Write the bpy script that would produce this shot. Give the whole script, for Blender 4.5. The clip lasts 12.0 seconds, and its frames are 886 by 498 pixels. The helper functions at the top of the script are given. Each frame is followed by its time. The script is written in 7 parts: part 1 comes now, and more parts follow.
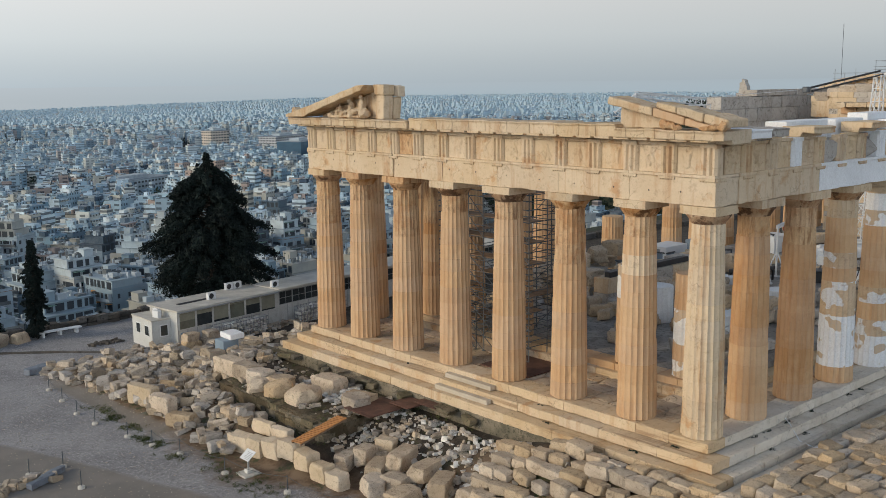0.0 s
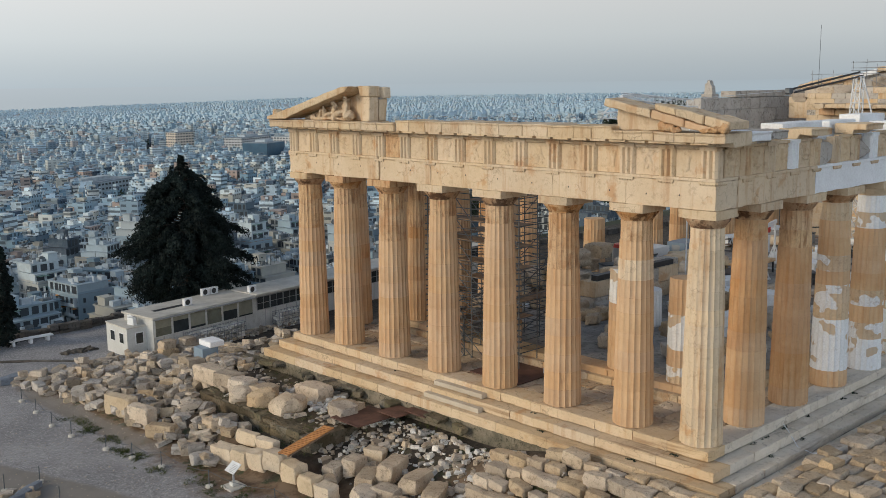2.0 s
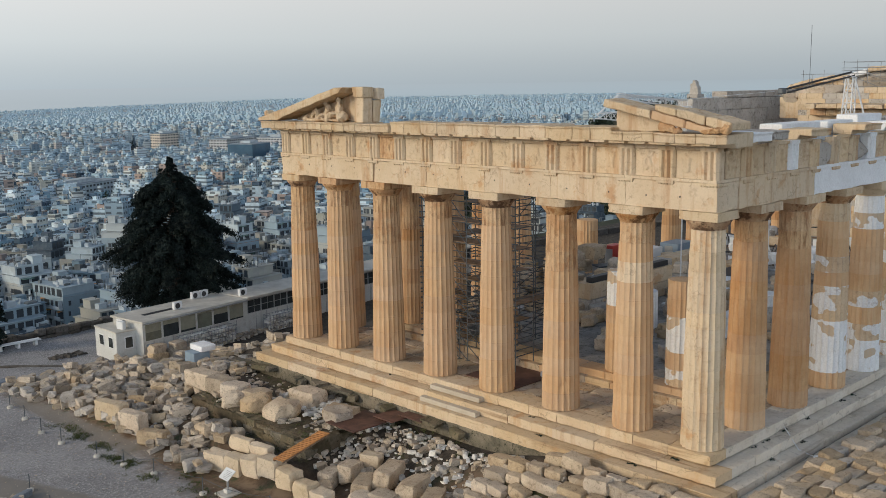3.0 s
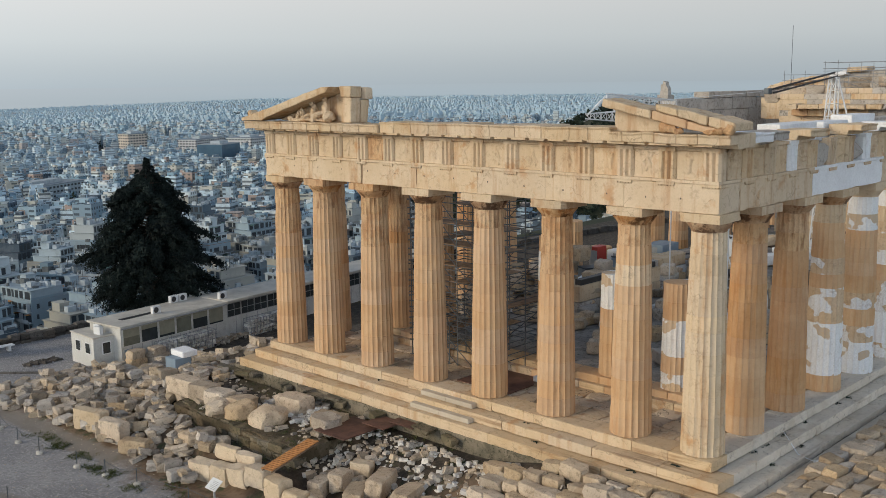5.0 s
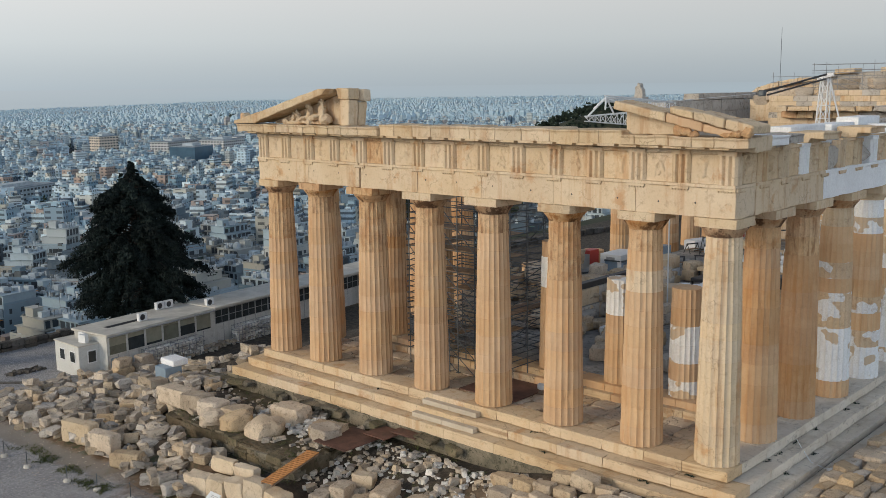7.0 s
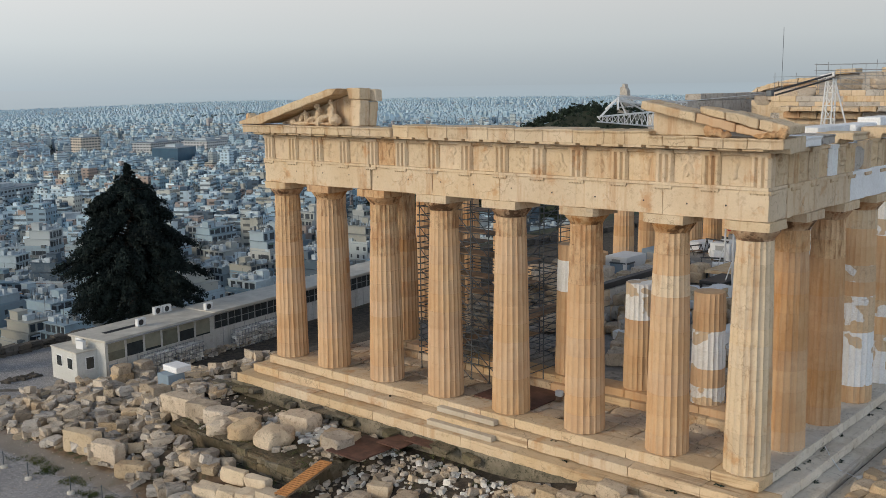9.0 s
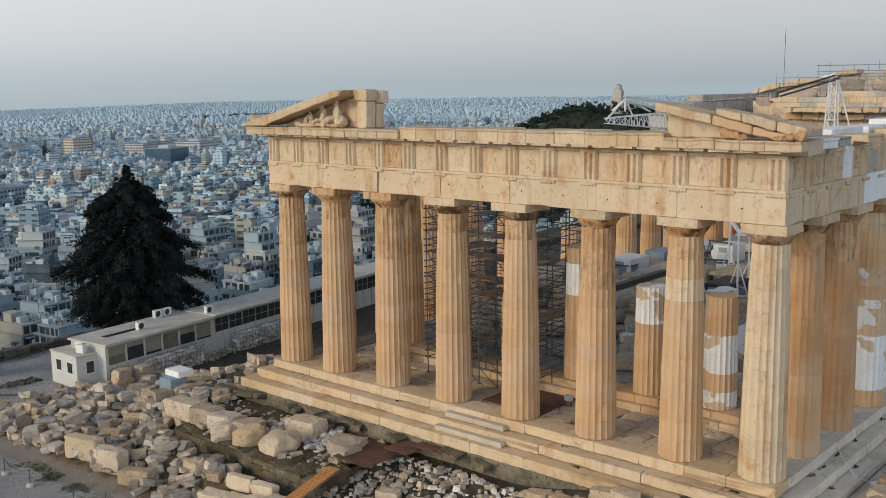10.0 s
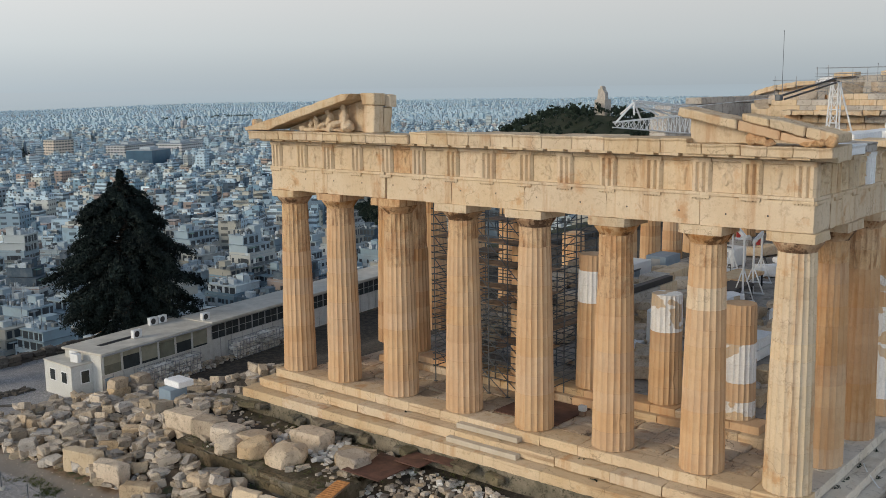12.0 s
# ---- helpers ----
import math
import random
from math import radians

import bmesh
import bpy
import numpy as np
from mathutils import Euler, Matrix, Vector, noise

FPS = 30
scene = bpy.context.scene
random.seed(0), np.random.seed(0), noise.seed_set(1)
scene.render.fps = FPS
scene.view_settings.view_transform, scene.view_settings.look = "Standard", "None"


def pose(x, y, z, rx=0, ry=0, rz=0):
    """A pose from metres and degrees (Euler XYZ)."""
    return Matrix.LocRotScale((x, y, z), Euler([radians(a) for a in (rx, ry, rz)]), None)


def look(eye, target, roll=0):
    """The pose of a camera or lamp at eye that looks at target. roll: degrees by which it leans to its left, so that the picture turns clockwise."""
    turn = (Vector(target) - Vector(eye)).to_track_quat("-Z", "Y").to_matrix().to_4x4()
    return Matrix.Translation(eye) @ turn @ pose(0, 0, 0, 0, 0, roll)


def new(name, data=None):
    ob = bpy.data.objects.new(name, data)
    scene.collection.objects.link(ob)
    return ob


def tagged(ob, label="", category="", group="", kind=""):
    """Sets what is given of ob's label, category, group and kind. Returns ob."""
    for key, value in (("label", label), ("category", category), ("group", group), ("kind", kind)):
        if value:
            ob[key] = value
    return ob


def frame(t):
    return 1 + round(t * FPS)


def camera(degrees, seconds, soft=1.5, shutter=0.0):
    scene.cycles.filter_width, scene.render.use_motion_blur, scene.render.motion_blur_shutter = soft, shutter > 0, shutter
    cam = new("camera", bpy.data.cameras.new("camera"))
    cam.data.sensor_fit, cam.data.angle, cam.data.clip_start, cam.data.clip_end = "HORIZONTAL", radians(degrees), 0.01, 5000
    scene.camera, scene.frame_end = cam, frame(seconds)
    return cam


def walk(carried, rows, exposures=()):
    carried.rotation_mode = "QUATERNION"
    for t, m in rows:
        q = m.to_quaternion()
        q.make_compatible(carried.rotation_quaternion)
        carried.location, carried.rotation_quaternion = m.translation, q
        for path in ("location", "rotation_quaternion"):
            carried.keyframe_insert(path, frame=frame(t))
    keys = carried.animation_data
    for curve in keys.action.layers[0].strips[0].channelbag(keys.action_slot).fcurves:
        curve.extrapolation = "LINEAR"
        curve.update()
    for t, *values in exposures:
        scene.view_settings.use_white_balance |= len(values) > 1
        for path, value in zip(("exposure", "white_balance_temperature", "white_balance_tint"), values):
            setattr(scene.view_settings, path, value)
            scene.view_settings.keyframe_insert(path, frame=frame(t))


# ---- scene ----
cam = camera(48.1, 12.0, soft=0.6)
PATH = [
    (0, (-36.361, -23.518, 15.822), (-35.052, -22.043, 15.492), -0.7),
    (0.5, (-36.365, -23.048, 15.811), (-35.042, -21.585, 15.48), -0.7),
    (1, (-36.402, -22.654, 15.819), (-35.067, -21.202, 15.49), -0.8),
    (1.5, (-36.398, -22.234, 15.838), (-35.051, -20.793, 15.508), -0.8),
    (2, (-36.45, -21.822, 15.856), (-35.091, -20.392, 15.527), -0.7),
    (2.5, (-36.415, -21.426, 15.858), (-35.047, -20.005, 15.529), -0.7),
    (3, (-36.42, -21.033, 15.869), (-35.041, -19.623, 15.541), -0.8),
    (5, (-36.411, -19.491, 15.831), (-34.99, -18.123, 15.503), -0.7),
    (5.5, (-36.436, -19.064, 15.828), (-35.005, -17.706, 15.502), -0.7),
    (6, (-36.484, -18.599, 15.808), (-35.043, -17.251, 15.483), -0.7),
    (6.5, (-36.517, -18.117, 15.834), (-35.067, -16.779, 15.509), -0.7),
    (7, (-36.545, -17.603, 15.845), (-35.087, -16.273, 15.52), -0.7),
    (9, (-36.69, -15.549, 15.813), (-35.209, -14.244, 15.489), -0.7),
    (9.5, (-36.721, -15.057, 15.834), (-35.236, -13.758, 15.511), -0.7),
    (10, (-36.742, -14.584, 15.864), (-35.252, -13.29, 15.541), -0.7),
    (10.5, (-36.741, -14.104, 15.912), (-35.245, -12.816, 15.589), -0.7),
    (11, (-36.765, -13.66, 15.933), (-35.263, -12.378, 15.611), -0.7),
    (11.5, (-36.765, -13.214, 15.986), (-35.257, -11.94, 15.664), -0.7),
    (12, (-36.759, -12.757, 15.999), (-35.245, -11.489, 15.678), -0.7),
]
walk(cam, [(t, look(eye, target, roll)) for t, eye, target, roll in PATH])

# ---- world and light ----
SUN_DIR = Vector((-0.88, 0.40, 0.33)).normalized()      # towards the low hazy sun
world = bpy.data.worlds.new("sky")
scene.world = world
world.use_nodes = True
wn, wl = world.node_tree.nodes, world.node_tree.links
wn.clear()
w_out = wn.new("ShaderNodeOutputWorld")
w_bg = wn.new("ShaderNodeBackground")
w_sky = wn.new("ShaderNodeTexSky")
w_sky.sky_type = "NISHITA"
w_sky.sun_disc = False
w_sky.sun_elevation = math.asin(SUN_DIR.z)
w_sky.sun_rotation = math.atan2(SUN_DIR.x, SUN_DIR.y)
w_sky.air_density, w_sky.dust_density, w_sky.ozone_density = 1.0, 3.0, 1.5
w_co = wn.new("ShaderNodeTexCoord")
w_sep = wn.new("ShaderNodeSeparateXYZ")
w_ramp = wn.new("ShaderNodeValToRGB")
w_scale = wn.new("ShaderNodeVectorMath")
w_scale.operation = "SCALE"
w_scale.inputs["Scale"].default_value = 0.10
w_mix = wn.new("ShaderNodeMix")
w_mix.data_type = "RGBA"
w_mix.inputs[0].default_value = 0.06
wl.new(w_co.outputs["Generated"], w_sep.inputs[0])
wl.new(w_sep.outputs["Z"], w_ramp.inputs[0])
wl.new(w_sky.outputs[0], w_scale.inputs[0])
wl.new(w_ramp.outputs[0], w_mix.inputs[6])
wl.new(w_scale.outputs[0], w_mix.inputs[7])
# the sky is brighter behind the camera, its peak turned away from the sun
w_dot = wn.new("ShaderNodeVectorMath")
w_dot.operation = "DOT_PRODUCT"
w_dot.inputs[1].default_value = Vector((-0.97, -0.24, 0)).normalized()
w_glow = wn.new("ShaderNodeMath")
w_glow.operation = "MULTIPLY_ADD"
w_glow.inputs[1].default_value, w_glow.inputs[2].default_value = 0.36, 1.0
w_tint = wn.new("ShaderNodeVectorMath")
w_tint.operation = "SCALE"
wl.new(w_co.outputs["Generated"], w_dot.inputs[0])
wl.new(w_dot.outputs["Value"], w_glow.inputs[0])
wl.new(w_mix.outputs[2], w_tint.inputs[0])
# extra sky brightness out of view, added to light the long side
w_near = wn.new("ShaderNodeVectorMath")
w_near.operation = "DOT_PRODUCT"
w_near.inputs[1].default_value = Vector((-0.55, -0.83, 0)).normalized()
w_pos = wn.new("ShaderNodeMath")
w_pos.operation = "MAXIMUM"
w_pos.inputs[1].default_value = 0.0
w_sum = wn.new("ShaderNodeMath")
w_sum.operation = "MULTIPLY_ADD"
w_sum.inputs[1].default_value = 0.55
wl.new(w_co.outputs["Generated"], w_near.inputs[0])
wl.new(w_near.outputs["Value"], w_pos.inputs[0])
wl.new(w_pos.outputs[0], w_sum.inputs[0])
wl.new(w_glow.outputs[0], w_sum.inputs[2])
wl.new(w_sum.outputs[0], w_tint.inputs["Scale"])
wl.new(w_tint.outputs[0], w_bg.inputs[0])
wl.new(w_bg.outputs[0], w_out.inputs[0])
# thin overcast: hazy blue-grey at the horizon, pale grey above
stops = [(0.0, (0.62, 0.715, 0.78)), (0.018, (0.70, 0.78, 0.825)), (0.045, (0.85, 0.912, 0.933)), (0.085, (0.98, 1.0, 1.0)),
         (0.22, (0.83, 0.885, 0.95)), (0.5, (0.27, 0.33, 0.42)), (1.0, (0.125, 0.17, 0.25))]
while len(w_ramp.color_ramp.elements) < len(stops):
    w_ramp.color_ramp.elements.new(0.5)
for el, (p, c) in zip(w_ramp.color_ramp.elements, stops):
    el.position, el.color = p, (*c, 1)
w_bg.inputs[1].default_value = 1.0

sun = new("sun", bpy.data.lights.new("sun", "SUN"))
sun.data.energy, sun.data.angle, sun.data.color = 1.95, radians(20), (1.0, 0.83, 0.60)
sun.matrix_world = look(SUN_DIR * 200, (0, 0, 0))

# ---- materials ----


def base_material(name):
    m = bpy.data.materials.new(name)
    m.use_nodes = True
    return m, m.node_tree.nodes, m.node_tree.links, m.node_tree.nodes["Principled BSDF"]


def mapped(n, l, scale, detail=4.0, rough=0.6, coords=None):
    """A noise over world positions; scale is a number or one per axis."""
    geo = n.new("ShaderNodeNewGeometry")
    mp = n.new("ShaderNodeMapping")
    s = scale if isinstance(scale, tuple) else (scale,) * 3
    mp.inputs["Scale"].default_value = s
    l.new(coords or geo.outputs["Position"], mp.inputs[0])
    tex = n.new("ShaderNodeTexNoise")
    tex.inputs["Scale"].default_value = 1.0
    tex.inputs["Detail"].default_value = detail
    tex.inputs["Roughness"].default_value = rough
    l.new(mp.outputs[0], tex.inputs["Vector"])
    return tex.outputs["Fac"]


def ramp(n, l, fac, lo, hi):
    r = n.new("ShaderNodeMapRange")
    r.inputs["From Min"].default_value, r.inputs["From Max"].default_value = lo, hi
    l.new(fac, r.inputs["Value"])
    return r.outputs[0]


def mix(n, l, fac, a, b, kind="MIX"):
    m = n.new("ShaderNodeMix")
    m.data_type, m.blend_type = "RGBA", kind
    for sock, v in ((m.inputs[0], fac), (m.inputs[6], a), (m.inputs[7], b)):
        if isinstance(v, (int, float)):
            sock.default_value = v
        elif isinstance(v, tuple):
            sock.default_value = (*v, 1)
        else:
            l.new(v, sock)
    return m.outputs[2]


def calc(n, l, op, a, b=0.0):
    m = n.new("ShaderNodeMath")
    m.operation = op
    for sock, v in zip(m.inputs, (a, b)):
        if isinstance(v, (int, float)):
            sock.default_value = v
        else:
            l.new(v, sock)
    return m.outputs[0]


def stone(name, a, b, dark, stain=0.4, scale=1.0, rough=0.85, bump=0.35, rnd=0.12, island=False, streak=None, streak_amount=0.0, grain=(2.2, 2.2, 0.22), patch=None, patch_at=0.5, crack=0.0, blotch=0.0, blotch_col=None, streak_at=0.50, speck=0.30, blotch_at=0.54):
    """Weathered stone: two tones, streaks along a grain, dark pits, blotches, fine mottling and hairline cracks."""
    m, n, l, bsdf = base_material(name)
    col = mix(n, l, ramp(n, l, mapped(n, l, 0.55 * scale, 5), 0.40, 0.60), a, b)
    if patch:
        edge = ramp(n, l, mapped(n, l, (0.8, 0.8, 1.0), 2, 0.5), patch_at, patch_at + 0.02)
        col = mix(n, l, edge, col, patch)
    if streak:
        s = ramp(n, l, mapped(n, l, tuple(g * scale for g in grain), 6, 0.65), streak_at, streak_at + 0.13)
        col = mix(n, l, calc(n, l, "MULTIPLY", s, streak_amount), col, streak)
    if blotch:
        s = ramp(n, l, mapped(n, l, 0.8 * scale, 7, 0.66), blotch_at, blotch_at + 0.08)
        col = mix(n, l, calc(n, l, "MULTIPLY", s, blotch), col, blotch_col or tuple(0.5 * (x + y) for x, y in zip(dark, b)))
    pits = ramp(n, l, mapped(n, l, 3.6 * scale, 10, 0.76), 0.53, 0.62)
    col = mix(n, l, calc(n, l, "MULTIPLY", pits, stain), col, dark)
    fine = ramp(n, l, mapped(n, l, 15 * scale, 5, 0.75), 0.42, 0.62)
    col = mix(n, l, calc(n, l, "MULTIPLY", fine, speck), col, tuple(c * 0.55 for c in a))
    if crack:
        geo = n.new("ShaderNodeNewGeometry")
        wob = n.new("ShaderNodeTexNoise")
        wob.inputs["Scale"].default_value = 1.7
        wob.inputs["Detail"].default_value = 5.0
        l.new(geo.outputs["Position"], wob.inputs["Vector"])
        add = n.new("ShaderNodeVectorMath")
        add.operation = "MULTIPLY_ADD"
        add.inputs[1].default_value = (0.9, 0.9, 0.9)
        l.new(wob.outputs["Color"], add.inputs[0])
        l.new(geo.outputs["Position"], add.inputs[2])
        vor = n.new("ShaderNodeTexVoronoi")
        vor.feature = "DISTANCE_TO_EDGE"
        vor.inputs["Scale"].default_value = 0.75 * scale
        l.new(add.outputs[0], vor.inputs["Vector"])
        line = ramp(n, l, vor.outputs["Distance"], 0.016, 0.002)
        gate = ramp(n, l, mapped(n, l, 0.8, 3), 0.48, 0.56)
        col = mix(n, l, calc(n, l, "MULTIPLY", calc(n, l, "MULTIPLY", line, gate), crack), col, tuple(c * 0.6 for c in dark))
    if rnd:
        src = n.new("ShaderNodeNewGeometry").outputs["Random Per Island"] if island else n.new("ShaderNodeObjectInfo").outputs["Random"]
        hs = n.new("ShaderNodeHueSaturation")
        l.new(ramp(n, l, src, 0, 1), hs.inputs["Value"])
        hs.inputs["Value"].links[0].from_node.inputs["To Min"].default_value = 1 - rnd
        hs.inputs["Value"].links[0].from_node.inputs["To Max"].default_value = 1 + rnd
        twist = calc(n, l, "FRACT", calc(n, l, "MULTIPLY", src, 7.31))
        l.new(ramp(n, l, twist, 0, 1), hs.inputs["Saturation"])
        hs.inputs["Saturation"].links[0].from_node.inputs["To Min"].default_value = 1 - 1.5 * rnd
        hs.inputs["Saturation"].links[0].from_node.inputs["To Max"].default_value = 1 + 1.0 * rnd
        l.new(col, hs.inputs["Color"])
        col = hs.outputs[0]
    l.new(col, bsdf.inputs["Base Color"])
    bsdf.inputs["Roughness"].default_value = rough
    bsdf.inputs["Specular IOR Level"].default_value = 0.25
    b1 = n.new("ShaderNodeBump")
    b1.inputs["Strength"].default_value, b1.inputs["Distance"].default_value = bump, 0.06
    l.new(mapped(n, l, 4.5 * scale, 11, 0.75), b1.inputs["Height"])
    l.new(b1.outputs[0], bsdf.inputs["Normal"])
    return m


def plain(name, col, rough=0.6, metal=0.0, var=0.12, scale=1.5):
    m, n, l, bsdf = base_material(name)
    c = mix(n, l, ramp(n, l, mapped(n, l, scale, 6, 0.65), 0.3, 0.7), tuple(x * (1 - var) for x in col), tuple(min(1, x * (1 + var)) for x in col))
    l.new(c, bsdf.inputs["Base Color"])
    bsdf.inputs["Roughness"].default_value, bsdf.inputs["Metallic"].default_value = rough, metal
    return m


MARBLE = stone("aged_marble", (0.596, 0.415, 0.254), (0.547, 0.356, 0.205), (0.40, 0.215, 0.095), 0.16, 1.0, streak=(0.50, 0.27, 0.125), streak_amount=0.5, streak_at=0.52, grain=(3.2, 3.2, 0.16), rnd=0.05, crack=0.04, speck=0.12, bump=0.2)
MARBLE_PALE = stone("pale_aged_marble", (0.64, 0.522, 0.372), (0.595, 0.465, 0.312), (0.22, 0.125, 0.065), 0.28, 0.8, streak=(0.43, 0.235, 0.11), streak_amount=0.55, streak_at=0.53, rnd=0.06, crack=0.3, blotch=0.65, blotch_at=0.565, blotch_col=(0.48, 0.255, 0.11), speck=0.16, bump=0.3)
MARBLE_RUST = stone("rust_stained_marble", (0.564, 0.368, 0.210), (0.502, 0.301, 0.156), (0.26, 0.135, 0.065), 0.2, 1.0, streak=(0.40, 0.20, 0.085), streak_amount=0.55, grain=(3.4, 3.4, 0.2), rnd=0.05, crack=0.08, speck=0.14, bump=0.25)
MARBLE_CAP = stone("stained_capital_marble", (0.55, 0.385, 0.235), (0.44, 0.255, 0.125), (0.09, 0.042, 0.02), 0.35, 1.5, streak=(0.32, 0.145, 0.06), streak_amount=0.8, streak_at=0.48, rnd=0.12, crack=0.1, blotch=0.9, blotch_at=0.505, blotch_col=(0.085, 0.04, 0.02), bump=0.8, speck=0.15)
MARBLE_STAIN = stone("brown_streaked_marble", (0.626, 0.440, 0.263), (0.566, 0.364, 0.201), (0.12, 0.058, 0.027), 0.35, 1.0, streak=(0.22, 0.095, 0.036), streak_amount=0.75, streak_at=0.505, grain=(4.4, 4.4, 0.6), rnd=0.04, crack=0.1, blotch=0.6, blotch_at=0.52, blotch_col=(0.46, 0.235, 0.10), bump=0.9)
MARBLE_EDGE = stone("rain_stained_cornice_marble", (0.620, 0.501, 0.347), (0.567, 0.436, 0.285), (0.16, 0.10, 0.06), 0.3, 0.9, streak=(0.40, 0.22, 0.10), streak_amount=0.5, rnd=0.07, crack=0.4, blotch=0.5, blotch_at=0.56, blotch_col=(0.47, 0.28, 0.14), bump=0.5, speck=0.2)
MARBLE_NEW = stone("new_white_marble", (0.84, 0.86, 0.875), (0.78, 0.80, 0.82), (0.47, 0.43, 0.38), 0.12, 0.8, bump=0.12, rnd=0.04, blotch=0.12, blotch_col=(0.60, 0.57, 0.52))
MARBLE_PATCH = stone("patched_marble", (0.62, 0.48, 0.33), (0.56, 0.41, 0.26), (0.25, 0.16, 0.1), 0.4, 0.9, patch=(0.76, 0.78, 0.795), patch_at=0.50, rnd=0.05)
MARBLE_MEND = stone("mended_white_marble", (0.80, 0.82, 0.835), (0.74, 0.76, 0.78), (0.47, 0.43, 0.38), 0.25, 0.8, patch=(0.55, 0.43, 0.30), patch_at=0.56, bump=0.2, rnd=0.04)
MARBLE_GREY = stone("grey_weathered_marble", (0.50, 0.47, 0.43), (0.43, 0.395, 0.35), (0.12, 0.105, 0.09), 0.65, 1.0, rnd=0.08, blotch=0.4, crack=0.6)
STEP = stone("step_marble", (0.621, 0.486, 0.322), (0.558, 0.417, 0.262), (0.10, 0.065, 0.04), 0.22, 0.9, streak=(0.27, 0.16, 0.085), streak_amount=0.75, streak_at=0.555, grain=(2.8, 0.2, 3.4), rnd=0.06, crack=0.4, blotch=0.5, blotch_at=0.57, blotch_col=(0.50, 0.30, 0.15), bump=0.4, speck=0.16)
MARBLE_STAIR = stone("whitish_stair_marble", (0.529, 0.472, 0.386), (0.476, 0.413, 0.323), (0.35, 0.27, 0.19), 0.2, 0.9, streak=(0.50, 0.38, 0.25), streak_amount=0.4, streak_at=0.55, grain=(2.8, 0.2, 3.4), rnd=0.05, speck=0.12, bump=0.2)
# paler, greyer copy for the long side, skylight put into its colour
STEP_SIDE = stone("sky_lit_step_marble", (0.703, 0.646, 0.556), (0.637, 0.570, 0.475), (0.12, 0.095, 0.07), 0.22, 0.9, streak=(0.30, 0.23, 0.16), streak_amount=0.6, streak_at=0.56, grain=(0.25, 2.6, 3.2), rnd=0.06, crack=0.4, blotch=0.4, blotch_at=0.56, blotch_col=(0.46, 0.38, 0.28), bump=0.4, speck=0.16)
PAVE = stone("worn_paving_marble", (0.566, 0.462, 0.339), (0.471, 0.368, 0.265), (0.07, 0.05, 0.035), 0.4, 0.9, rnd=0.14, blotch=0.75, blotch_at=0.55, blotch_col=(0.36, 0.21, 0.11), crack=0.8, bump=0.6, speck=0.2)
RUBBLE = stone("rubble_stone", (0.616, 0.502, 0.364), (0.492, 0.386, 0.272), (0.10, 0.072, 0.05), 0.6, 1.2, bump=1.3, rnd=0.21, blotch=0.5, blotch_col=(0.40, 0.29, 0.19), crack=0.3, speck=0.5)
RUBBLE_CUT = stone("sawn_old_marble", (0.662, 0.552, 0.406), (0.586, 0.473, 0.331), (0.20, 0.14, 0.09), 0.3, 0.9, bump=0.5, rnd=0.1, blotch=0.4, blotch_col=(0.44, 0.31, 0.19), crack=0.4, speck=0.3)
RUBBLE_MIX = stone("mixed_rubble_stone", (0.561, 0.480, 0.378), (0.399, 0.340, 0.272), (0.06, 0.048, 0.036), 0.65, 1.5, bump=1.0, rnd=0.30, island=True, blotch=0.5, blotch_col=(0.30, 0.23, 0.165), speck=0.5)
RUBBLE_WHITE = stone("white_marble_chips", (0.74, 0.72, 0.67), (0.58, 0.55, 0.50), (0.2, 0.19, 0.18), 0.4, 1.6, bump=0.5, rnd=0.28, island=True)
WALL_STONE = stone("grey_foundation_stone", (0.235, 0.195, 0.135), (0.125, 0.112, 0.076), (0.03, 0.034, 0.016), 0.9, 1.3, bump=1.2, rnd=0.2, blotch=0.7, crack=0.6)
WALL_DARK = stone("dark_rubble_wall", (0.13, 0.115, 0.10), (0.085, 0.08, 0.072), (0.03, 0.03, 0.025), 0.8, 1.4, bump=1.0, rnd=0.3, blotch=0.5)
SITE_FLOOR = stone("dusty_site_floor", (0.390, 0.370, 0.338), (0.240, 0.227, 0.215), (0.035, 0.032, 0.03), 0.7, 0.9, bump=0.8, rnd=0, blotch=0.6)
EARTH = stone("brown_earth_fill", (0.13, 0.098, 0.062), (0.07, 0.058, 0.036), (0.03, 0.036, 0.014), 0.8, 1.2, bump=1.2, rnd=0, blotch=0.7, blotch_col=(0.19, 0.16, 0.115))
STEEL = plain("galvanised_steel", (0.10, 0.115, 0.13), 0.5, 0.5)
FAR_STEEL = plain("dull_zinc_tube", (0.24, 0.255, 0.27), 0.6, 0.2)
RUST_STEEL = plain("rusty_board", (0.105, 0.05, 0.035), 0.7, 0.0, 0.45, 2.0)
PLANK = plain("scaffold_plank", (0.22, 0.15, 0.10), 0.8, 0.0, 0.4, 3.0)
ORANGE_WOOD = plain("orange_wooden_slat", (0.46, 0.21, 0.07), 0.75, 0.0, 0.25, 4.0)
WHITE_PAINT = plain("white_painted_steel", (0.68, 0.70, 0.71), 0.5, 0.0, 0.06)
DARK_STEEL = plain("dark_steel", (0.05, 0.052, 0.056), 0.5, 0.5)
BLUE_PAINT = plain("blue_grey_painted_metal", (0.20, 0.27, 0.34), 0.5)
RED_PAINT = plain("red_painted_metal", (0.42, 0.045, 0.035), 0.5)
HUT = stone("cream_panel", (0.66, 0.66, 0.63), (0.58, 0.585, 0.56), (0.25, 0.23, 0.19), 0.3, 0.6, 0.7, 0.05, 0.03, streak=(0.36, 0.345, 0.30), streak_amount=0.4)
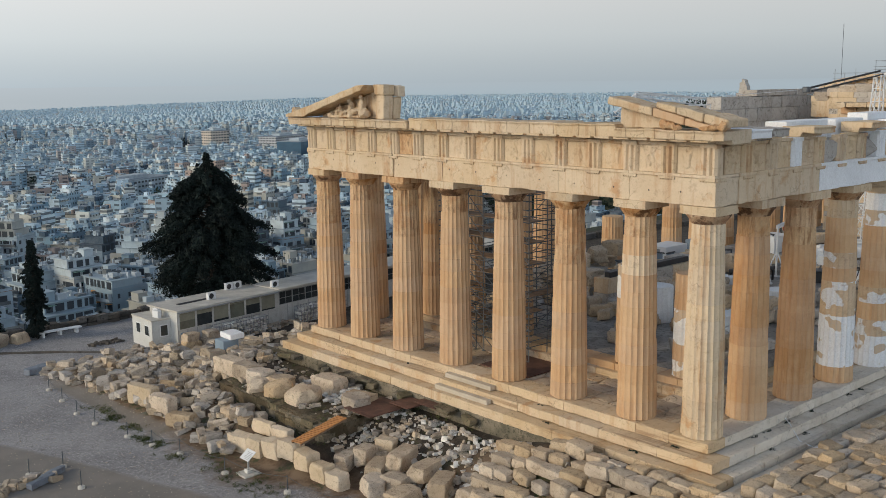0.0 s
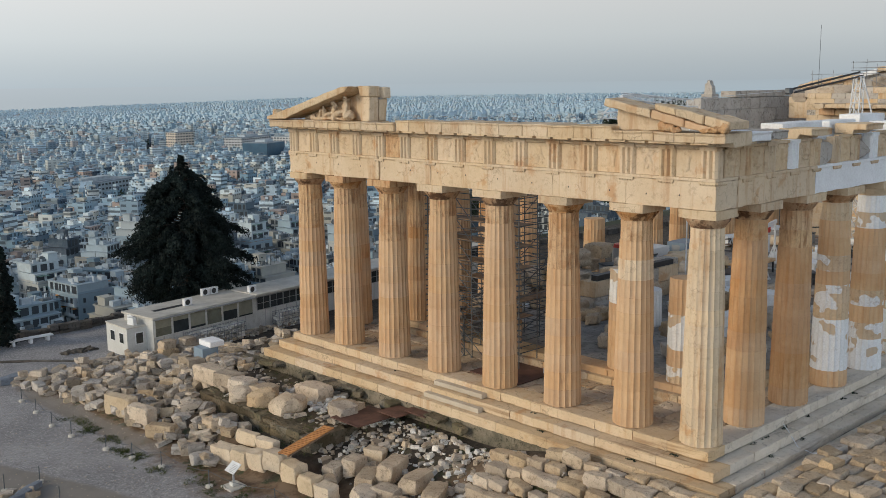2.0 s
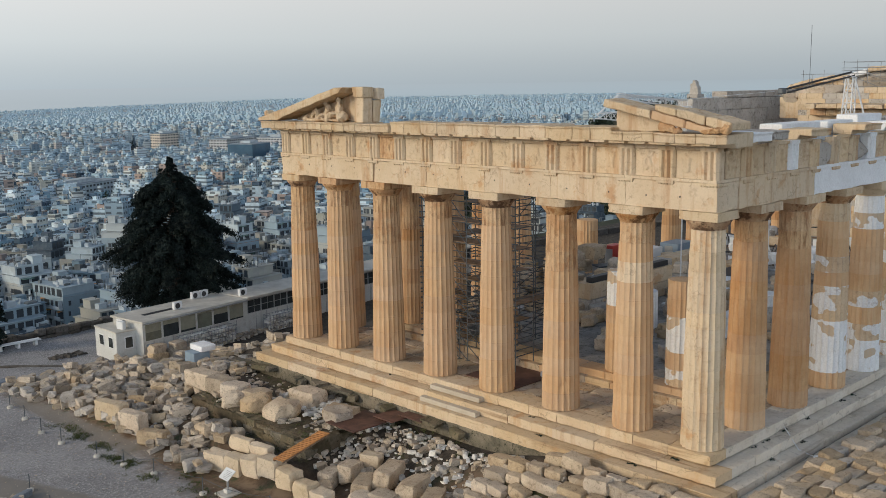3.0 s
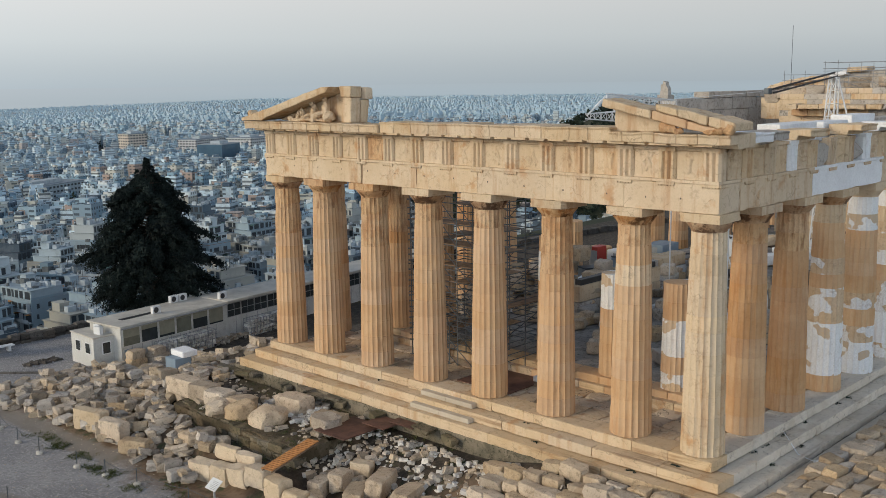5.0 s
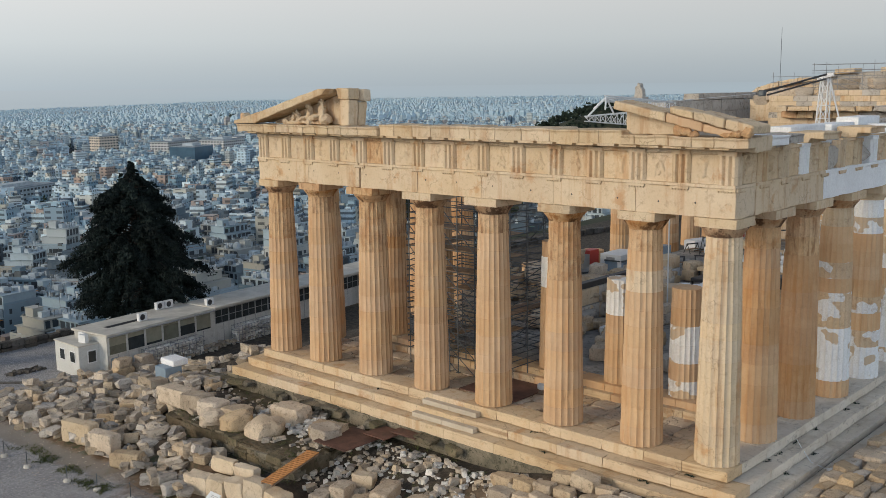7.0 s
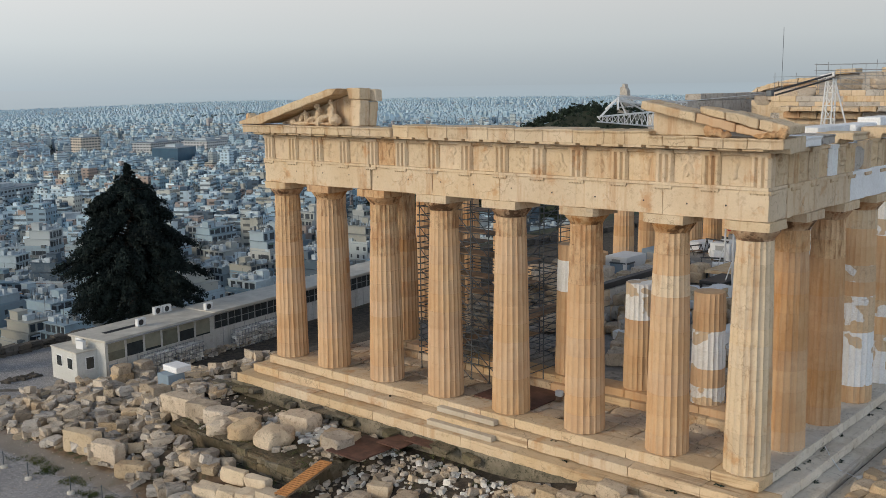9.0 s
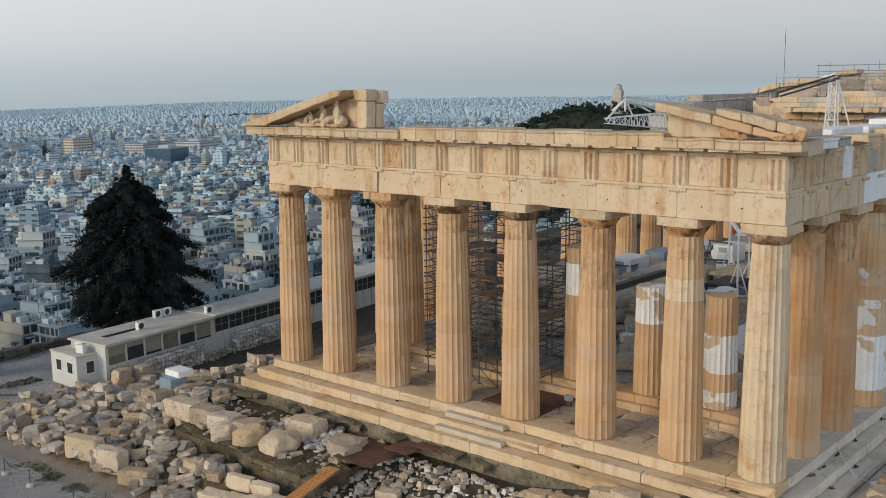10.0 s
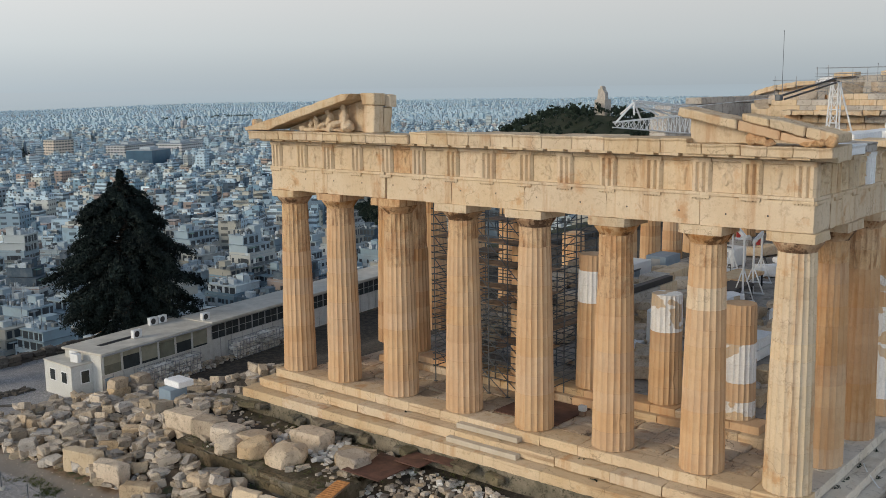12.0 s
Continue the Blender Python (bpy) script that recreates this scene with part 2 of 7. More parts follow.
HUT_ROOF = plain("pale_roofing_felt", (0.50, 0.48, 0.43), 0.9, 0.0, 0.2, 0.9)
WINDOW_DARK = plain("dark_window_glass", (0.035, 0.042, 0.045), 0.12, 0.0, 0.3)
BLIND = plain("yellowish_blind", (0.25, 0.245, 0.19), 0.8, 0.0, 0.2)
TRIM_GREY = plain("grey_window_frame", (0.30, 0.31, 0.31), 0.6)
BARK = plain("brown_bark", (0.045, 0.036, 0.03), 0.95, 0.0, 0.4, 6)


def leaf_material(name, a, b):
    m, n, l, bsdf = base_material(name)
    rnd = n.new("ShaderNodeNewGeometry").outputs["Random Per Island"]
    c = mix(n, l, rnd, a, b)
    c = mix(n, l, ramp(n, l, mapped(n, l, 0.45, 3), 0.35, 0.65), c, tuple(x * 0.6 for x in a))
    l.new(c, bsdf.inputs["Base Color"])
    bsdf.inputs["Roughness"].default_value = 0.75
    bsdf.inputs["Specular IOR Level"].default_value = 0.2
    return m


LEAF = leaf_material("dark_conifer_leaf", (0.010, 0.019, 0.018), (0.028, 0.043, 0.037))
LEAF_FAR = leaf_material("pine_wood_leaf", (0.022, 0.036, 0.026), (0.045, 0.066, 0.042))
GRASS = leaf_material("dry_grass", (0.07, 0.10, 0.035), (0.17, 0.16, 0.07))


# ---- builders ----


def finish(name, bm, material, parent=None, label="", smooth=False):
    me = bpy.data.meshes.new(name)
    bm.to_mesh(me)
    bm.free()
    me.materials.append(material)
    if smooth:
        for p in me.polygons:
            p.use_smooth = True
        me.set_sharp_from_angle(angle=radians(40))
    ob = new(name, me)
    if parent:
        ob.parent = parent
    if label:
        ob["label"] = label
    return ob


def part(name, bm, material, parent, label="", smooth=False):
    return finish(name, bm, material, parent, label, smooth)


def piece(name, me, parent, m, material=None):
    """An object of its own on shared mesh data, under parent."""
    ob = new(name, me)
    ob.parent = parent
    ob.matrix_basis = m
    return ob


def group_root(name, place=(0, 0, 0)):
    e = new(name)
    e.location = place
    e.empty_display_size = 0.5
    return e


def box(lo, hi, bevel=0.0, bm=None, rng=None, jitter=0.0, cuts=0):
    out = bm or bmesh.new()
    b = bmesh.new()
    bmesh.ops.create_cube(b, size=1)
    c = [(p + q) / 2 for p, q in zip(lo, hi)]
    s = [q - p for p, q in zip(lo, hi)]
    for v in b.verts:
        v.co = Vector([ci + vi * si for ci, vi, si in zip(c, v.co, s)])
    if cuts:
        bmesh.ops.subdivide_edges(b, edges=b.edges[:], cuts=cuts, use_grid_fill=True)
    if bevel and not cuts:
        bmesh.ops.bevel(b, geom=b.edges[:], offset=bevel, segments=1, affect="EDGES")
    if rng and jitter:
        for v in b.verts:
            v.co += Vector([rng.uniform(-jitter, jitter) for _ in range(3)])
    if bm is None:
        out.free()
        return b
    me = bpy.data.meshes.new("tmp")
    b.to_mesh(me)
    b.free()
    out.from_mesh(me)
    bpy.data.meshes.remove(me)
    return out


def worn(lo, hi, wear=0.05, seed=0, cuts=5):
    """A dressed block with rubbed and chipped edges and slightly uneven faces."""
    b = box(lo, hi, cuts=cuts)
    c = [(p + q) / 2 for p, q in zip(lo, hi)]
    half = [(q - p) / 2 for p, q in zip(lo, hi)]
    off = Vector((seed * 3.7, seed * 1.3, 0))
    for v in b.verts:
        ext = [abs(abs(v.co[i] - c[i]) - half[i]) < 1e-4 for i in range(3)]
        if sum(ext) >= 2:
            k = max(0.0, noise.noise(v.co * 1.9 + off) + 0.15) * 2.2 + 0.12
            if sum(ext) == 3:
                k *= 1.3
            for i in range(3):
                if ext[i]:
                    v.co[i] -= math.copysign(min(wear * k, half[i] * 0.5), v.co[i] - c[i])
        v.co += 0.10 * wear * noise.noise_vector(v.co * 2.7 + off)
    return b


def prism(poly, a0, a1, axis="x", bevel=0.0):
    """A flat outline drawn in the other two axes, pushed from a0 to a1 along axis."""
    b = bmesh.new()

    def at(u, v, a):
        return {"x": (a, u, v), "y": (u, a, v), "z": (u, v, a)}[axis]
    f0 = [b.verts.new(at(u, v, a0)) for u, v in poly]
    f1 = [b.verts.new(at(u, v, a1)) for u, v in poly]
    b.faces.new(f0)
    b.faces.new(f1[::-1])
    k = len(poly)
    for i in range(k):
        b.faces.new((f0[i], f1[i], f1[(i + 1) % k], f0[(i + 1) % k]))
    bmesh.ops.recalc_face_normals(b, faces=b.faces[:])
    if bevel:
        bmesh.ops.bevel(b, geom=b.edges[:], offset=bevel, segments=1, affect="EDGES")
    return b


def tube(b, p, q, r=0.03, sides=6):
    p, q = Vector(p), Vector(q)
    d = (q - p).normalized()
    u = d.orthogonal().normalized()
    w = d.cross(u)
    ring = [[b.verts.new(c + r * (math.cos(2 * math.pi * i / sides) * u + math.sin(2 * math.pi * i / sides) * w)) for i in range(sides)] for c in (p, q)]
    for i in range(sides):
        j = (i + 1) % sides
        b.faces.new((ring[0][i], ring[0][j], ring[1][j], ring[1][i]))
    b.faces.new(ring[0][::-1])
    b.faces.new(ring[1])
    return b


def lathe(profile, sides=32):
    b = bmesh.new()
    rings = [[b.verts.new((r * math.cos(2 * math.pi * i / sides), r * math.sin(2 * math.pi * i / sides), z)) for i in range(sides)] for r, z in profile]
    for a, c in zip(rings, rings[1:]):
        for i in range(sides):
            j = (i + 1) % sides
            b.faces.new((a[i], a[j], c[j], c[i]))
    b.faces.new(rings[0][::-1])
    b.faces.new(rings[-1])
    return b


def rock_mesh(name, seed, rounded=0.5, material=RUBBLE, bevel=0.03, segments=1):
    """A broken stone about 1 x 1 x 1 on z = 0: a skewed cube with corners and edges split off; rounded: how much is lost."""
    rng = random.Random(seed)
    b = bmesh.new()
    bmesh.ops.create_cube(b, size=1)
    for v in b.verts:
        v.co += Vector([rng.uniform(-1, 1) for _ in range(3)]) * (0.03 + 0.13 * rounded)
    for k in range(int(3 + 5 * rounded)):
        d = Vector([rng.choice((-1, 1)) * rng.uniform(0.15, 1.0) for _ in range(3)])
        if k % 2 == 0:
            d[rng.randrange(3)] *= 0.15
        d.normalize()
        far = max(v.co.dot(d) for v in b.verts)
        bmesh.ops.bisect_plane(b, geom=b.verts[:] + b.edges[:] + b.faces[:], plane_co=d * (far - rng.uniform(0.03, 0.10 + 0.16 * rounded)), plane_no=d, clear_outer=True)
        bmesh.ops.holes_fill(b, edges=[e for e in b.edges if e.is_boundary], sides=0)
    off = Vector((rng.uniform(0, 50), rng.uniform(0, 50), rng.uniform(0, 50)))
    if segments > 1:
        # worn: even small faces, corners rubbed round
        bmesh.ops.triangulate(b, faces=b.faces[:])
        bmesh.ops.subdivide_edges(b, edges=[e for e in b.edges if e.calc_length() > 0.22], cuts=2, use_grid_fill=True)
        bmesh.ops.triangulate(b, faces=[f for f in b.faces if len(f.verts) > 3])
        bmesh.ops.subdivide_edges(b, edges=[e for e in b.edges if e.calc_length() > 0.3], cuts=1)
        bmesh.ops.triangulate(b, faces=[f for f in b.faces if len(f.verts) > 3])
        for _ in range(1 if bevel < 0.09 else 2):
            bmesh.ops.smooth_vert(b, verts=b.verts[:], factor=0.42, use_axis_x=True, use_axis_y=True, use_axis_z=True)
    elif bevel:
        bmesh.ops.bevel(b, geom=b.edges[:], offset=bevel, segments=1, affect="EDGES", clamp_overlap=True)
    for v in b.verts:
        v.co += (0.05 if segments == 1 else 0.07) * noise.noise_vector(v.co * 2.2 + off) + 0.03 * noise.noise_vector(v.co * 6 + off)
    bmesh.ops.recalc_face_normals(b, faces=b.faces[:])
    low = min(v.co.z for v in b.verts)
    for v in b.verts:
        v.co.z -= low
    me = bpy.data.meshes.new(name)
    b.to_mesh(me)
    b.free()
    me.materials.append(material)
    if segments > 1:
        for p in me.polygons:
            p.use_smooth = True
        me.set_sharp_from_angle(angle=radians(45))
    return me


# ---- the temple: platform ----
PZ = -0.06                      # top of the stylobate
WID, LEN = 30.88, 69.5
COL_IN = 1.02                   # column axis from the stylobate edge
FRONT_Y = [1.02, 4.70] + [4.70 + 4.296 * i for i in range(1, 6)] + [29.86]
FLANK_X = [1.02, 4.70] + [4.70 + 4.296 * i for i in range(1, 15)] + [68.53]
STEP_H, TREAD = 0.53, 0.70
TOP = 10.43                     # underside of the architrave
rng = random.Random(11)

krepis = tagged(group_root("stepped_platform", (0, 0, PZ)), "pale weathered marble stepped platform of three tall steps under the temple", "platform", kind="structure")
core = box((1.3, 1.3, -3.4), (LEN - 1.3, WID - 1.3, -0.36))
part("core", core, PAVE, krepis)
# step blocks: each course is a row of blocks of uneven length, only 1.4 m deep
for course in range(3):
    o = TREAD * course
    z1, z0 = -STEP_H * course, -STEP_H * (course + 1)

    def run(a0, a1, mean, place, mats):
        a = a0
        while a < a1 - 0.01:
            step = mean * rng.uniform(0.8, 1.2)
            b1 = a1 if a + step > a1 - 0.7 * mean else a + step
            lo, hi = place(a + 0.004, b1 - 0.004)
            dx = rng.uniform(-0.012, 0.012)
            gap = 0.004 if course == 2 else rng.choice((0.012, 0.03, 0.045, 0.055))
            bm = worn([lo[0] + dx, lo[1] + dx, z0 + gap], [hi[0] + dx, hi[1] + dx, z1 - rng.uniform(0, 0.025)], 0.018, rng.random() * 50, 9)
            part("step_block", bm, rng.choice(mats), krepis)
            a = b1
    run(-o, WID + o, 2.15 if course == 0 else 2.9, lambda p, q: ((-o, p, 0), (1.35 - o, q, 0)), [STEP, STEP, STEP, MARBLE_PALE])
    run(1.36 - o, LEN * 0.62, 2.1, lambda p, q: ((p, -o, 0), (q, 1.35 - o, 0)), [STEP_SIDE])
# intermediate steps of new marble at the middle of the front
stair = tagged(group_root("marble_stair_steps", (0, 0, PZ)), "whitish marble half steps laid over the temple steps", "steps")
for i, (x0, x1, z0, z1, y0, y1) in enumerate([(-0.38, 0.0, -0.53, -0.27, 13.3, 17.0), (-1.08, -0.72, -1.06, -0.80, 12.9, 17.1)]):
    for k in range(2):
        ya, yb = y0 + (y1 - y0) * k / 2, y0 + (y1 - y0) * (k + 1) / 2
        part("half_step", box((x0, ya + 0.004, z0 + 0.004), (x1, yb - 0.004, z1), 0.015), MARBLE_STAIR, stair)
foundation = tagged(group_root("foundation_course"), "dark mossy rough foundation stones under the temple steps", "foundation", kind="structure")
part("bed", box((-1.36, -1.0, -4.4), (1.0, 32.9, PZ - 3 * STEP_H - 0.004)), WALL_STONE, foundation)
part("side_bed", box((1.01, -1.0, -4.4), (44, 1.0, PZ - 3 * STEP_H - 0.004)), WALL_STONE, foundation)
bed_rocks = [rock_mesh("bed_rock", 300 + i, 0.55 + 0.1 * (i % 3), WALL_STONE, 0.06, 2) for i in range(6)]
a = -1.0
while a < 33.0:
    q = a + rng.uniform(0.5, 1.3)
    w, h = rng.uniform(0.4, 0.9), rng.uniform(0.15, 0.42)
    if rng.random() < 0.4:
        a = q
        continue
    piece("stone", bed_rocks[rng.randrange(6)], foundation, pose(-1.45 - rng.uniform(0, 0.25), (a + q) / 2, PZ - 3 * STEP_H - rng.uniform(0.02, 0.25) - h, rng.uniform(-8, 8), 0, rng.uniform(-20, 20)) @ Matrix.Diagonal((w, (q - a) * 1.1, h, 1)))
    a = q

# stylobate paving slabs inside the colonnade
floor_slabs = tagged(group_root("stylobate_floor", (0, 0, PZ)), "cracked weathered marble paving slabs of the temple floor", "floor", kind="structure")
for i in range(3):
    for j in range(21):
        x0, y0 = 1.37 + 1.25 * i, 1.4 + 1.337 * j
        dz = rng.uniform(-0.03, 0.0)
        if rng.random() < 0.06:
            dz -= 0.12
        bm = worn((x0 + 0.012, y0 + 0.012, -0.35), (x0 + 1.238, y0 + 1.325, dz - 0.004), 0.045, i * 21 + j, 4)
        part("slab", bm, PAVE, floor_slabs)
north_slabs = tagged(group_root("north_aisle_floor", (0, 0, PZ)), "cracked weathered marble paving slabs of the side aisle", "floor", kind="structure")
for i in range(22):
    for j in range(2):
        x0, y0 = 5.15 + 1.3 * i, 1.38 + 1.2 * j
        bm = worn((x0 + 0.012, y0 + 0.012, -0.35), (x0 + 1.288, y0 + 1.19, rng.uniform(-0.04, -0.004)), 0.045, i * 2 + j, 4)
        part("slab", bm, PAVE, north_slabs)

# ---- columns ----
SHAFT, N_DRUM = 9.68, 11
R0, R1 = 0.955, 0.742


def shaft_radius(z):
    u = z / SHAFT
    return R0 + (R1 - R0) * u + 0.017 * math.sin(math.pi * u)


def drum_mesh(z0, z1, k=1.0, seg=4, wear=0):
    b = bmesh.new()
    h = z1 - z0
    rr = random.Random(int(z0 * 100) + wear)
    zs = [(0, -0.012), (0.02, 0.0), (h * 0.5, 0.0), (h - 0.02, 0.0), (h, -0.012)]
    rings = []
    n = 20 * seg
    bites = [(rr.uniform(0, 6.28), rr.uniform(0, h), rr.uniform(0.08, 0.22), rr.uniform(0.02, 0.05)) for _ in range(3 + 3 * wear)]
    for z, dr in zs:
        r = shaft_radius(z0 + z) * k + dr
        ring = []
        for i in range(n):
            u = (i % seg) / seg
            a = 2 * math.pi * i / n
            d = 0.058 * r * math.sin(math.pi * u) ** 0.8
            for ba, bz, bs, bd in bites:
                da = (a - ba + math.pi) % (2 * math.pi) - math.pi
                q = (da * r / bs) ** 2 + ((z - bz) / (bs * 1.6)) ** 2
                d += bd * math.exp(-q)
            ring.append(b.verts.new(((r - d) * math.cos(a), (r - d) * math.sin(a), z)))
        rings.append(ring)
    for p, q in zip(rings, rings[1:]):
        for i in range(n):
            j = (i + 1) % n
            b.faces.new((p[i], p[j], q[j], q[i]))
    b.faces.new(rings[0][::-1])
    b.faces.new(rings[-1])
    me = bpy.data.meshes.new("drum")
    b.to_mesh(me)
    b.free()
    return me


def with_material(cache, key, make, material):
    """One copy of a mesh for each material."""
    k = (key, material.name)
    if k not in cache:
        me = make()
        me.materials.append(material)
        cache[k] = me
    return cache[k]


drum_cache = {}
cut_rng = random.Random(5)
JOINTS = [0]
for i in range(N_DRUM):
    JOINTS.append(JOINTS[-1] + SHAFT / N_DRUM * cut_rng.uniform(0.85, 1.15))
JOINTS = [j * SHAFT / JOINTS[-1] for j in JOINTS]


def echinus_mesh():
    b = lathe([(R1, 0), (R1 + 0.012, 0.03), (R1 + 0.0, 0.05), (R1 + 0.02, 0.07), (R1 + 0.10, 0.18), (R1 + 0.19, 0.29), (R1 + 0.245, 0.37), (R1 + 0.235, 0.42), (R1 + 0.2, 0.435)], 56)
    for v in b.verts:
        v.co *= 1 + 0.03 * noise.noise(v.co * 3.1) - 0.05 * max(0.0, noise.noise(v.co * 5.3) - 0.1)
    me = bpy.data.meshes.new("echinus")
    b.to_mesh(me)
    b.free()
    for p in me.polygons:
        p.use_smooth = True
    return me


def abacus_mesh(seed):
    rr = random.Random(seed)
    b = box((-1.0, -1.0, 0), (1.0, 1.0, 0.36), cuts=4)
    corner = [rr.random() for _ in range(4)]
    for v in b.verts:
        i = (v.co.x > 0) * 2 + (v.co.y > 0)
        e = min(abs(v.co.x), abs(v.co.y))
        if corner[i] > 0.55 and e > 0.7:
            v.co.x *= 0.93 - 0.06 * rr.random()
            v.co.y *= 0.93 - 0.06 * rr.random()
        v.co += 0.018 * noise.noise_vector(v.co * 3 + Vector((seed, 0, 0)))
    me = bpy.data.meshes.new("abacus")
    b.to_mesh(me)
    b.free()
    return me


cap_cache = {}


def column(place, mats, height=1.0, k=1.0, label="", turn=0, cap=True, category="column", group=""):
    """Fluted column of drums with its capital. mats: one material a drum; height: the part of the shaft that stands."""
    root = tagged(group_root("column", place), label, category, group)
    root.rotation_euler.z = turn
    top = 0
    for i in range(N_DRUM):
        z0, z1 = JOINTS[i], JOINTS[i + 1]
        if z0 > SHAFT * height - 0.3:
            break
        wear = 5 if mats[i] is MARBLE_STAIN else (2 if (i >= N_DRUM - 2 and mats[i] is not MARBLE_NEW) else 0)
        key = (i, k, wear)
        me = with_material(drum_cache, key, lambda: drum_mesh(z0, z1, k, wear=wear), mats[i])
        piece("drum", me, root, pose(0, 0, z0))
        top = z1
    if cap and height >= 1:
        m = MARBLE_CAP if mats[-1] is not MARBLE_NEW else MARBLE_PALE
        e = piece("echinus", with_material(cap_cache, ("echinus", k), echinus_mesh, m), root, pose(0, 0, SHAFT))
        e.scale = (k, k, 1)
        ab = piece("abacus", with_material(cap_cache, ("abacus", hash(place) % 5), lambda: abacus_mesh(hash(place) % 5), (MARBLE_PALE, MARBLE_EDGE, MARBLE_STAIN)[hash(place) % 3]), root, pose(0, 0, SHAFT + 0.436, 0, 0, -math.degrees(turn)))
        ab.scale = (k, k, (TOP - PZ - SHAFT - 0.436) / 0.36)
    return root


T, R, W, P, G, L, S, Q = MARBLE, MARBLE_RUST, MARBLE_NEW, MARBLE_PATCH, MARBLE_GREY, MARBLE_PALE, MARBLE_STAIN, MARBLE_MEND
tan = [T] * 11
front_mats = [
    [L, L, L, L, L, L, L, L, L, L, L],
    [T, T, T, T, T, T, T, T, L, T, S],
    [T, T, T, T, T, T, T, T, S, S, S],
    [T, T, T, T, T, T, T, T, T, T, S],
    [T, T, T, T, T, T, T, T, T, T, S],
    [T, T, T, T, T, T, T, T, S, S, S],
    [T, T, T, T, T, T, T, T, T, T, S],
    [T, T, T, T, T, T, T, T, S, S, S],
]
for y, ms in zip(FRONT_Y, front_mats):
    column((COL_IN, y, PZ), ms, label="honey-coloured fluted marble column of the temple front, chipped and stained", group="columns of the temple front", turn=y)
north_mats = [
    [T, T, T, T, R, R, R, R, R, R, S],
    [R, R, R, R, R, R, R, R, R, S, S],
    [T, Q, Q, Q, P, P, T, P, T, T, L],
    [Q, Q, P, T, P, T, T, T, T, Q, W],
    [P, W, W, P, P, T, W, P, P, L, W],
    [W, T, W, P, W, T, T, P, W, T, T],
]
for i, x in enumerate(FLANK_X[1:]):
    ms = north_mats[i] if i < len(north_mats) else [rng.choice([T, R, W, P, L]) for _ in range(11)]
    lab = "rust-brown weathered fluted marble column of the long side" if i < 2 else "fluted marble column patched with new white marble"
    column((x, COL_IN, PZ), ms, label=lab, group="columns of the near long side", turn=x)
for i, x in enumerate(FLANK_X[1:]):
    h = {5: 0.2, 6: 0.46, 7: 0.2, 8: 0.75}.get(i, 1.0)
    ms = [rng.choice([T, T, T, R]) for _ in range(9)] + [S, S]
    column((x, WID - COL_IN, PZ), ms, height=h, label="honey-coloured fluted marble column of the far long side" if h == 1 else "broken column stump on the far long side", group="columns of the far long side", turn=x)
# porch columns behind the front, some only stumps
PRO_X, PRO_Z = 6.3, 0.64
for y, h, ms in [(5.45, 0.50, [P, T, Q, Q, T, T, T, T, T, T, T]), (9.17, 0.54, [T, T, T, T, Q, Q, Q, W, T, T, T]), (13.35, 0.70, [T, T, T, T, T, W, W, T, T, T, T]),
                 (17.53, 0.93, tan), (21.70, 0.93, tan), (25.40, 0.97, [T, T, T, R, T, T, R, S, S, S, S])]:
    column((PRO_X, y, PRO_Z), ms, height=h, k=0.87, label="inner porch column stump of honey and white marble drums" if h < 0.9 else "tall inner porch column of honey-coloured marble", group="inner porch columns", turn=y, cap=False)

# ---- entablature ----
FACE = 0.135                    # outer face of the architrave
A_H, F_H = 1.35, 1.35
Z_F = TOP + A_H                 # underside of the frieze
Z_C = Z_F + F_H                 # underside of the cornice
DEPTH = 1.77

entab = tagged(group_root("temple_entablature", (0, 0, 0)), "honey-coloured marble architrave, carved frieze and cornice over the columns", "entablature", kind="structure")


def axis_box(front, a0, a1, d0, d1, z0, z1, **kw):
    """a runs along the wall, d is the depth behind its face; front: the short side (along y) or the long side (along x)."""
    if front:
        return box((FACE + d0, a0, z0), (FACE + d1, a1, z1), **kw)
    return box((a0, FACE + d0, z0), (a1, FACE + d1, z1), **kw)


def architrave(front, a0, a1, mat):
    b = worn((FACE, a0 + 0.004, TOP), (FACE + DEPTH, a1 - 0.004, Z_F - 0.13), 0.02, a0, 11) if front else worn((a0 + 0.004, FACE, TOP), (a1 - 0.004, FACE + DEPTH, Z_F - 0.13), 0.02, a0, 11)
    axis_box(front, a0 + 0.004, a1 - 0.004, -0.075, DEPTH, Z_F - 0.129, Z_F, bevel=0.012, bm=b)
    part("architrave_block", b, mat, entab)


def regula(front, c, mat):
    b = axis_box(front, c - 0.42, c + 0.42, -0.07, 0.01, Z_F - 0.235, Z_F - 0.131)
    for i in range(6):
        u = c - 0.35 + 0.14 * i
        axis_box(front, u - 0.035, u + 0.035, -0.06, 0.0, Z_F - 0.29, Z_F - 0.236, bm=b)
    part("regula", b, mat, entab)


def triglyph(front, c, mat, h=F_H):
    w = 0.42
    g = 0.12
    # outline of the three bars seen from above
    xs = [(-w, g), (-w + 0.09, 0), (-0.22, 0), (-0.14, g), (-0.06, 0), (0.06, 0), (0.14, g), (0.22, 0), (w - 0.09, 0), (w, g)]
    poly = [(u, FACE - 0.015 + d) for u, d in xs] + [(w, FACE + 0.5), (-w, FACE + 0.5)]
    if front:
        poly = [(d, c + u) for u, d in poly]
    else:
        poly = [(c + u, d) for u, d in poly]
    b = prism(poly, Z_F + 0.002, Z_F + h - 0.18, "z")
    axis_box(front, c - w, c + w, -0.025, 0.4, Z_F + h - 0.179, Z_F + h - 0.003, bm=b)
    part("triglyph", b, mat, entab)


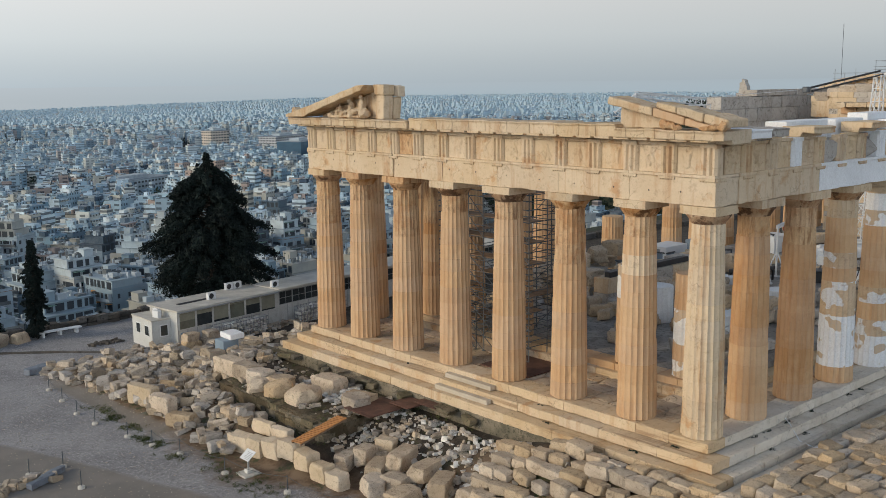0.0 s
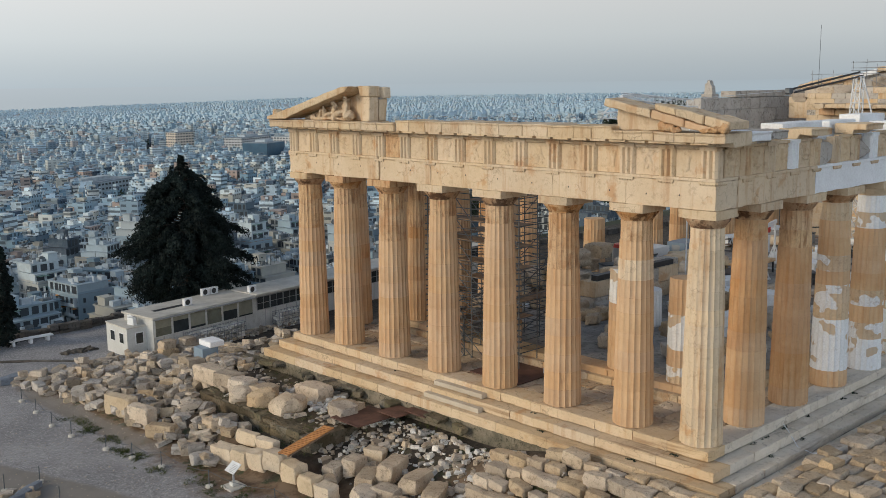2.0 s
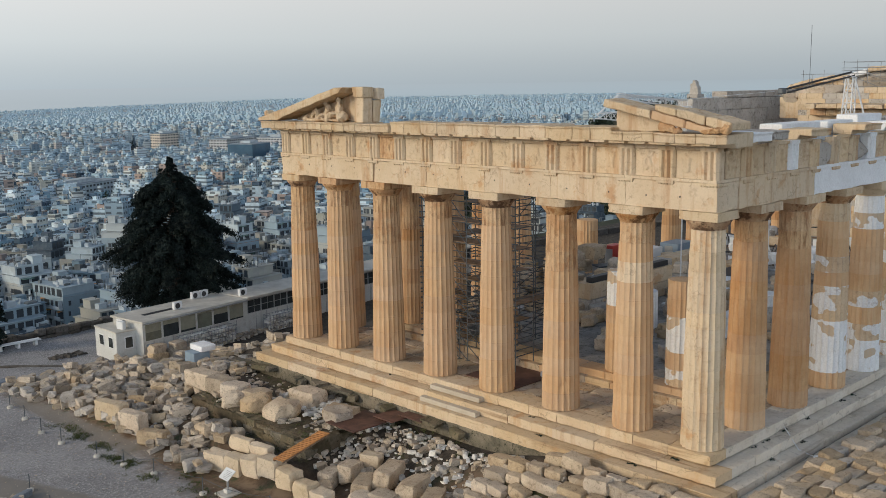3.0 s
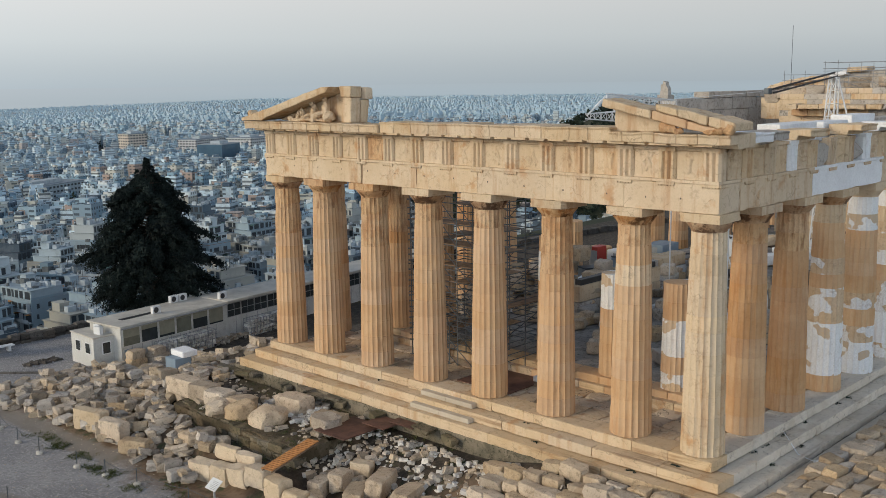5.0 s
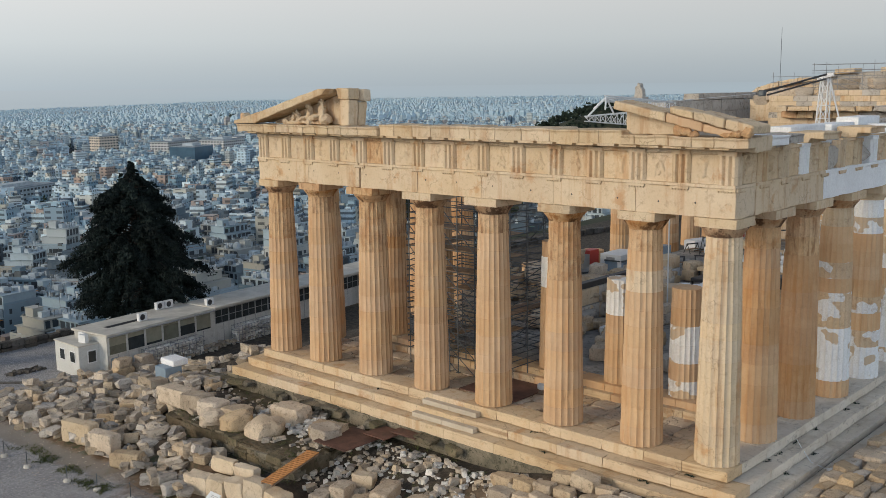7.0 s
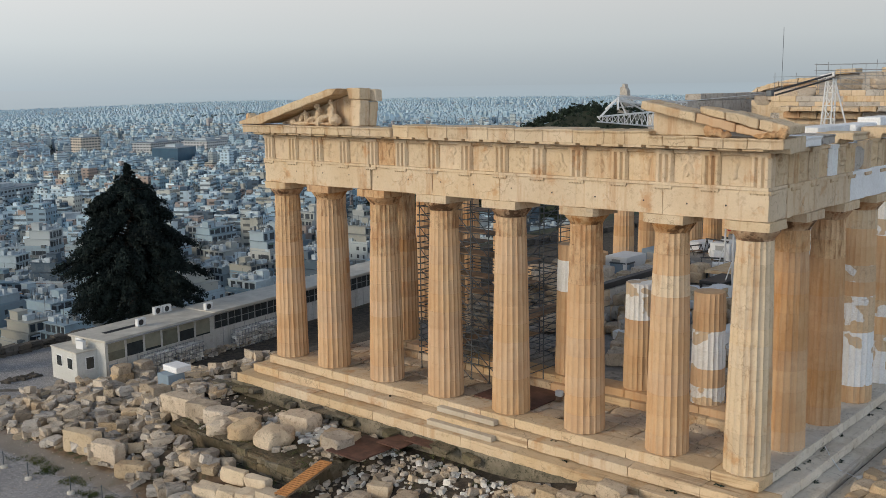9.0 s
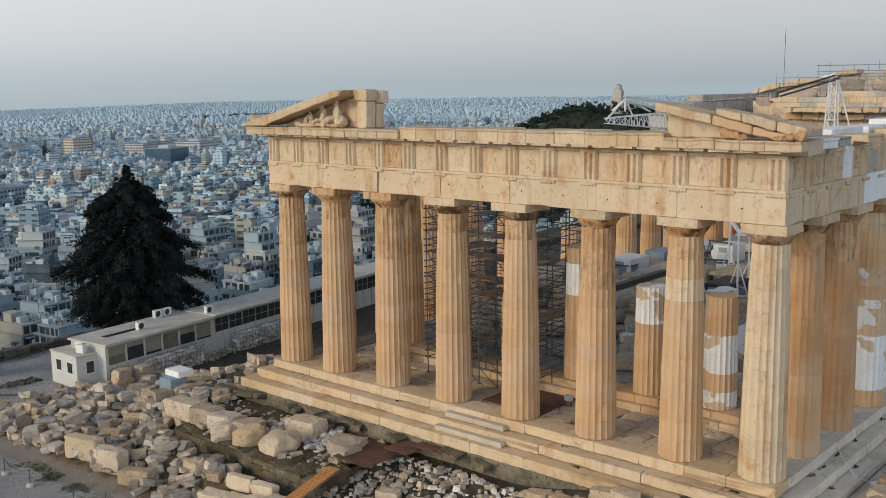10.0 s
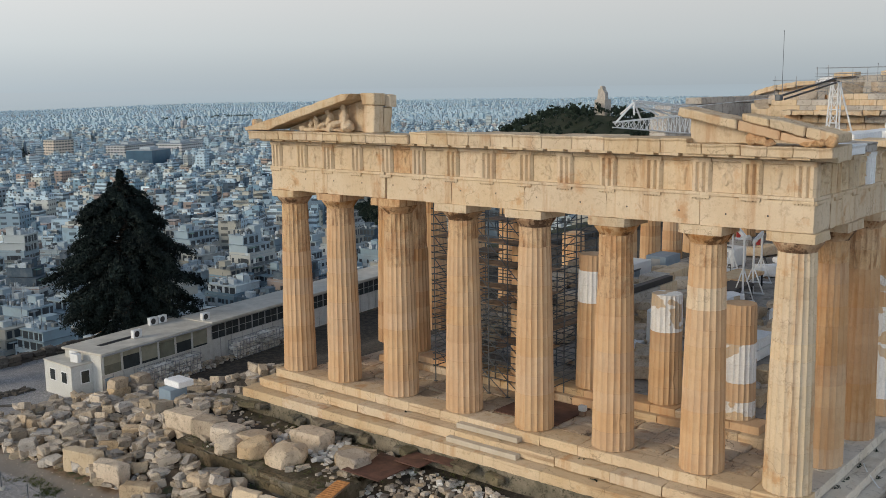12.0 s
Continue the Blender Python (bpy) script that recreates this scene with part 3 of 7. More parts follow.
def metope(front, a0, a1, seed, mat, h=F_H, deep=1.0):
    """A slab with worn, lumpy relief."""
    rr = random.Random(seed)
    nx, nz = 32, 32
    strokes = []
    for _ in range(rr.randint(1, 2)):
        bx, bz, lean = rr.uniform(0.3, 0.7), rr.uniform(0.42, 0.55), rr.uniform(-0.5, 0.5)
        strokes.append((bx, bz, lean * 0.6, 0.36, rr.uniform(0.07, 0.11), rr.uniform(0.05, 0.08)))
        for _ in range(rr.randint(3, 5)):
            a, ln = rr.choice((0, math.pi)) + rr.uniform(-0.9, 0.9), rr.uniform(0.18, 0.34)
            strokes.append((bx + 0.5 * ln * math.sin(a) + rr.uniform(-0.05, 0.05), bz + 0.6 * ln * math.cos(a), a, ln, rr.uniform(0.03, 0.055), rr.uniform(0.03, 0.065)))
    b = bmesh.new()
    grid = []
    for i in range(nx + 1):
        row = []
        for j in range(nz + 1):
            u, v = i / nx, j / nz
            d = 0.0
            for x, z, a, ln, wd, hh in strokes:
                du, dv = u - x, v - z
                p = du * math.sin(a) + dv * math.cos(a)
                q = du * math.cos(a) - dv * math.sin(a) + 0.5 * p * p
                e = max(0, abs(p) - ln / 2)
                k = (q * q + e * e) / (wd * wd)
                d = max(d, hh * max(0, 1 - k) ** 0.5)
            d *= max(0.0, min(1.0, 0.75 + 1.6 * noise.noise(Vector((u * 5, v * 5, seed + 9)))))
            d += 0.014 * noise.noise(Vector((u * 7, v * 7, seed)))
            along, depth = a0 + (a1 - a0) * u, FACE + 0.15 - deep * d
            z = Z_F + 0.002 + (h - 0.005) * v
            if v > 0.9:
                depth = FACE + 0.05
            row.append(b.verts.new((depth, along, z) if front else (along, depth, z)))
        grid.append(row)
    for i in range(nx):
        for j in range(nz):
            b.faces.new((grid[i][j], grid[i + 1][j], grid[i + 1][j + 1], grid[i][j + 1]))
    bmesh.ops.recalc_face_normals(b, faces=b.faces[:])
    for f in b.faces:
        if (f.normal.x if front else f.normal.y) > 0.05:
            f.normal_flip()
    axis_box(front, a0, a1, 0.18, 0.4, Z_F + 0.002, Z_F + h - 0.004, bm=b)
    part("metope", b, mat, entab)


def cornice(front, a0, a1, mat, out=0.80, z=Z_C, h=0.60, back=1.3):
    """A projecting cornice block with sloping soffit and its bracket slabs."""
    dz = rng.uniform(-0.02, 0.02)
    prof = [(-out, z + 0.17 + dz), (-out, z + h - 0.1 + dz), (-out - 0.05, z + h - 0.08 + dz), (-out - 0.05, z + h + dz), (back, z + h + dz + rng.uniform(-0.05, 0.02)), (back, z), (-0.02, z), (-0.06, z + 0.06), (-0.12, z + 0.22)]
    prof = [(FACE + d, zz) for d, zz in prof]
    if front:
        bm = prism([(d, zz) for d, zz in prof], a0 + 0.008, a1 - 0.008, "y", bevel=0.03)
    else:
        bm = prism([(d, zz) for d, zz in prof], a0 + 0.008, a1 - 0.008, "x", bevel=0.03)
    bmesh.ops.subdivide_edges(bm, edges=[e for e in bm.edges if e.calc_length() > 0.5], cuts=3, use_grid_fill=True)
    for v in bm.verts:
        v.co += 0.03 * noise.noise_vector(v.co * 1.3) + 0.028 * noise.noise_vector(v.co * 4.1)
    part("cornice_block", bm, mat, entab)


def mutule(front, c, mat, out=0.72):
    prof = [(-out, Z_C + 0.10), (-out, Z_C + 0.2), (-0.1, Z_C + 0.24), (-0.1, Z_C + 0.14)]
    b = prism([(FACE + d, zz) for d, zz in prof], c - 0.42, c + 0.42, "y" if front else "x")
    part("mutule", b, mat, entab)


# front architrave blocks meet over the columns
edges = [FACE] + FRONT_Y[1:-1] + [WID - FACE]
for i, (p, q) in enumerate(zip(edges, edges[1:])):
    architrave(True, p + (0.07 if i == 5 else 0), q - (0.05 if i == 4 else 0), L)
# dark backing added in the open joint to stand for its shade
part("joint_filler", box((FACE + 0.25, FRONT_Y[5] - 0.1, TOP + 0.01), (FACE + 0.6, FRONT_Y[5] + 0.1, Z_F - 0.2)), WALL_DARK, entab)
# dark discs on the architrave face, standing in for the shaded dowel holes
holes = [1.9, 3.6, 5.6, 8.0, 10.3, 12.6, 14.9, 17.0, 19.2, 21.4, 23.6, 25.7, 27.9]
for y in holes:
    b = lathe([(0.045, 0), (0.035, 0.012)], 7)
    ob = part("dowel_hole", b, DARK_STEEL, entab)
    ob.matrix_basis = pose(FACE + 0.004, y, TOP + 0.62 + 0.1 * math.sin(y * 3), 0, -90, 0)
trig_y = [FACE + 0.42, (FACE + 0.42 + FRONT_Y[1]) / 2]
for p, q in zip(FRONT_Y[1:-1], FRONT_Y[2:-1]):
    trig_y += [p, (p + q) / 2]
trig_y += [FRONT_Y[-2], (WID - FACE - 0.42 + FRONT_Y[-2]) / 2, WID - FACE - 0.42]
for y in trig_y:
    triglyph(True, y, L)
    regula(True, y, L)
for i, (p, q) in enumerate(zip(trig_y, trig_y[1:])):
    metope(True, p + 0.422, q - 0.422, 40 + i, S if i == 9 else L)
    mutule(True, (p + q) / 2, MARBLE_EDGE)
for y in trig_y:
    mutule(True, y, MARBLE_EDGE)
# frieze backing
part("frieze_backer", box((FACE + 0.41, FACE + 0.41, Z_F + 0.003), (FACE + DEPTH, WID - FACE - 0.41, Z_C - 0.004)), G, entab)
# front cornice blocks: a raised middle stretch, broken at its south end
y = -0.70
while y < 31.5:
    q = min(y + 1.074 * rng.uniform(0.9, 1.5), 31.58)
    if 31.58 - q < 0.5:
        q = 31.58
    if y < 4.95 < q + 0.3:
        q = 4.98
    if y < 19.6 < q + 0.3:
        q = 19.6
    if y >= 19.59:
        cornice(True, y, q, MARBLE_EDGE, out=0.86, h=0.62)
    elif y >= 4.97:
        cornice(True, y, q, MARBLE_EDGE if rng.random() < 0.6 else L, out=0.70, h=0.76, back=1.5)
    else:
        cornice(True, y, q, MARBLE_EDGE, out=0.82, h=0.58)
    y = q
# long side: architrave all along, frieze and cornice broken
edges = [FACE + DEPTH] + FLANK_X[1:]
north_arch = [L, L, W, W, L, W, L, L, T, L, W, L, L, L, L, L]
for i, (p, q) in enumerate(zip(edges, edges[1:])):
    architrave(False, p + (0.004 if i == 0 else 0), q, north_arch[i])
trig_x = [FACE + 0.42, (FACE + 0.42 + FLANK_X[1]) / 2]
for p, q in zip(FLANK_X[1:10], FLANK_X[2:11]):
    trig_x += [p, (p + q) / 2]
for i, x in enumerate(trig_x):
    if i > 0:
        triglyph(False, x, [L, L, MARBLE_EDGE, W][i % 4], F_H - (rng.uniform(0, 0.12) if i > 3 else 0))
    regula(False, x, L)
for i, (p, q) in enumerate(zip(trig_x, trig_x[1:])):
    if i in (4, 6, 9):
        # a rough fragment in place of the slab
        ob = piece("frieze_fragment", rock_mesh("frieze_fragment", 70 + i, 0.8, G), entab, pose((p + q) / 2, 0.75, Z_F - 0.03) @ Matrix.Diagonal((1.3, 1.0, 0.8 + 0.1 * (i % 3), 1)))
    else:
        metope(False, p + 0.422, q - 0.422, 80 + i, L, deep=2.6)
    if i < 2:
        mutule(False, (p + q) / 2, L)
part("frieze_backer", box((FACE + DEPTH + 0.01, FACE + 0.5, Z_F + 0.003), (5.2, FACE + 1.5, Z_C - 0.06)), G, entab)
for a, q, m, o in [(0.95 + 0.5, 3.1, W, 0.8), (3.1, 4.6, G, 0.78)]:
    cornice(False, a, q, m, out=o, h=0.56)
for a, q, m in [(6.9, 8.9, L), (12.6, 14.6, L), (16.6, 18.0, W), (20.0, 21.8, L)]:
    cornice(False, a, q, m, out=0.72, h=0.50, back=0.9)
for a, q, h, m in [(7.6, 11.6, 0.66, W), (12.4, 15.4, 0.62, W), (15.9, 19.0, 0.85, W), (19.6, 23.0, 0.6, G)]:
    part("backing_block", box((a, 1.15, Z_F + 0.003), (q, 2.3, Z_C - 0.3), 0.03), G, entab)
    part("new_block", box((a, 1.2, Z_C - 0.296), (q, 2.35, Z_C + h), 0.03), m, entab)

# ---- pediment remains on the front ----
def rough(bm, amount=0.035):
    """Splits long edges and works the faces uneven, as broken old blocks are."""
    for _ in range(2):
        bmesh.ops.triangulate(bm, faces=[f for f in bm.faces if len(f.verts) > 4])
        bmesh.ops.subdivide_edges(bm, edges=[e for e in bm.edges if e.calc_length() > 0.35], cuts=2, use_grid_fill=True)
    for v in bm.verts:
        v.co += amount * noise.noise_vector(v.co * 1.7) + 0.6 * amount * noise.noise_vector(v.co * 5.3)
    return bm


ped_s = tagged(group_root("south_pediment_corner"), "surviving corner of the marble pediment with sloping cornice", "pediment", kind="structure")
zc = Z_C + 0.64
part("raking_cornice", rough(prism([(31.75, zc - 0.02), (31.75, zc + 0.16), (28.9, zc + 0.80), (24.1, zc + 1.98), (23.4, zc + 1.98), (23.7, zc + 1.68), (28.2, zc + 0.52), (29.8, zc + 0.06)], -0.80, 0.75, "x", bevel=0.03)), MARBLE_EDGE, ped_s)
part("tympanum_slab", rough(prism([(23.2, zc), (23.2, zc + 1.66), (23.7, zc + 1.66), (29.4, zc + 0.12), (29.4, zc)], 0.45, 0.95, "x", bevel=0.02)), L, ped_s)
part("end_slab", rough(prism([(22.45, zc), (22.35, zc + 1.35), (23.1, zc + 1.4), (23.15, zc)], -0.1, 0.6, "x", bevel=0.04)), L, ped_s)
part("upper_slab", rough(prism([(22.3, zc + 1.37), (22.3, zc + 1.98), (23.3, zc + 2.02), (23.2, zc + 1.42)], -0.15, 0.7, "x", bevel=0.04)), L, ped_s)
part("back_slab", rough(prism([(22.45, zc), (22.3, zc + 1.25), (23.3, zc + 1.3), (23.3, zc)], 0.64, 1.2, "x", bevel=0.04)), L, ped_s)
part("back_upper_slab", rough(prism([(22.05, zc + 1.28), (22.05, zc + 1.9), (23.1, zc + 1.95), (23.1, zc + 1.32)], 0.75, 1.25, "x", bevel=0.04)), L, ped_s)
part("corner_ornament", box((-0.5, 31.2, zc + 0.18), (0.1, 31.6, zc + 0.62), 0.1), L, ped_s)


def lump(b, c, r, turn=(0, 0, 0)):
    s = bmesh.ops.create_icosphere(b, subdivisions=3, radius=1.0, matrix=pose(*c, *turn) @ Matrix.Diagonal((*r, 1)))
    for v in s["verts"]:
        v.co += 0.09 * noise.noise_vector(v.co * 4) + 0.07 * noise.noise_vector(v.co * 9)


def melt(ob):
    """Runs the lumps of a worn sculpture into one skin."""
    md = ob.modifiers.new("skin", "REMESH")
    md.mode, md.voxel_size, md.use_smooth_shade = "VOXEL", 0.035, False
    return ob


fig = bmesh.new()
for c, r, t in [((0.05, 24.7, zc + 0.62), (0.26, 0.26, 0.52), (0, 0, 0)), ((0.0, 24.68, zc + 1.27), (0.15, 0.15, 0.19), (0, 0, 0)), ((-0.25, 25.05, zc + 0.42), (0.22, 0.42, 0.17), (-12, 0, 0)),
                ((-0.3, 25.45, zc + 0.22), (0.16, 0.15, 0.3), (0, 0, 0)), ((0.0, 24.4, zc + 0.3), (0.36, 0.36, 0.32), (0, 0, 0)), ((0.05, 25.75, zc + 0.55), (0.22, 0.22, 0.42), (14, 0, 0)),
                ((0.0, 25.85, zc + 1.05), (0.14, 0.14, 0.16), (0, 0, 0)), ((-0.2, 26.15, zc + 0.3), (0.2, 0.36, 0.16), (-20, 0, 0)), ((0, 26.75, zc + 0.42), (0.17, 0.15, 0.42), (-16, 0, 0)),
                ((0.05, 27.2, zc + 0.32), (0.15, 0.13, 0.36), (20, 0, 0)), ((-0.1, 27.75, zc + 0.14), (0.14, 0.3, 0.13), (8, 0, 0)), ((0.0, 26.0, zc + 0.1), (0.3, 1.9, 0.1), (0, 0, 0))]:
    lump(fig, c, r, t)
tagged(melt(finish("pediment_sculpture", fig, L, smooth=True)), "worn reclining marble sculptures in the pediment corner", "statue")

ped_n = tagged(group_root("north_pediment_corner"), "surviving corner of the marble pediment with tilted sloping blocks", "pediment", kind="structure")
zn = Z_C + 0.60
part("tympanum_slab", rough(prism([(2.6, zn), (2.6, zn + 0.62), (5.1, zn + 1.18), (5.1, zn)], -0.05, 0.6, "x", bevel=0.03)), L, ped_n)
part("raking_cornice", rough(prism([(5.35, zn + 1.08), (5.3, zn + 1.42), (2.95, zn + 0.92), (2.9, zn + 0.56)], -0.75, 0.7, "x", bevel=0.04)), MARBLE_EDGE, ped_n)
part("raking_block", rough(prism([(2.88, zn + 0.54), (2.86, zn + 0.90), (1.25, zn + 0.53), (1.25, zn + 0.20)], -0.72, 0.75, "x", bevel=0.04)), T, ped_n)
part("raking_block", rough(prism([(1.23, zn + 0.19), (1.23, zn + 0.50), (-0.1, zn + 0.22), (-0.1, zn + 0.0)], -0.70, 0.8, "x", bevel=0.04)), T, ped_n)
part("upper_block", rough(prism([(2.75, zn + 0.905), (2.75, zn + 1.18), (1.75, zn + 0.97), (1.7, zn + 0.66)], -0.62, 0.5, "x", bevel=0.04)), MARBLE_EDGE, ped_n)
part("upper_block", rough(prism([(1.66, zn + 0.66), (1.66, zn + 1.0), (0.35, zn + 0.72), (0.35, zn + 0.35)], -0.68, 0.7, "x", bevel=0.04)), MARBLE_EDGE, ped_n)
part("upper_block", rough(prism([(0.30, zn + 0.34), (0.30, zn + 0.70), (-0.85, zn + 0.46), (-0.85, zn + 0.14), (-0.1, zn + 0.23)], -0.66, 0.9, "x", bevel=0.04)), MARBLE_EDGE, ped_n)
lion = bmesh.new()
lump(lion, (-0.68, -0.62, zn + 0.2), (0.2, 0.22, 0.2))
lump(lion, (-0.78, -0.35, zn + 0.16), (0.16, 0.26, 0.14))
lump(lion, (-0.74, 0.1, zn + 0.1), (0.1, 0.4, 0.1))
lump(lion, (-0.84, -0.72, zn + 0.12), (0.1, 0.1, 0.1))
tagged(melt(finish("lion_head_spout", lion, S)), "worn brown marble animal head at the cornice corner", "sculpture")
horse = bmesh.new()
for c, r, t in [((-0.45, 2.35, zn + 0.24), (0.2, 0.22, 0.32), (15, 0, 0)), ((-0.5, 2.0, zn + 0.2), (0.18, 0.24, 0.24), (0, 0, 0)), ((-0.55, 1.7, zn + 0.12), (0.16, 0.26, 0.14), (0, 0, 0))]:
    lump(horse, c, r, t)
tagged(melt(finish("horse_head_sculpture", horse, S)), "weathered brown marble sculpture fragment under the sloping cornice", "sculpture")

# ---- inside the temple ----
CZ = 0.64                       # floor of the inner building
inner = tagged(group_root("inner_platform", (0, 0, 0)), "two-stepped marble platform of the inner building", "platform", kind="structure")
for k in range(2):
    x0, z0 = 4.95 + 0.35 * k, PZ + 0.35 * k - 0.2
    a = 3.6 + 0.35 * k
    while a < 27.2 - 0.35 * k:
        q = min(a + rng.uniform(1.1, 1.9), 27.3 - 0.35 * k)
        part("step_block", box((x0, a + 0.006, z0), (x0 + 1.3, q - 0.006, z0 + 0.55 - rng.uniform(0, 0.03)), 0.03, rng=rng, jitter=0.012), rng.choice([STEP, PAVE, MARBLE]), inner)
        a = q
part("floor_bed", box((6.2, 3.9, PZ - 0.3), (66, 27.0, CZ - 0.03)), SITE_FLOOR, inner)
part("side_step", box((5.0, 3.0, PZ - 0.3), (66, 3.88, PZ + 0.34), 0.03), STEP, inner)
# dark board over the middle of the front floor
tagged(finish("floor_board", box((1.5, 12.4, PZ + 0.004), (4.7, 16.1, PZ + 0.05), 0.01), RUST_STEEL), "dark brown boards laid over the temple floor", "boards")

block_meshes = [rock_mesh("ashlar", 100 + i, 0.2 + 0.1 * (i % 3), RUBBLE, 0.055, 2) for i in range(8)]
cut_meshes = [rock_mesh("cut_stone", 180 + i, 0.12 + 0.08 * (i % 3), RUBBLE_CUT, 0.045, 2) for i in range(6)]
rough_meshes = [rock_mesh("boulder", 120 + i, 0.5 + 0.06 * (i % 5), RUBBLE, 0.1, 2) for i in range(10)]
white_blocks = [rock_mesh("white_ashlar", 150 + i, 0.06, MARBLE_NEW) for i in range(3)]
grey_blocks = [rock_mesh("grey_ashlar", 160 + i, 0.3, MARBLE_GREY, 0.09, 2) for i in range(4)]
drum_stones = []
for i in range(3):
    b = lathe([(0.36, 0), (0.44, 0.10), (0.5, 0.22), (0.5, 0.55), (0.46, 0.80), (0.33, 0.96), (0.2, 1.0)], 30)
    for v in b.verts:
        a = math.atan2(v.co.y, v.co.x)
        k = 1 + 0.10 * math.sin(2.0 * a + 2 * i) + 0.07 * math.sin(5 * a + i)
        v.co.xy *= k
        v.co += 0.09 * noise.noise_vector(v.co * 2.2 + Vector((7 * i, 0, 0))) + 0.04 * noise.noise_vector(v.co * 6)
    me = bpy.data.meshes.new("drum_stone")
    b.to_mesh(me)
    b.free()
    me.materials.append(RUBBLE)
    for p in me.polygons:
        p.use_smooth = True
    me.set_sharp_from_angle(angle=radians(30))
    drum_stones.append(me)


def stone_thing(me, x, y, z, sx, sy, sz, turn, name="stone_block", label="pale tan marble block lying on the ground", group="loose marble blocks", lean=0):
    ob = new(name, me)
    ob.matrix_basis = pose(x, y, z, lean, 0, turn) @ Matrix.Diagonal((sx, sy, sz, 1))
    return tagged(ob, label, "stone block", group)


irng = random.Random(21)
# stone blocks stored on the inner floor
for i in range(64):
    x, y = irng.uniform(9, 34), irng.uniform(6.0, 25.5)
    if 9 < x < 13 and 14 < y < 22:
        x += 5
    s = irng.uniform(0.7, 1.6)
    me = irng.choice(block_meshes + grey_blocks + white_blocks[:1])
    ob = stone_thing(me, x, y, CZ - 0.03, s * 1.2, s * 0.8, s * 0.65, irng.uniform(-25, 25), label="tan or grey marble block stored on the inner floor", group="blocks inside the temple")
    if irng.random() < 0.45:
        stone_thing(irng.choice(block_meshes), x, y, CZ - 0.06 + s * 0.65, s, s * 0.7, s * 0.5, irng.uniform(-25, 25), label="tan marble block stacked on another block", group="blocks inside the temple")
for i in range(90):
    x, y = irng.uniform(8.5, 27), irng.uniform(5.2, 26)
    if 9 < x < 13 and 14 < y < 22:
        continue
    s = irng.uniform(0.4, 1.15)
    stone_thing(irng.choice(block_meshes + grey_blocks + rough_meshes + white_blocks), x, y, CZ - 0.03, s * irng.uniform(0.9, 1.8), s * 0.8, s * irng.uniform(0.4, 0.9), irng.uniform(0, 180), name="stone_fragment", label="broken marble piece lying on the inner floor", group="blocks inside the temple", lean=irng.uniform(-8, 8))
# far side: heap at the south edge of the inner floor
for i in range(26):
    x, y, s = irng.uniform(14, 30), irng.uniform(23, 28), irng.uniform(0.8, 1.7)
    stone_thing(irng.choice(block_meshes), x, y, CZ - 0.05 + irng.choice([0, 0, 0.7, 1.2]), s * 1.2, s * 0.8, s * 0.7, irng.uniform(0, 90), label="tan marble block in a heap inside the temple", group="blocks inside the temple")
# tidy stacks of old blocks
for x, y in ((16.97, 18.77), (20.17, 20.17), (18.47, 16.17), (17.5, 21.5)):
    zz = CZ - 0.05
    for k in range(4):
        hh = irng.uniform(0.42, 0.55)
        stone_thing(irng.choice(block_meshes), x + irng.uniform(-0.1, 0.1), y + irng.uniform(-0.1, 0.1), zz, 1.3 * irng.uniform(0.85, 1.1), 1.7 * irng.uniform(0.85, 1.1), hh * 1.08, irng.uniform(-8, 8), label="tan marble block in a tidy stack inside the temple", group="blocks inside the temple")
        zz += hh
# new white wall blocks and a black beam
for x0, y0, x1, y1, z1 in [(15.2, 17.9, 25.0, 19.2, 2.75), (14.0, 8.4, 20.5, 9.5, 1.9), (27, 20.5, 33, 22.0, 2.4)]:
    k = max(1, round((x1 - x0) / 2.2))
    row = tagged(group_root("white_block_row", (x0, y0, CZ - 0.03)), "row of new white marble blocks inside the temple", "wall")
    for j in range(k):
        for zz in range(2):
            d = (x1 - x0) / k
            h = (z1 - CZ) / 2
            part("block", box((d * j + 0.01, 0.05 * zz, h * zz + 0.004), (d * (j + 1) - 0.01, y1 - y0, h * (zz + 1) - irng.uniform(0, 0.05)), 0.03), irng.choice([W, G, L]), row)
tagged(finish("black_beam", box((15.6, 18.1, 2.72), (24.6, 18.6, 3.1), 0.02), DARK_STEEL), "long black steel beam on white marble blocks", "beam")

# half drums and box stored on the floor
for x, y, r, h, m in [(15.2, 13.9, 1.0, 2.3, W), (22.5, 9.5, 0.9, 1.6, W), (24, 16, 0.95, 1.4, L)]:
    d = tagged(group_root("stored_drum", (x, y, CZ - 0.03)), "stored column drum of new white marble", "column drum")
    b = lathe([(r * 0.98, 0), (r, 0.03), (r * 0.97, h - 0.03), (r * 0.95, h)], 40)
    for i, v in enumerate(b.verts):
        if i % 2:
            v.co.xy *= 0.955
    part("drum", b, m, d)


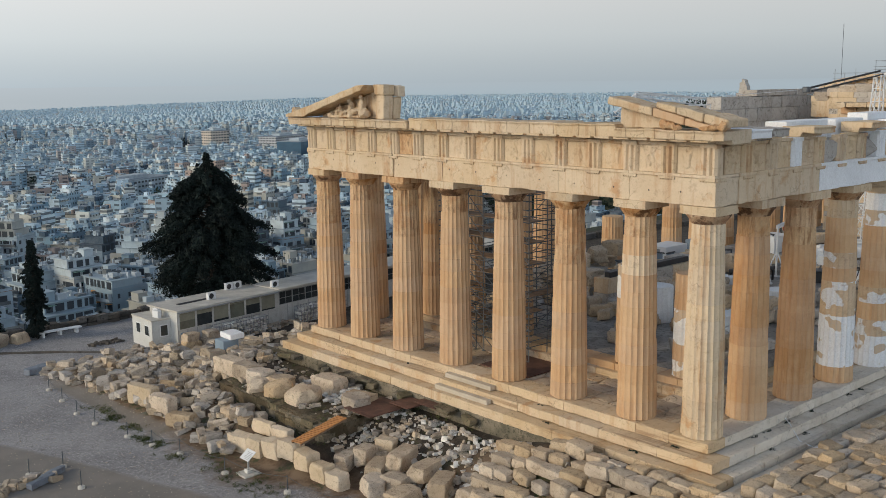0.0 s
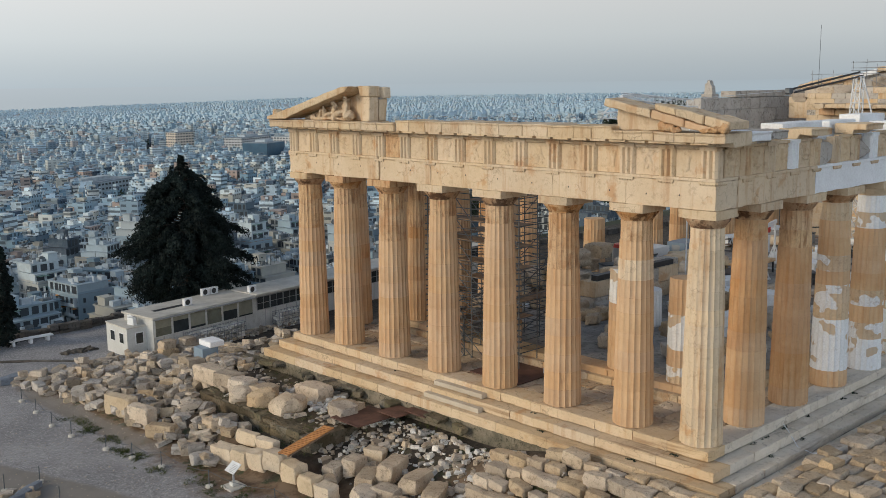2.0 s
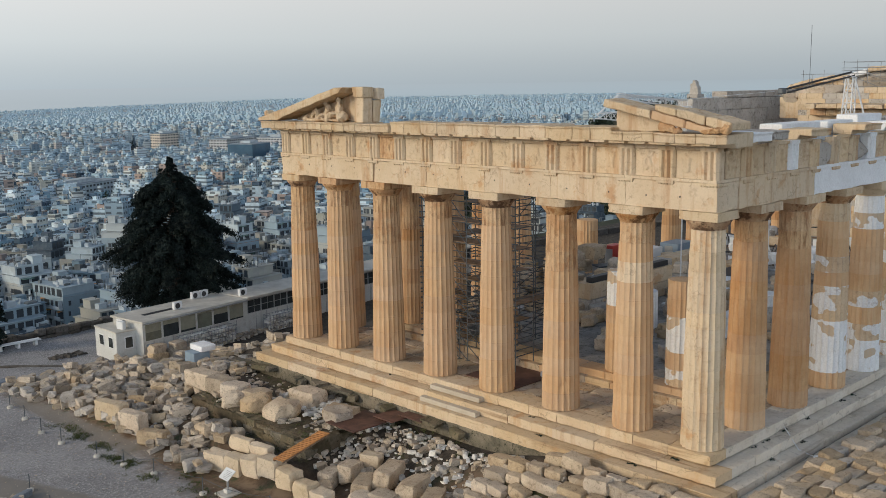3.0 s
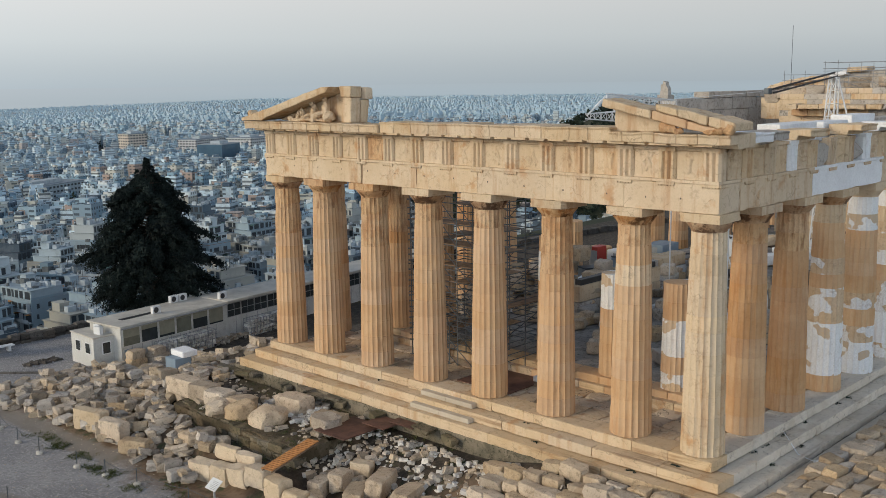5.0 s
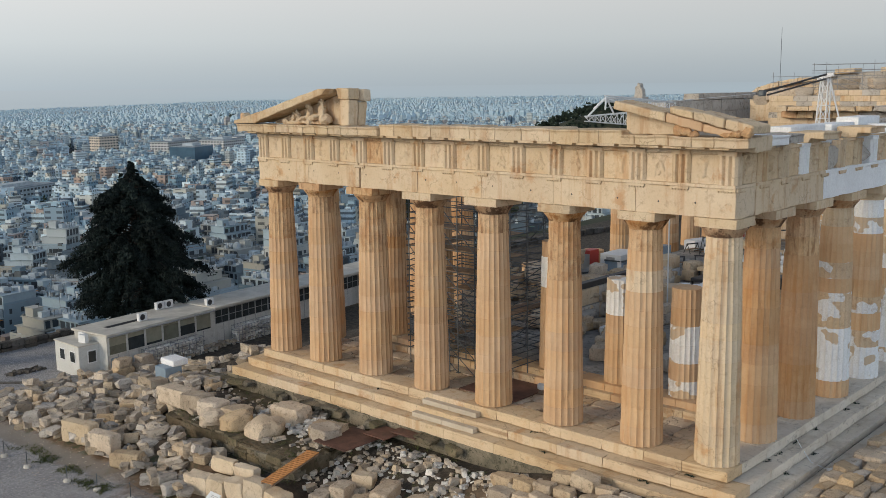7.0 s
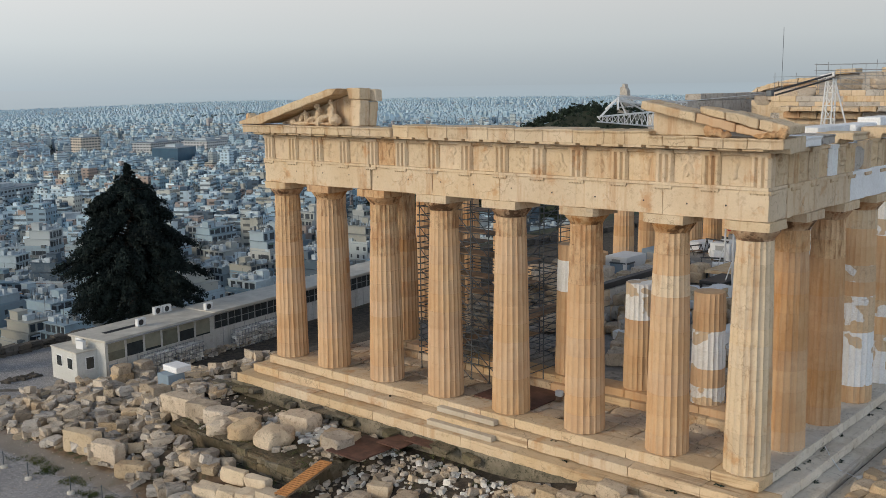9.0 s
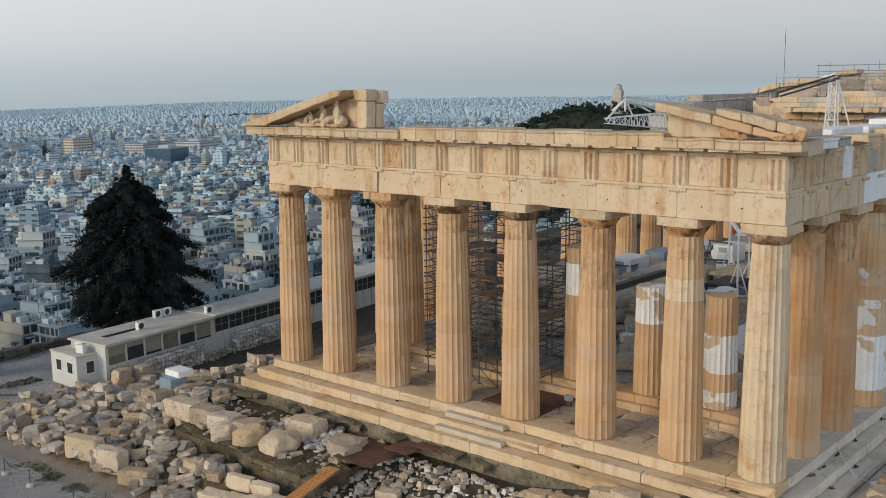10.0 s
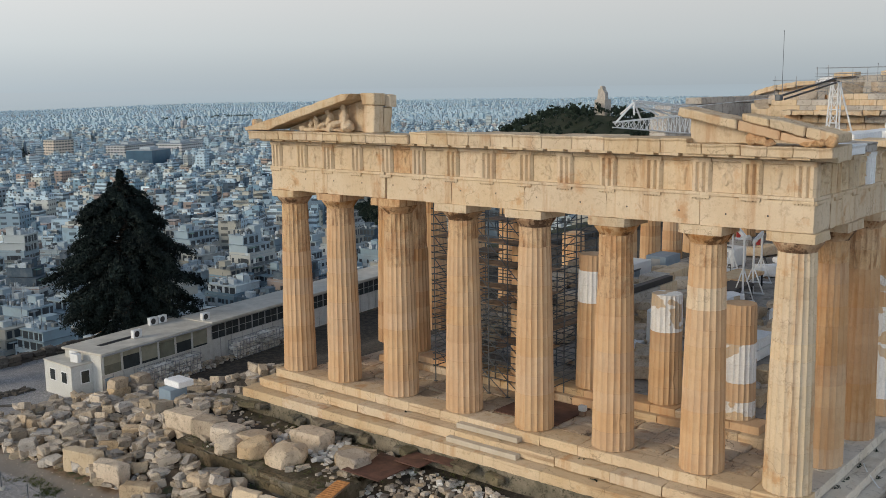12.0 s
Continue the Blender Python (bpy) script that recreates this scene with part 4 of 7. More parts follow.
def scaffold(place, sx, sy, levels, nx, ny, label, rail=True, planks=(), metal=STEEL):
    """Tube scaffolding: standards, ledgers, braces, planks and base plates."""
    root = tagged(group_root("scaffold", place), label, "scaffold")
    rr = random.Random(int(sx * 10 + sy * 7 + place[0]))
    top = levels[-1] + (1.1 if rail else 0)
    xs = [sx * i / nx for i in range(nx + 1)]
    ys = [sy * i / ny for i in range(ny + 1)]
    for x in xs:
        for y in ys:
            if 0 < x < sx and 0 < y < sy:
                continue
            t = bmesh.new()
            tube(t, (x, y, 0.0), (x, y, top + rr.uniform(-0.2, 0.5)), 0.035 if metal is STEEL else 0.024)
            box((x - 0.1, y - 0.1, 0), (x + 0.1, y + 0.1, 0.02), bm=t)
            part("standard", t, metal, root)
    for z in levels:
        for y in (0, sy):
            for dz in ((0, 0.55, 1.1) if len(levels) < 6 else (0, 0.35, 0.7)):
                part("ledger", tube(bmesh.new(), (-0.2, y, z + dz), (sx + 0.2, y, z + dz), 0.028 if metal is STEEL else 0.019), metal, root)
        for x in (0, sx):
            for dz in ((0, 0.55, 1.1) if len(levels) < 6 else (0, 0.35, 0.7)):
                part("ledger", tube(bmesh.new(), (x, -0.2, z + dz), (x, sy + 0.2, z + dz), 0.028 if metal is STEEL else 0.019), metal, root)
    prev = 0
    for z in levels:
        for i in range(ny):
            a, c = ys[i], ys[i + 1]
            if rr.random() < 0.8:
                part("brace", tube(bmesh.new(), (0, a, prev), (0, c, z), 0.025), metal, root)
            if rr.random() < 0.5:
                part("brace", tube(bmesh.new(), (sx, c, prev), (sx, a, z), 0.025), metal, root)
        prev = z
    for z, x0, y0, x1, y1 in planks:
        k = max(1, round((y1 - y0) / 0.3))
        for i in range(k):
            part("plank", box((x0, y0 + 0.3 * i + 0.01, z), (x1, y0 + 0.3 * i + 0.29, z + 0.05)), PLANK, root)
    return root


scaffold((3.75, 14.4, PZ - 0.01), 4.6, 7.4, [0.9, 1.9, 2.9, 3.8, 4.8, 5.7, 6.9, 8.1, 9.3], 3, 6, "tall grey steel tube scaffolding round the porch columns",
         planks=[(1.9, 0.0, 4.4, 4.6, 5.6), (2.9, 0.1, 0.0, 1.2, 3.0), (4.8, 0.0, 3.0, 4.6, 4.2), (5.7, 0.1, 0.0, 1.2, 5.0), (8.1, 0.1, 0.0, 1.2, 7.4), (3.8, 0.0, 0.1, 4.6, 1.2), (6.9, 0.1, 0.0, 1.3, 7.4), (6.9, 1.3, 5.9, 4.6, 7.4), (3.8, 0.1, 5.0, 1.2, 7.4), (9.3, 0.0, 2.5, 4.5, 4.0)])
scaffold((3.7, 18.7, PZ - 0.01), 1.4, 1.5, [1.2, 2.4], 1, 1, "low grey steel tube tower beside the porch step", rail=False)

# south side entablature that still stands towards the west
south_wall = tagged(group_root("south_entablature"), "grey-brown marble blocks of the far side entablature", "entablature", kind="structure")
for z0, z1, seedz in [(TOP, TOP + 1.35, 1), (TOP + 1.354, TOP + 2.6, 2), (TOP + 2.604, TOP + 3.75, 3), (TOP + 3.754, TOP + 4.35, 4)]:
    x = 44.3 + {3: 0.9, 4: 7.0}.get(seedz, 0)
    while x < 68.8:
        q = min(x + rng.uniform(1.6, 3.2), 69.2)
        part("block", box((x + 0.006, 29.0 + rng.uniform(0, 0.1), z0), (q - 0.006, 30.7, z1 - rng.uniform(0, 0.1 if seedz == 3 else 0.02)), 0.03, rng=rng, jitter=0.015), G, south_wall)
        x = q
# south architrave over the first eastern columns
for p, q in zip([FACE + DEPTH] + FLANK_X[1:4], FLANK_X[1:5]):
    part("block", box((p + 0.005, 29.0, TOP + 0.001), (q - 0.005, 30.74, Z_F - 0.05), 0.03), rng.choice([T, L]), south_wall)
part("top_slab", box((4.0, 29.1, Z_F + 0.3), (13.0, 30.6, Z_F + 1.15), 0.04), G, south_wall)
part("top_slab", box((2.0, 29.0, Z_F - 0.046), (12.6, 30.7, Z_F + 0.296), 0.04), G, south_wall)

# west cross wall of the inner building, in courses, with broken top
west = tagged(group_root("west_cross_wall"), "tan coursed marble wall at the far end of the temple with a ragged top", "wall", kind="structure")
zz = CZ - 0.03
course = 0
while zz < 14.6:
    h = 1.15 if course == 0 else 0.53
    yl, yr = 24.6, 4.0
    if zz > 14.2:
        yl = 20.0 - 2.4 * (zz - 14.2)
        yr = 6 + 1.5 * (zz - 14.2)
    a = yr + (0.6 if course % 2 else 0)
    while a < yl:
        q = min(a + rng.uniform(1.1, 1.7), yl)
        part("block", box((57.0 + rng.uniform(-0.03, 0.03), a + 0.006, zz + 0.003), (58.6, q - 0.006, zz + h - 0.003), 0.02), rng.choice([L, L, L, MARBLE_EDGE, G]), west)
        a = q
    zz += h
    course += 1
for name, y0, y1, x0, z0, z1, mm in [("lintel_block", 6.0, 23.0, 56.2, 12.4, 13.1, R), ("ledge_block", 5.0, 22.8, 54.6, 13.104, 13.65, L)]:
    a = y0
    while a < y1 - 0.1:
        q = min(a + rng.uniform(1.4, 2.8), y1)
        part(name, worn((x0 + rng.uniform(-0.25, 0.25), a + 0.02, z0), (56.98, q - 0.02, z1 - rng.uniform(0, 0.12)), 0.09, a, 4), rng.choice([mm, mm, MARBLE_EDGE, G]), west)
        a = q
# west front: columns and entablature, the far end
west_front = tagged(group_root("west_front_entablature"), "distant marble entablature and gable at the far end", "entablature", kind="structure")
a = FACE
while a < WID - FACE:
    q = min(a + rng.uniform(1.8, 3.2), WID - FACE)
    part("block", box((67.6, a + 0.006, TOP), (69.3, q - 0.006, Z_C + rng.uniform(0.3, 0.7)), 0.03), rng.choice([T, L, G]), west_front)
    a = q
gable_line = [(31.9, 14.5), (30.6, 15.45), (28.3, 15.85), (26.2, 16.1), (24.2, 16.5), (22.4, 16.95), (20.3, 17.2), (17.8, 17.3), (15.2, 17.4), (11.5, 16.9), (7.5, 16.0), (3.5, 14.9), (0.3, 14.2)]
for (ya, za), (yb, zb) in zip(gable_line, gable_line[1:]):
    part("gable_block", rough(prism([(ya - 0.02, 13.2), (ya - 0.02, za - 0.5), (yb + 0.02, zb - 0.5), (yb + 0.02, 13.2)], 68.1, 69.1, "x", bevel=0.03)), rng.choice([L, G]), west_front)
    if rng.random() < 0.2:
        continue
    za, zb = za + rng.uniform(-0.2, 0.2), zb + rng.uniform(-0.2, 0.1)
    part("raking_block", rough(prism([(ya - 0.05, za - 0.48), (ya - 0.05, za), (yb + 0.02, zb + rng.uniform(-0.1, 0.1)), (yb + 0.02, zb - 0.48)], 67.4, 69.4, "x", bevel=0.04), 0.06), rng.choice([L, L, W]), west_front)
for y in FRONT_Y[1:]:
    column((LEN - COL_IN, y, PZ), tan, label="distant honey-coloured fluted column at the far end", group="columns of the far end", turn=y)
scaffold((58.8, 5.0, 13.9), 3.0, 16.0, [0.6, 1.6, 2.4], 1, 7, "grey steel tube scaffolding on top of the far wall", rail=True, planks=[(1.6, 0, 0, 3, 4.5), (0.6, 0, 8, 3, 12)], metal=FAR_STEEL)
scaffold((58.7, 20.8, 12.0), 2.0, 4.2, [1.3, 3.2], 1, 2, "grey steel tube scaffolding at the corner of the far wall", rail=True, metal=FAR_STEEL)
mast = finish("lightning_mast", tube(bmesh.new(), (58.0, 24.0, 13.4), (58.0, 24.0, 21.0), 0.022), STEEL)
tagged(mast, "thin tall grey steel mast on the far wall", "mast")
# loose blocks on the west wall
for i, (x, y, z, s) in enumerate([(58.6, 25.9, 13.9, 1.3), (58.4, 24.6, 14.3, 1.2), (58.6, 23.2, 14.5, 1.4), (58.7, 21.9, 14.7, 1.3), (60.5, 18.5, 15.2, 1.6), (60.6, 15.5, 15.3, 1.5), (60.4, 12.5, 15.4, 1.6)]):
    stone_thing(block_meshes[i], x, y, z - 0.35, s * 1.2, s * 1.3, s * 0.7, 8 * i, label="tan marble block on top of the far wall", group="blocks on the far wall")
part("upper_course", worn((59.4, 9.0, 12.5), (61.8, 20.5, 14.98), 0.15, 3, 9), MARBLE_CAP, west)
part("corner_pier", worn((57.9, 21.0, 12.0), (59.6, 27.0, 14.12), 0.12, 5, 8), L, west)


def truss(root, p, q, w, bays, r=0.045, taper=1.0, mat=WHITE_PAINT):
    """Four chords with zigzag lacing between p and q."""
    p, q = Vector(p), Vector(q)
    d = (q - p).normalized()
    u = d.cross(Vector((0, 0, 1))).normalized() if abs(d.z) < 0.95 else Vector((1, 0, 0))
    v = u.cross(d)
    cs = [(1, 1), (-1, 1), (-1, -1), (1, -1)]

    def at(i, c):
        k = w / 2 * (1 + (taper - 1) * i / bays)
        return p + (q - p) * (i / bays) + u * (c[0] * k) + v * (c[1] * k)
    for c in cs:
        part("chord", tube(bmesh.new(), at(0, c), at(bays, c), r), mat, root)
    for a, c in zip(cs, cs[1:] + cs[:1]):
        b = bmesh.new()
        for i in range(bays):
            tube(b, at(i, a), at(i + 1, c), r * 0.6, 5)
            tube(b, at(i + 1, c), at(i + 1, a), r * 0.6, 5)
        part("lacing", b, mat, root)["kind"] = "stuff"


crane = tagged(group_root("white_derrick_crane", (0, 0.5, 0)), "white lattice derrick crane standing inside the temple", "crane")
truss(crane, (14.2, 16.3, 13.75), (21.5, 14.6, 13.55), 0.3, 16, 0.034, taper=4.2)
truss(crane, (15.9, 16.0, 14.95), (21.5, 14.6, 14.35), 0.35, 12, 0.03, taper=1.4)
part("mast", tube(bmesh.new(), (21.5, 14.6, CZ + 0.2), (21.5, 14.6, 14.2), 0.05), WHITE_PAINT, crane)
part("foot", box((20.6, 13.7, CZ - 0.03), (22.4, 15.5, CZ + 0.25), 0.03), WHITE_PAINT, crane)
bb = bmesh.new()
for a, c in [((14.2, 16.3, 13.8), (15.9, 16.0, 15.0)), ((15.9, 16.0, 15.0), (17.0, 16.1, 13.9)), ((15.9, 16.0, 15.0), (19.5, 15.3, 14.1)), ((15.9, 16.0, 15.0), (18.0, 15.5, 14.2)), ((15.9, 16.0, 15.0), (15.9, 16.9, 14.3)), ((15.9, 16.0, 15.0), (15.2, 15.6, 14.3)), ((15.9, 16.0, 15.0), (21.5, 14.6, 14.6))]:
    tube(bb, a, c, 0.06)
part("apex_frame", bb, WHITE_PAINT, crane)
part("cable", tube(bmesh.new(), (15.9, 16.0, 14.4), (36.0, 15.75, 14.95), 0.02, 5), WHITE_PAINT, crane)

boom = tagged(group_root("dark_crane_boom"), "dark steel crane boom propped on a white lattice mast", "crane")
truss(boom, (47.6, 15.9, CZ), (48.0, 15.6, 16.0), 1.5, 14, 0.06, taper=0.4)
part("rear_leg", tube(bmesh.new(), (48.6, 14.2, 11.5), (48.3, 15.4, 16.0), 0.07), WHITE_PAINT, boom)
part("boom_arm", tube(bmesh.new(), (36.2, 15.75, 15.05), (48.4, 15.75, 16.38), 0.09), DARK_STEEL, boom)
part("boom_arm", tube(bmesh.new(), (36.4, 15.4, 14.85), (48.4, 15.5, 16.08), 0.08), DARK_STEEL, boom)
part("hook_block", box((35.85, 15.5, 14.75), (36.4, 15.95, 15.2), 0.06), STEEL, boom)
part("base", box((45.9, 14.9, CZ - 0.03), (48.9, 17.1, CZ + 0.3), 0.03), DARK_STEEL, boom)


def gantry(x, y, turn, h=4.2, w=3.2):
    g = tagged(group_root("lifting_gantry", (x, y, CZ - 0.03)), "white steel A-frame lifting gantry on the inner floor", "gantry", "lifting gantries")
    g.rotation_euler.z = radians(turn)
    part("beam", box((-w / 2 - 0.2, -0.1, h), (w / 2 + 0.2, 0.1, h + 0.28), 0.01), WHITE_PAINT, g)
    for s in (-1, 1):
        part("post", tube(bmesh.new(), (s * w / 2, 0, 0.1), (s * w / 2, 0, h), 0.08), WHITE_PAINT, g)
        for q in (-1, 1):
            part("strut", tube(bmesh.new(), (s * w / 2, q * 0.75, 0.1), (s * w / 2, 0, h * 0.55), 0.05), WHITE_PAINT, g)
        part("foot", box((s * w / 2 - 0.1, -0.85, 0), (s * w / 2 + 0.1, 0.85, 0.12), 0.02), WHITE_PAINT, g)
    part("hoist", box((-0.15, -0.14, h - 0.45), (0.2, 0.14, h - 0.02), 0.03), RED_PAINT, g)


gantry(33.2, 17.2, 30, 4.6, 7.0)
gantry(35.5, 16.6, 15, 3.8, 4.5)
SLAB_AT = [(34.5, 17.6, 4.4, 2.2, 0.9), (30.5, 16.4, 3.6, 1.8, 0.8)]
for i, (x, y, w, d, h) in enumerate(SLAB_AT):
    t = tagged(group_root("work_table", (x, y, CZ - 0.03)), ("pale slab on a dark steel frame inside the temple", "low black steel frame table on the inner floor")[i], "table")
    part("top", box((-w / 2, -d / 2, h), (w / 2, d / 2, h + 0.25), 0.03), (L, DARK_STEEL)[i], t)
    for u in (-1, 1):
        for v in (-1, 1):
            part("leg", box((u * w * 0.46 - 0.06, v * d * 0.44 - 0.06, 0), (u * w * 0.46 + 0.06, v * d * 0.44 + 0.06, h)), DARK_STEEL, t)
for x, y, s, m, lab in [(33.0, 26.0, (3.0, 2.0, 1.5), WHITE_PAINT, "white site cabin inside the temple"), (37.5, 25.5, (2.6, 1.8, 1.5), BLUE_PAINT, "blue-grey metal site container inside the temple"), (44.0, 22.5, (2.6, 1.8, 1.5), WHITE_PAINT, "white site container inside the temple"), (33.5, 29.3, (1.4, 0.8, 2.0), RED_PAINT, "red metal cabinet beside the far columns")]:
    c = tagged(group_root("site_container", (x, y, CZ - 0.03 if y < 27 else PZ)), lab, "container")
    part("body", box((-s[0] / 2, -s[1] / 2, 0), (s[0] / 2, s[1] / 2, s[2]), 0.03), m, c)
    part("door", box((-s[0] / 2 - 0.03, -0.4, 0.1), (-s[0] / 2 - 0.002, 0.4, s[2] * 0.85), 0.008), TRIM_GREY, c)
# site clutter over the inner floor
krng = random.Random(64)
for i in range(110):
    x, y = krng.uniform(23, 54), krng.uniform(8, 26.5)
    if 28 < x < 38 and 14.5 < y < 19.5:
        continue
    kind = krng.choice(["crate", "trestle", "pallet", "offcut", "offcut"])
    s = krng.uniform(0.5, 1.3)
    g = tagged(group_root("site_" + kind, (x, y, CZ - 0.03)), {"crate": "dark or pale tool crate on the dusty site floor", "trestle": "dark steel trestle frame on the site floor", "pallet": "wooden pallet with a white marble piece", "offcut": "sawn white marble block on timber"}[kind], {"crate": "crate", "trestle": "trestle", "pallet": "pallet", "offcut": "stone block"}[kind], "site clutter")
    g.rotation_euler.z = krng.uniform(0, 3.1)
    if kind == "crate":
        part("case", box((-s * 0.7, -s * 0.5, 0), (s * 0.7, s * 0.5, s * 0.8), 0.03), krng.choice([DARK_STEEL, BLUE_PAINT, TRIM_GREY, RED_PAINT if i % 5 == 0 else DARK_STEEL]), g)
        part("lid", box((-s * 0.73, -s * 0.53, s * 0.8 + 0.002), (s * 0.73, s * 0.53, s * 0.9), 0.02), krng.choice([DARK_STEEL, STEEL]), g)
    elif kind == "trestle":
        part("rail", tube(bmesh.new(), (-s, 0, s * 1.3), (s, 0, s * 1.3), 0.06), DARK_STEEL, g)
        for u in (-1, 1):
            for v in (-1, 1):
                part("leg", tube(bmesh.new(), (u * s * 0.9, v * 0.45, 0), (u * s * 0.9, 0, s * 1.3), 0.04), DARK_STEEL, g)
        part("shelf", box((-s * 0.9, -0.25, 0.35), (s * 0.9, 0.25, 0.4)), PLANK, g)
    elif kind == "pallet":
        for u in range(4):
            part("board", box((-0.6, -0.55 + 0.29 * u, 0.1), (0.6, -0.33 + 0.29 * u, 0.14)), PLANK, g)
        for u in (-0.5, 0.5):
            part("bearer", box((u - 0.08, -0.55, 0), (u + 0.08, 0.55, 0.098)), PLANK, g)
        part("load", worn((-0.5, -0.4, 0.142), (0.5, 0.4, 0.2 + s * 0.6), 0.05, i, 3), krng.choice([W, G, L]), g)
    else:
        part("block", worn((-s, -s * 0.5, 0.12), (s, s * 0.5, 0.12 + s * 0.75), 0.05, i, 3), krng.choice([W, W, G, L]), g)
        for u in (-0.5, 0.5):
            part("timber", box((u * s - 0.07, -s * 0.6, 0), (u * s + 0.07, s * 0.6, 0.118)), PLANK, g)
lamp = tagged(group_root("floodlight", (3.6, 12.2, PZ)), "small silver floodlight on the temple floor", "floodlight")
part("housing", box((-0.15, -0.2, 0.25), (0.15, 0.2, 0.55), 0.05), WHITE_PAINT, lamp)
part("stand", box((-0.12, -0.15, 0), (0.12, 0.15, 0.25), 0.02), PLANK, lamp)

# ---- ground: one sheet from the plateau over the slope to the city and the sea ----
def smooth(a, b, v):
    t = max(0.0, min(1.0, (v - a) / (b - a)))
    return t * t * (3 - 2 * t)


def ground_z(x, y):
    z = -4.5
    # higher ground against the temple
    near = 1 - smooth(0.5, 6.5, -1.4 - x) if x < 0 else 1.0
    near *= 1 - smooth(1.0, 12.0, y - 32.0)
    if y < -1.4:
        near *= 1 - 0.5 * smooth(8, 40, -1.4 - y)
    front_low = smooth(6.0, 12.0, y) * (1.0 if x < 0.2 else 0.0)
    level = -1.52 - 0.98 * front_low
    z = z + (level - z) * near
    # the field of stones rises a little above the path
    z += 0.5 * smooth(-12.5, -9.5, x) * smooth(26, 30, y) * (1 - smooth(-4.5, -1.5, x)) * (1 - smooth(44, 48, y))
    # rubble fill before the low wall
    if 17 < y < 34 and -9.6 < x < -5:
        z = max(z, z + (-3.45 - z) * smooth(-9.4, -8.4, x) * smooth(17.5, 20, y) * (1 - smooth(31, 33.5, y)))
    # temple core sits over a hollow in the sheet
    if 1.5 < x < LEN - 1.5 and 1.5 < y < WID - 1.5:
        z = -2.5
    z += 0.06 * noise.noise(Vector((x * 0.35, y * 0.35, 0))) + 0.02 * noise.noise(Vector((x * 1.6, y * 1.6, 3)))
    # edge of the rock
    out = max(y - 61.2 - 0.07 * x, -x - 75, x - 115, -y - 60, 0.0)
    if out > 0:
        drop = smooth(0, 12, out) * 22 + smooth(4, 60, out) * 38 + smooth(120, 900, out) * 22
        z -= drop
        r = math.hypot(x, y - 20)
        side = math.degrees(math.atan2(y + 20, x + 36))
        z += (14 + 27 * (1 - smooth(46, 72, side)) - 14 * smooth(60, 74, side)) * smooth(1500, 4700, r) + 3 * noise.noise(Vector((x * 0.002, y * 0.002, 1)))
        # wooded hill to the south-west
        hd = math.hypot((x - 560) / 1.25, (y - 350))
        z += 70 * (1 - smooth(20, 160, hd)) * (1 + 0.06 * noise.noise(Vector((x * 0.02, y * 0.02, 5))))
    return z


def axis_steps(lo, hi, fine, far):
    xs = list(np.arange(lo, hi + 1e-6, fine))
    s = fine
    while xs[-1] < far:
        s *= 1.12
        xs.append(xs[-1] + s)
    s = fine
    left = [lo]
    while left[-1] > -far:
        s *= 1.12
        left.append(left[-1] - s)
    return left[:0:-1] + xs


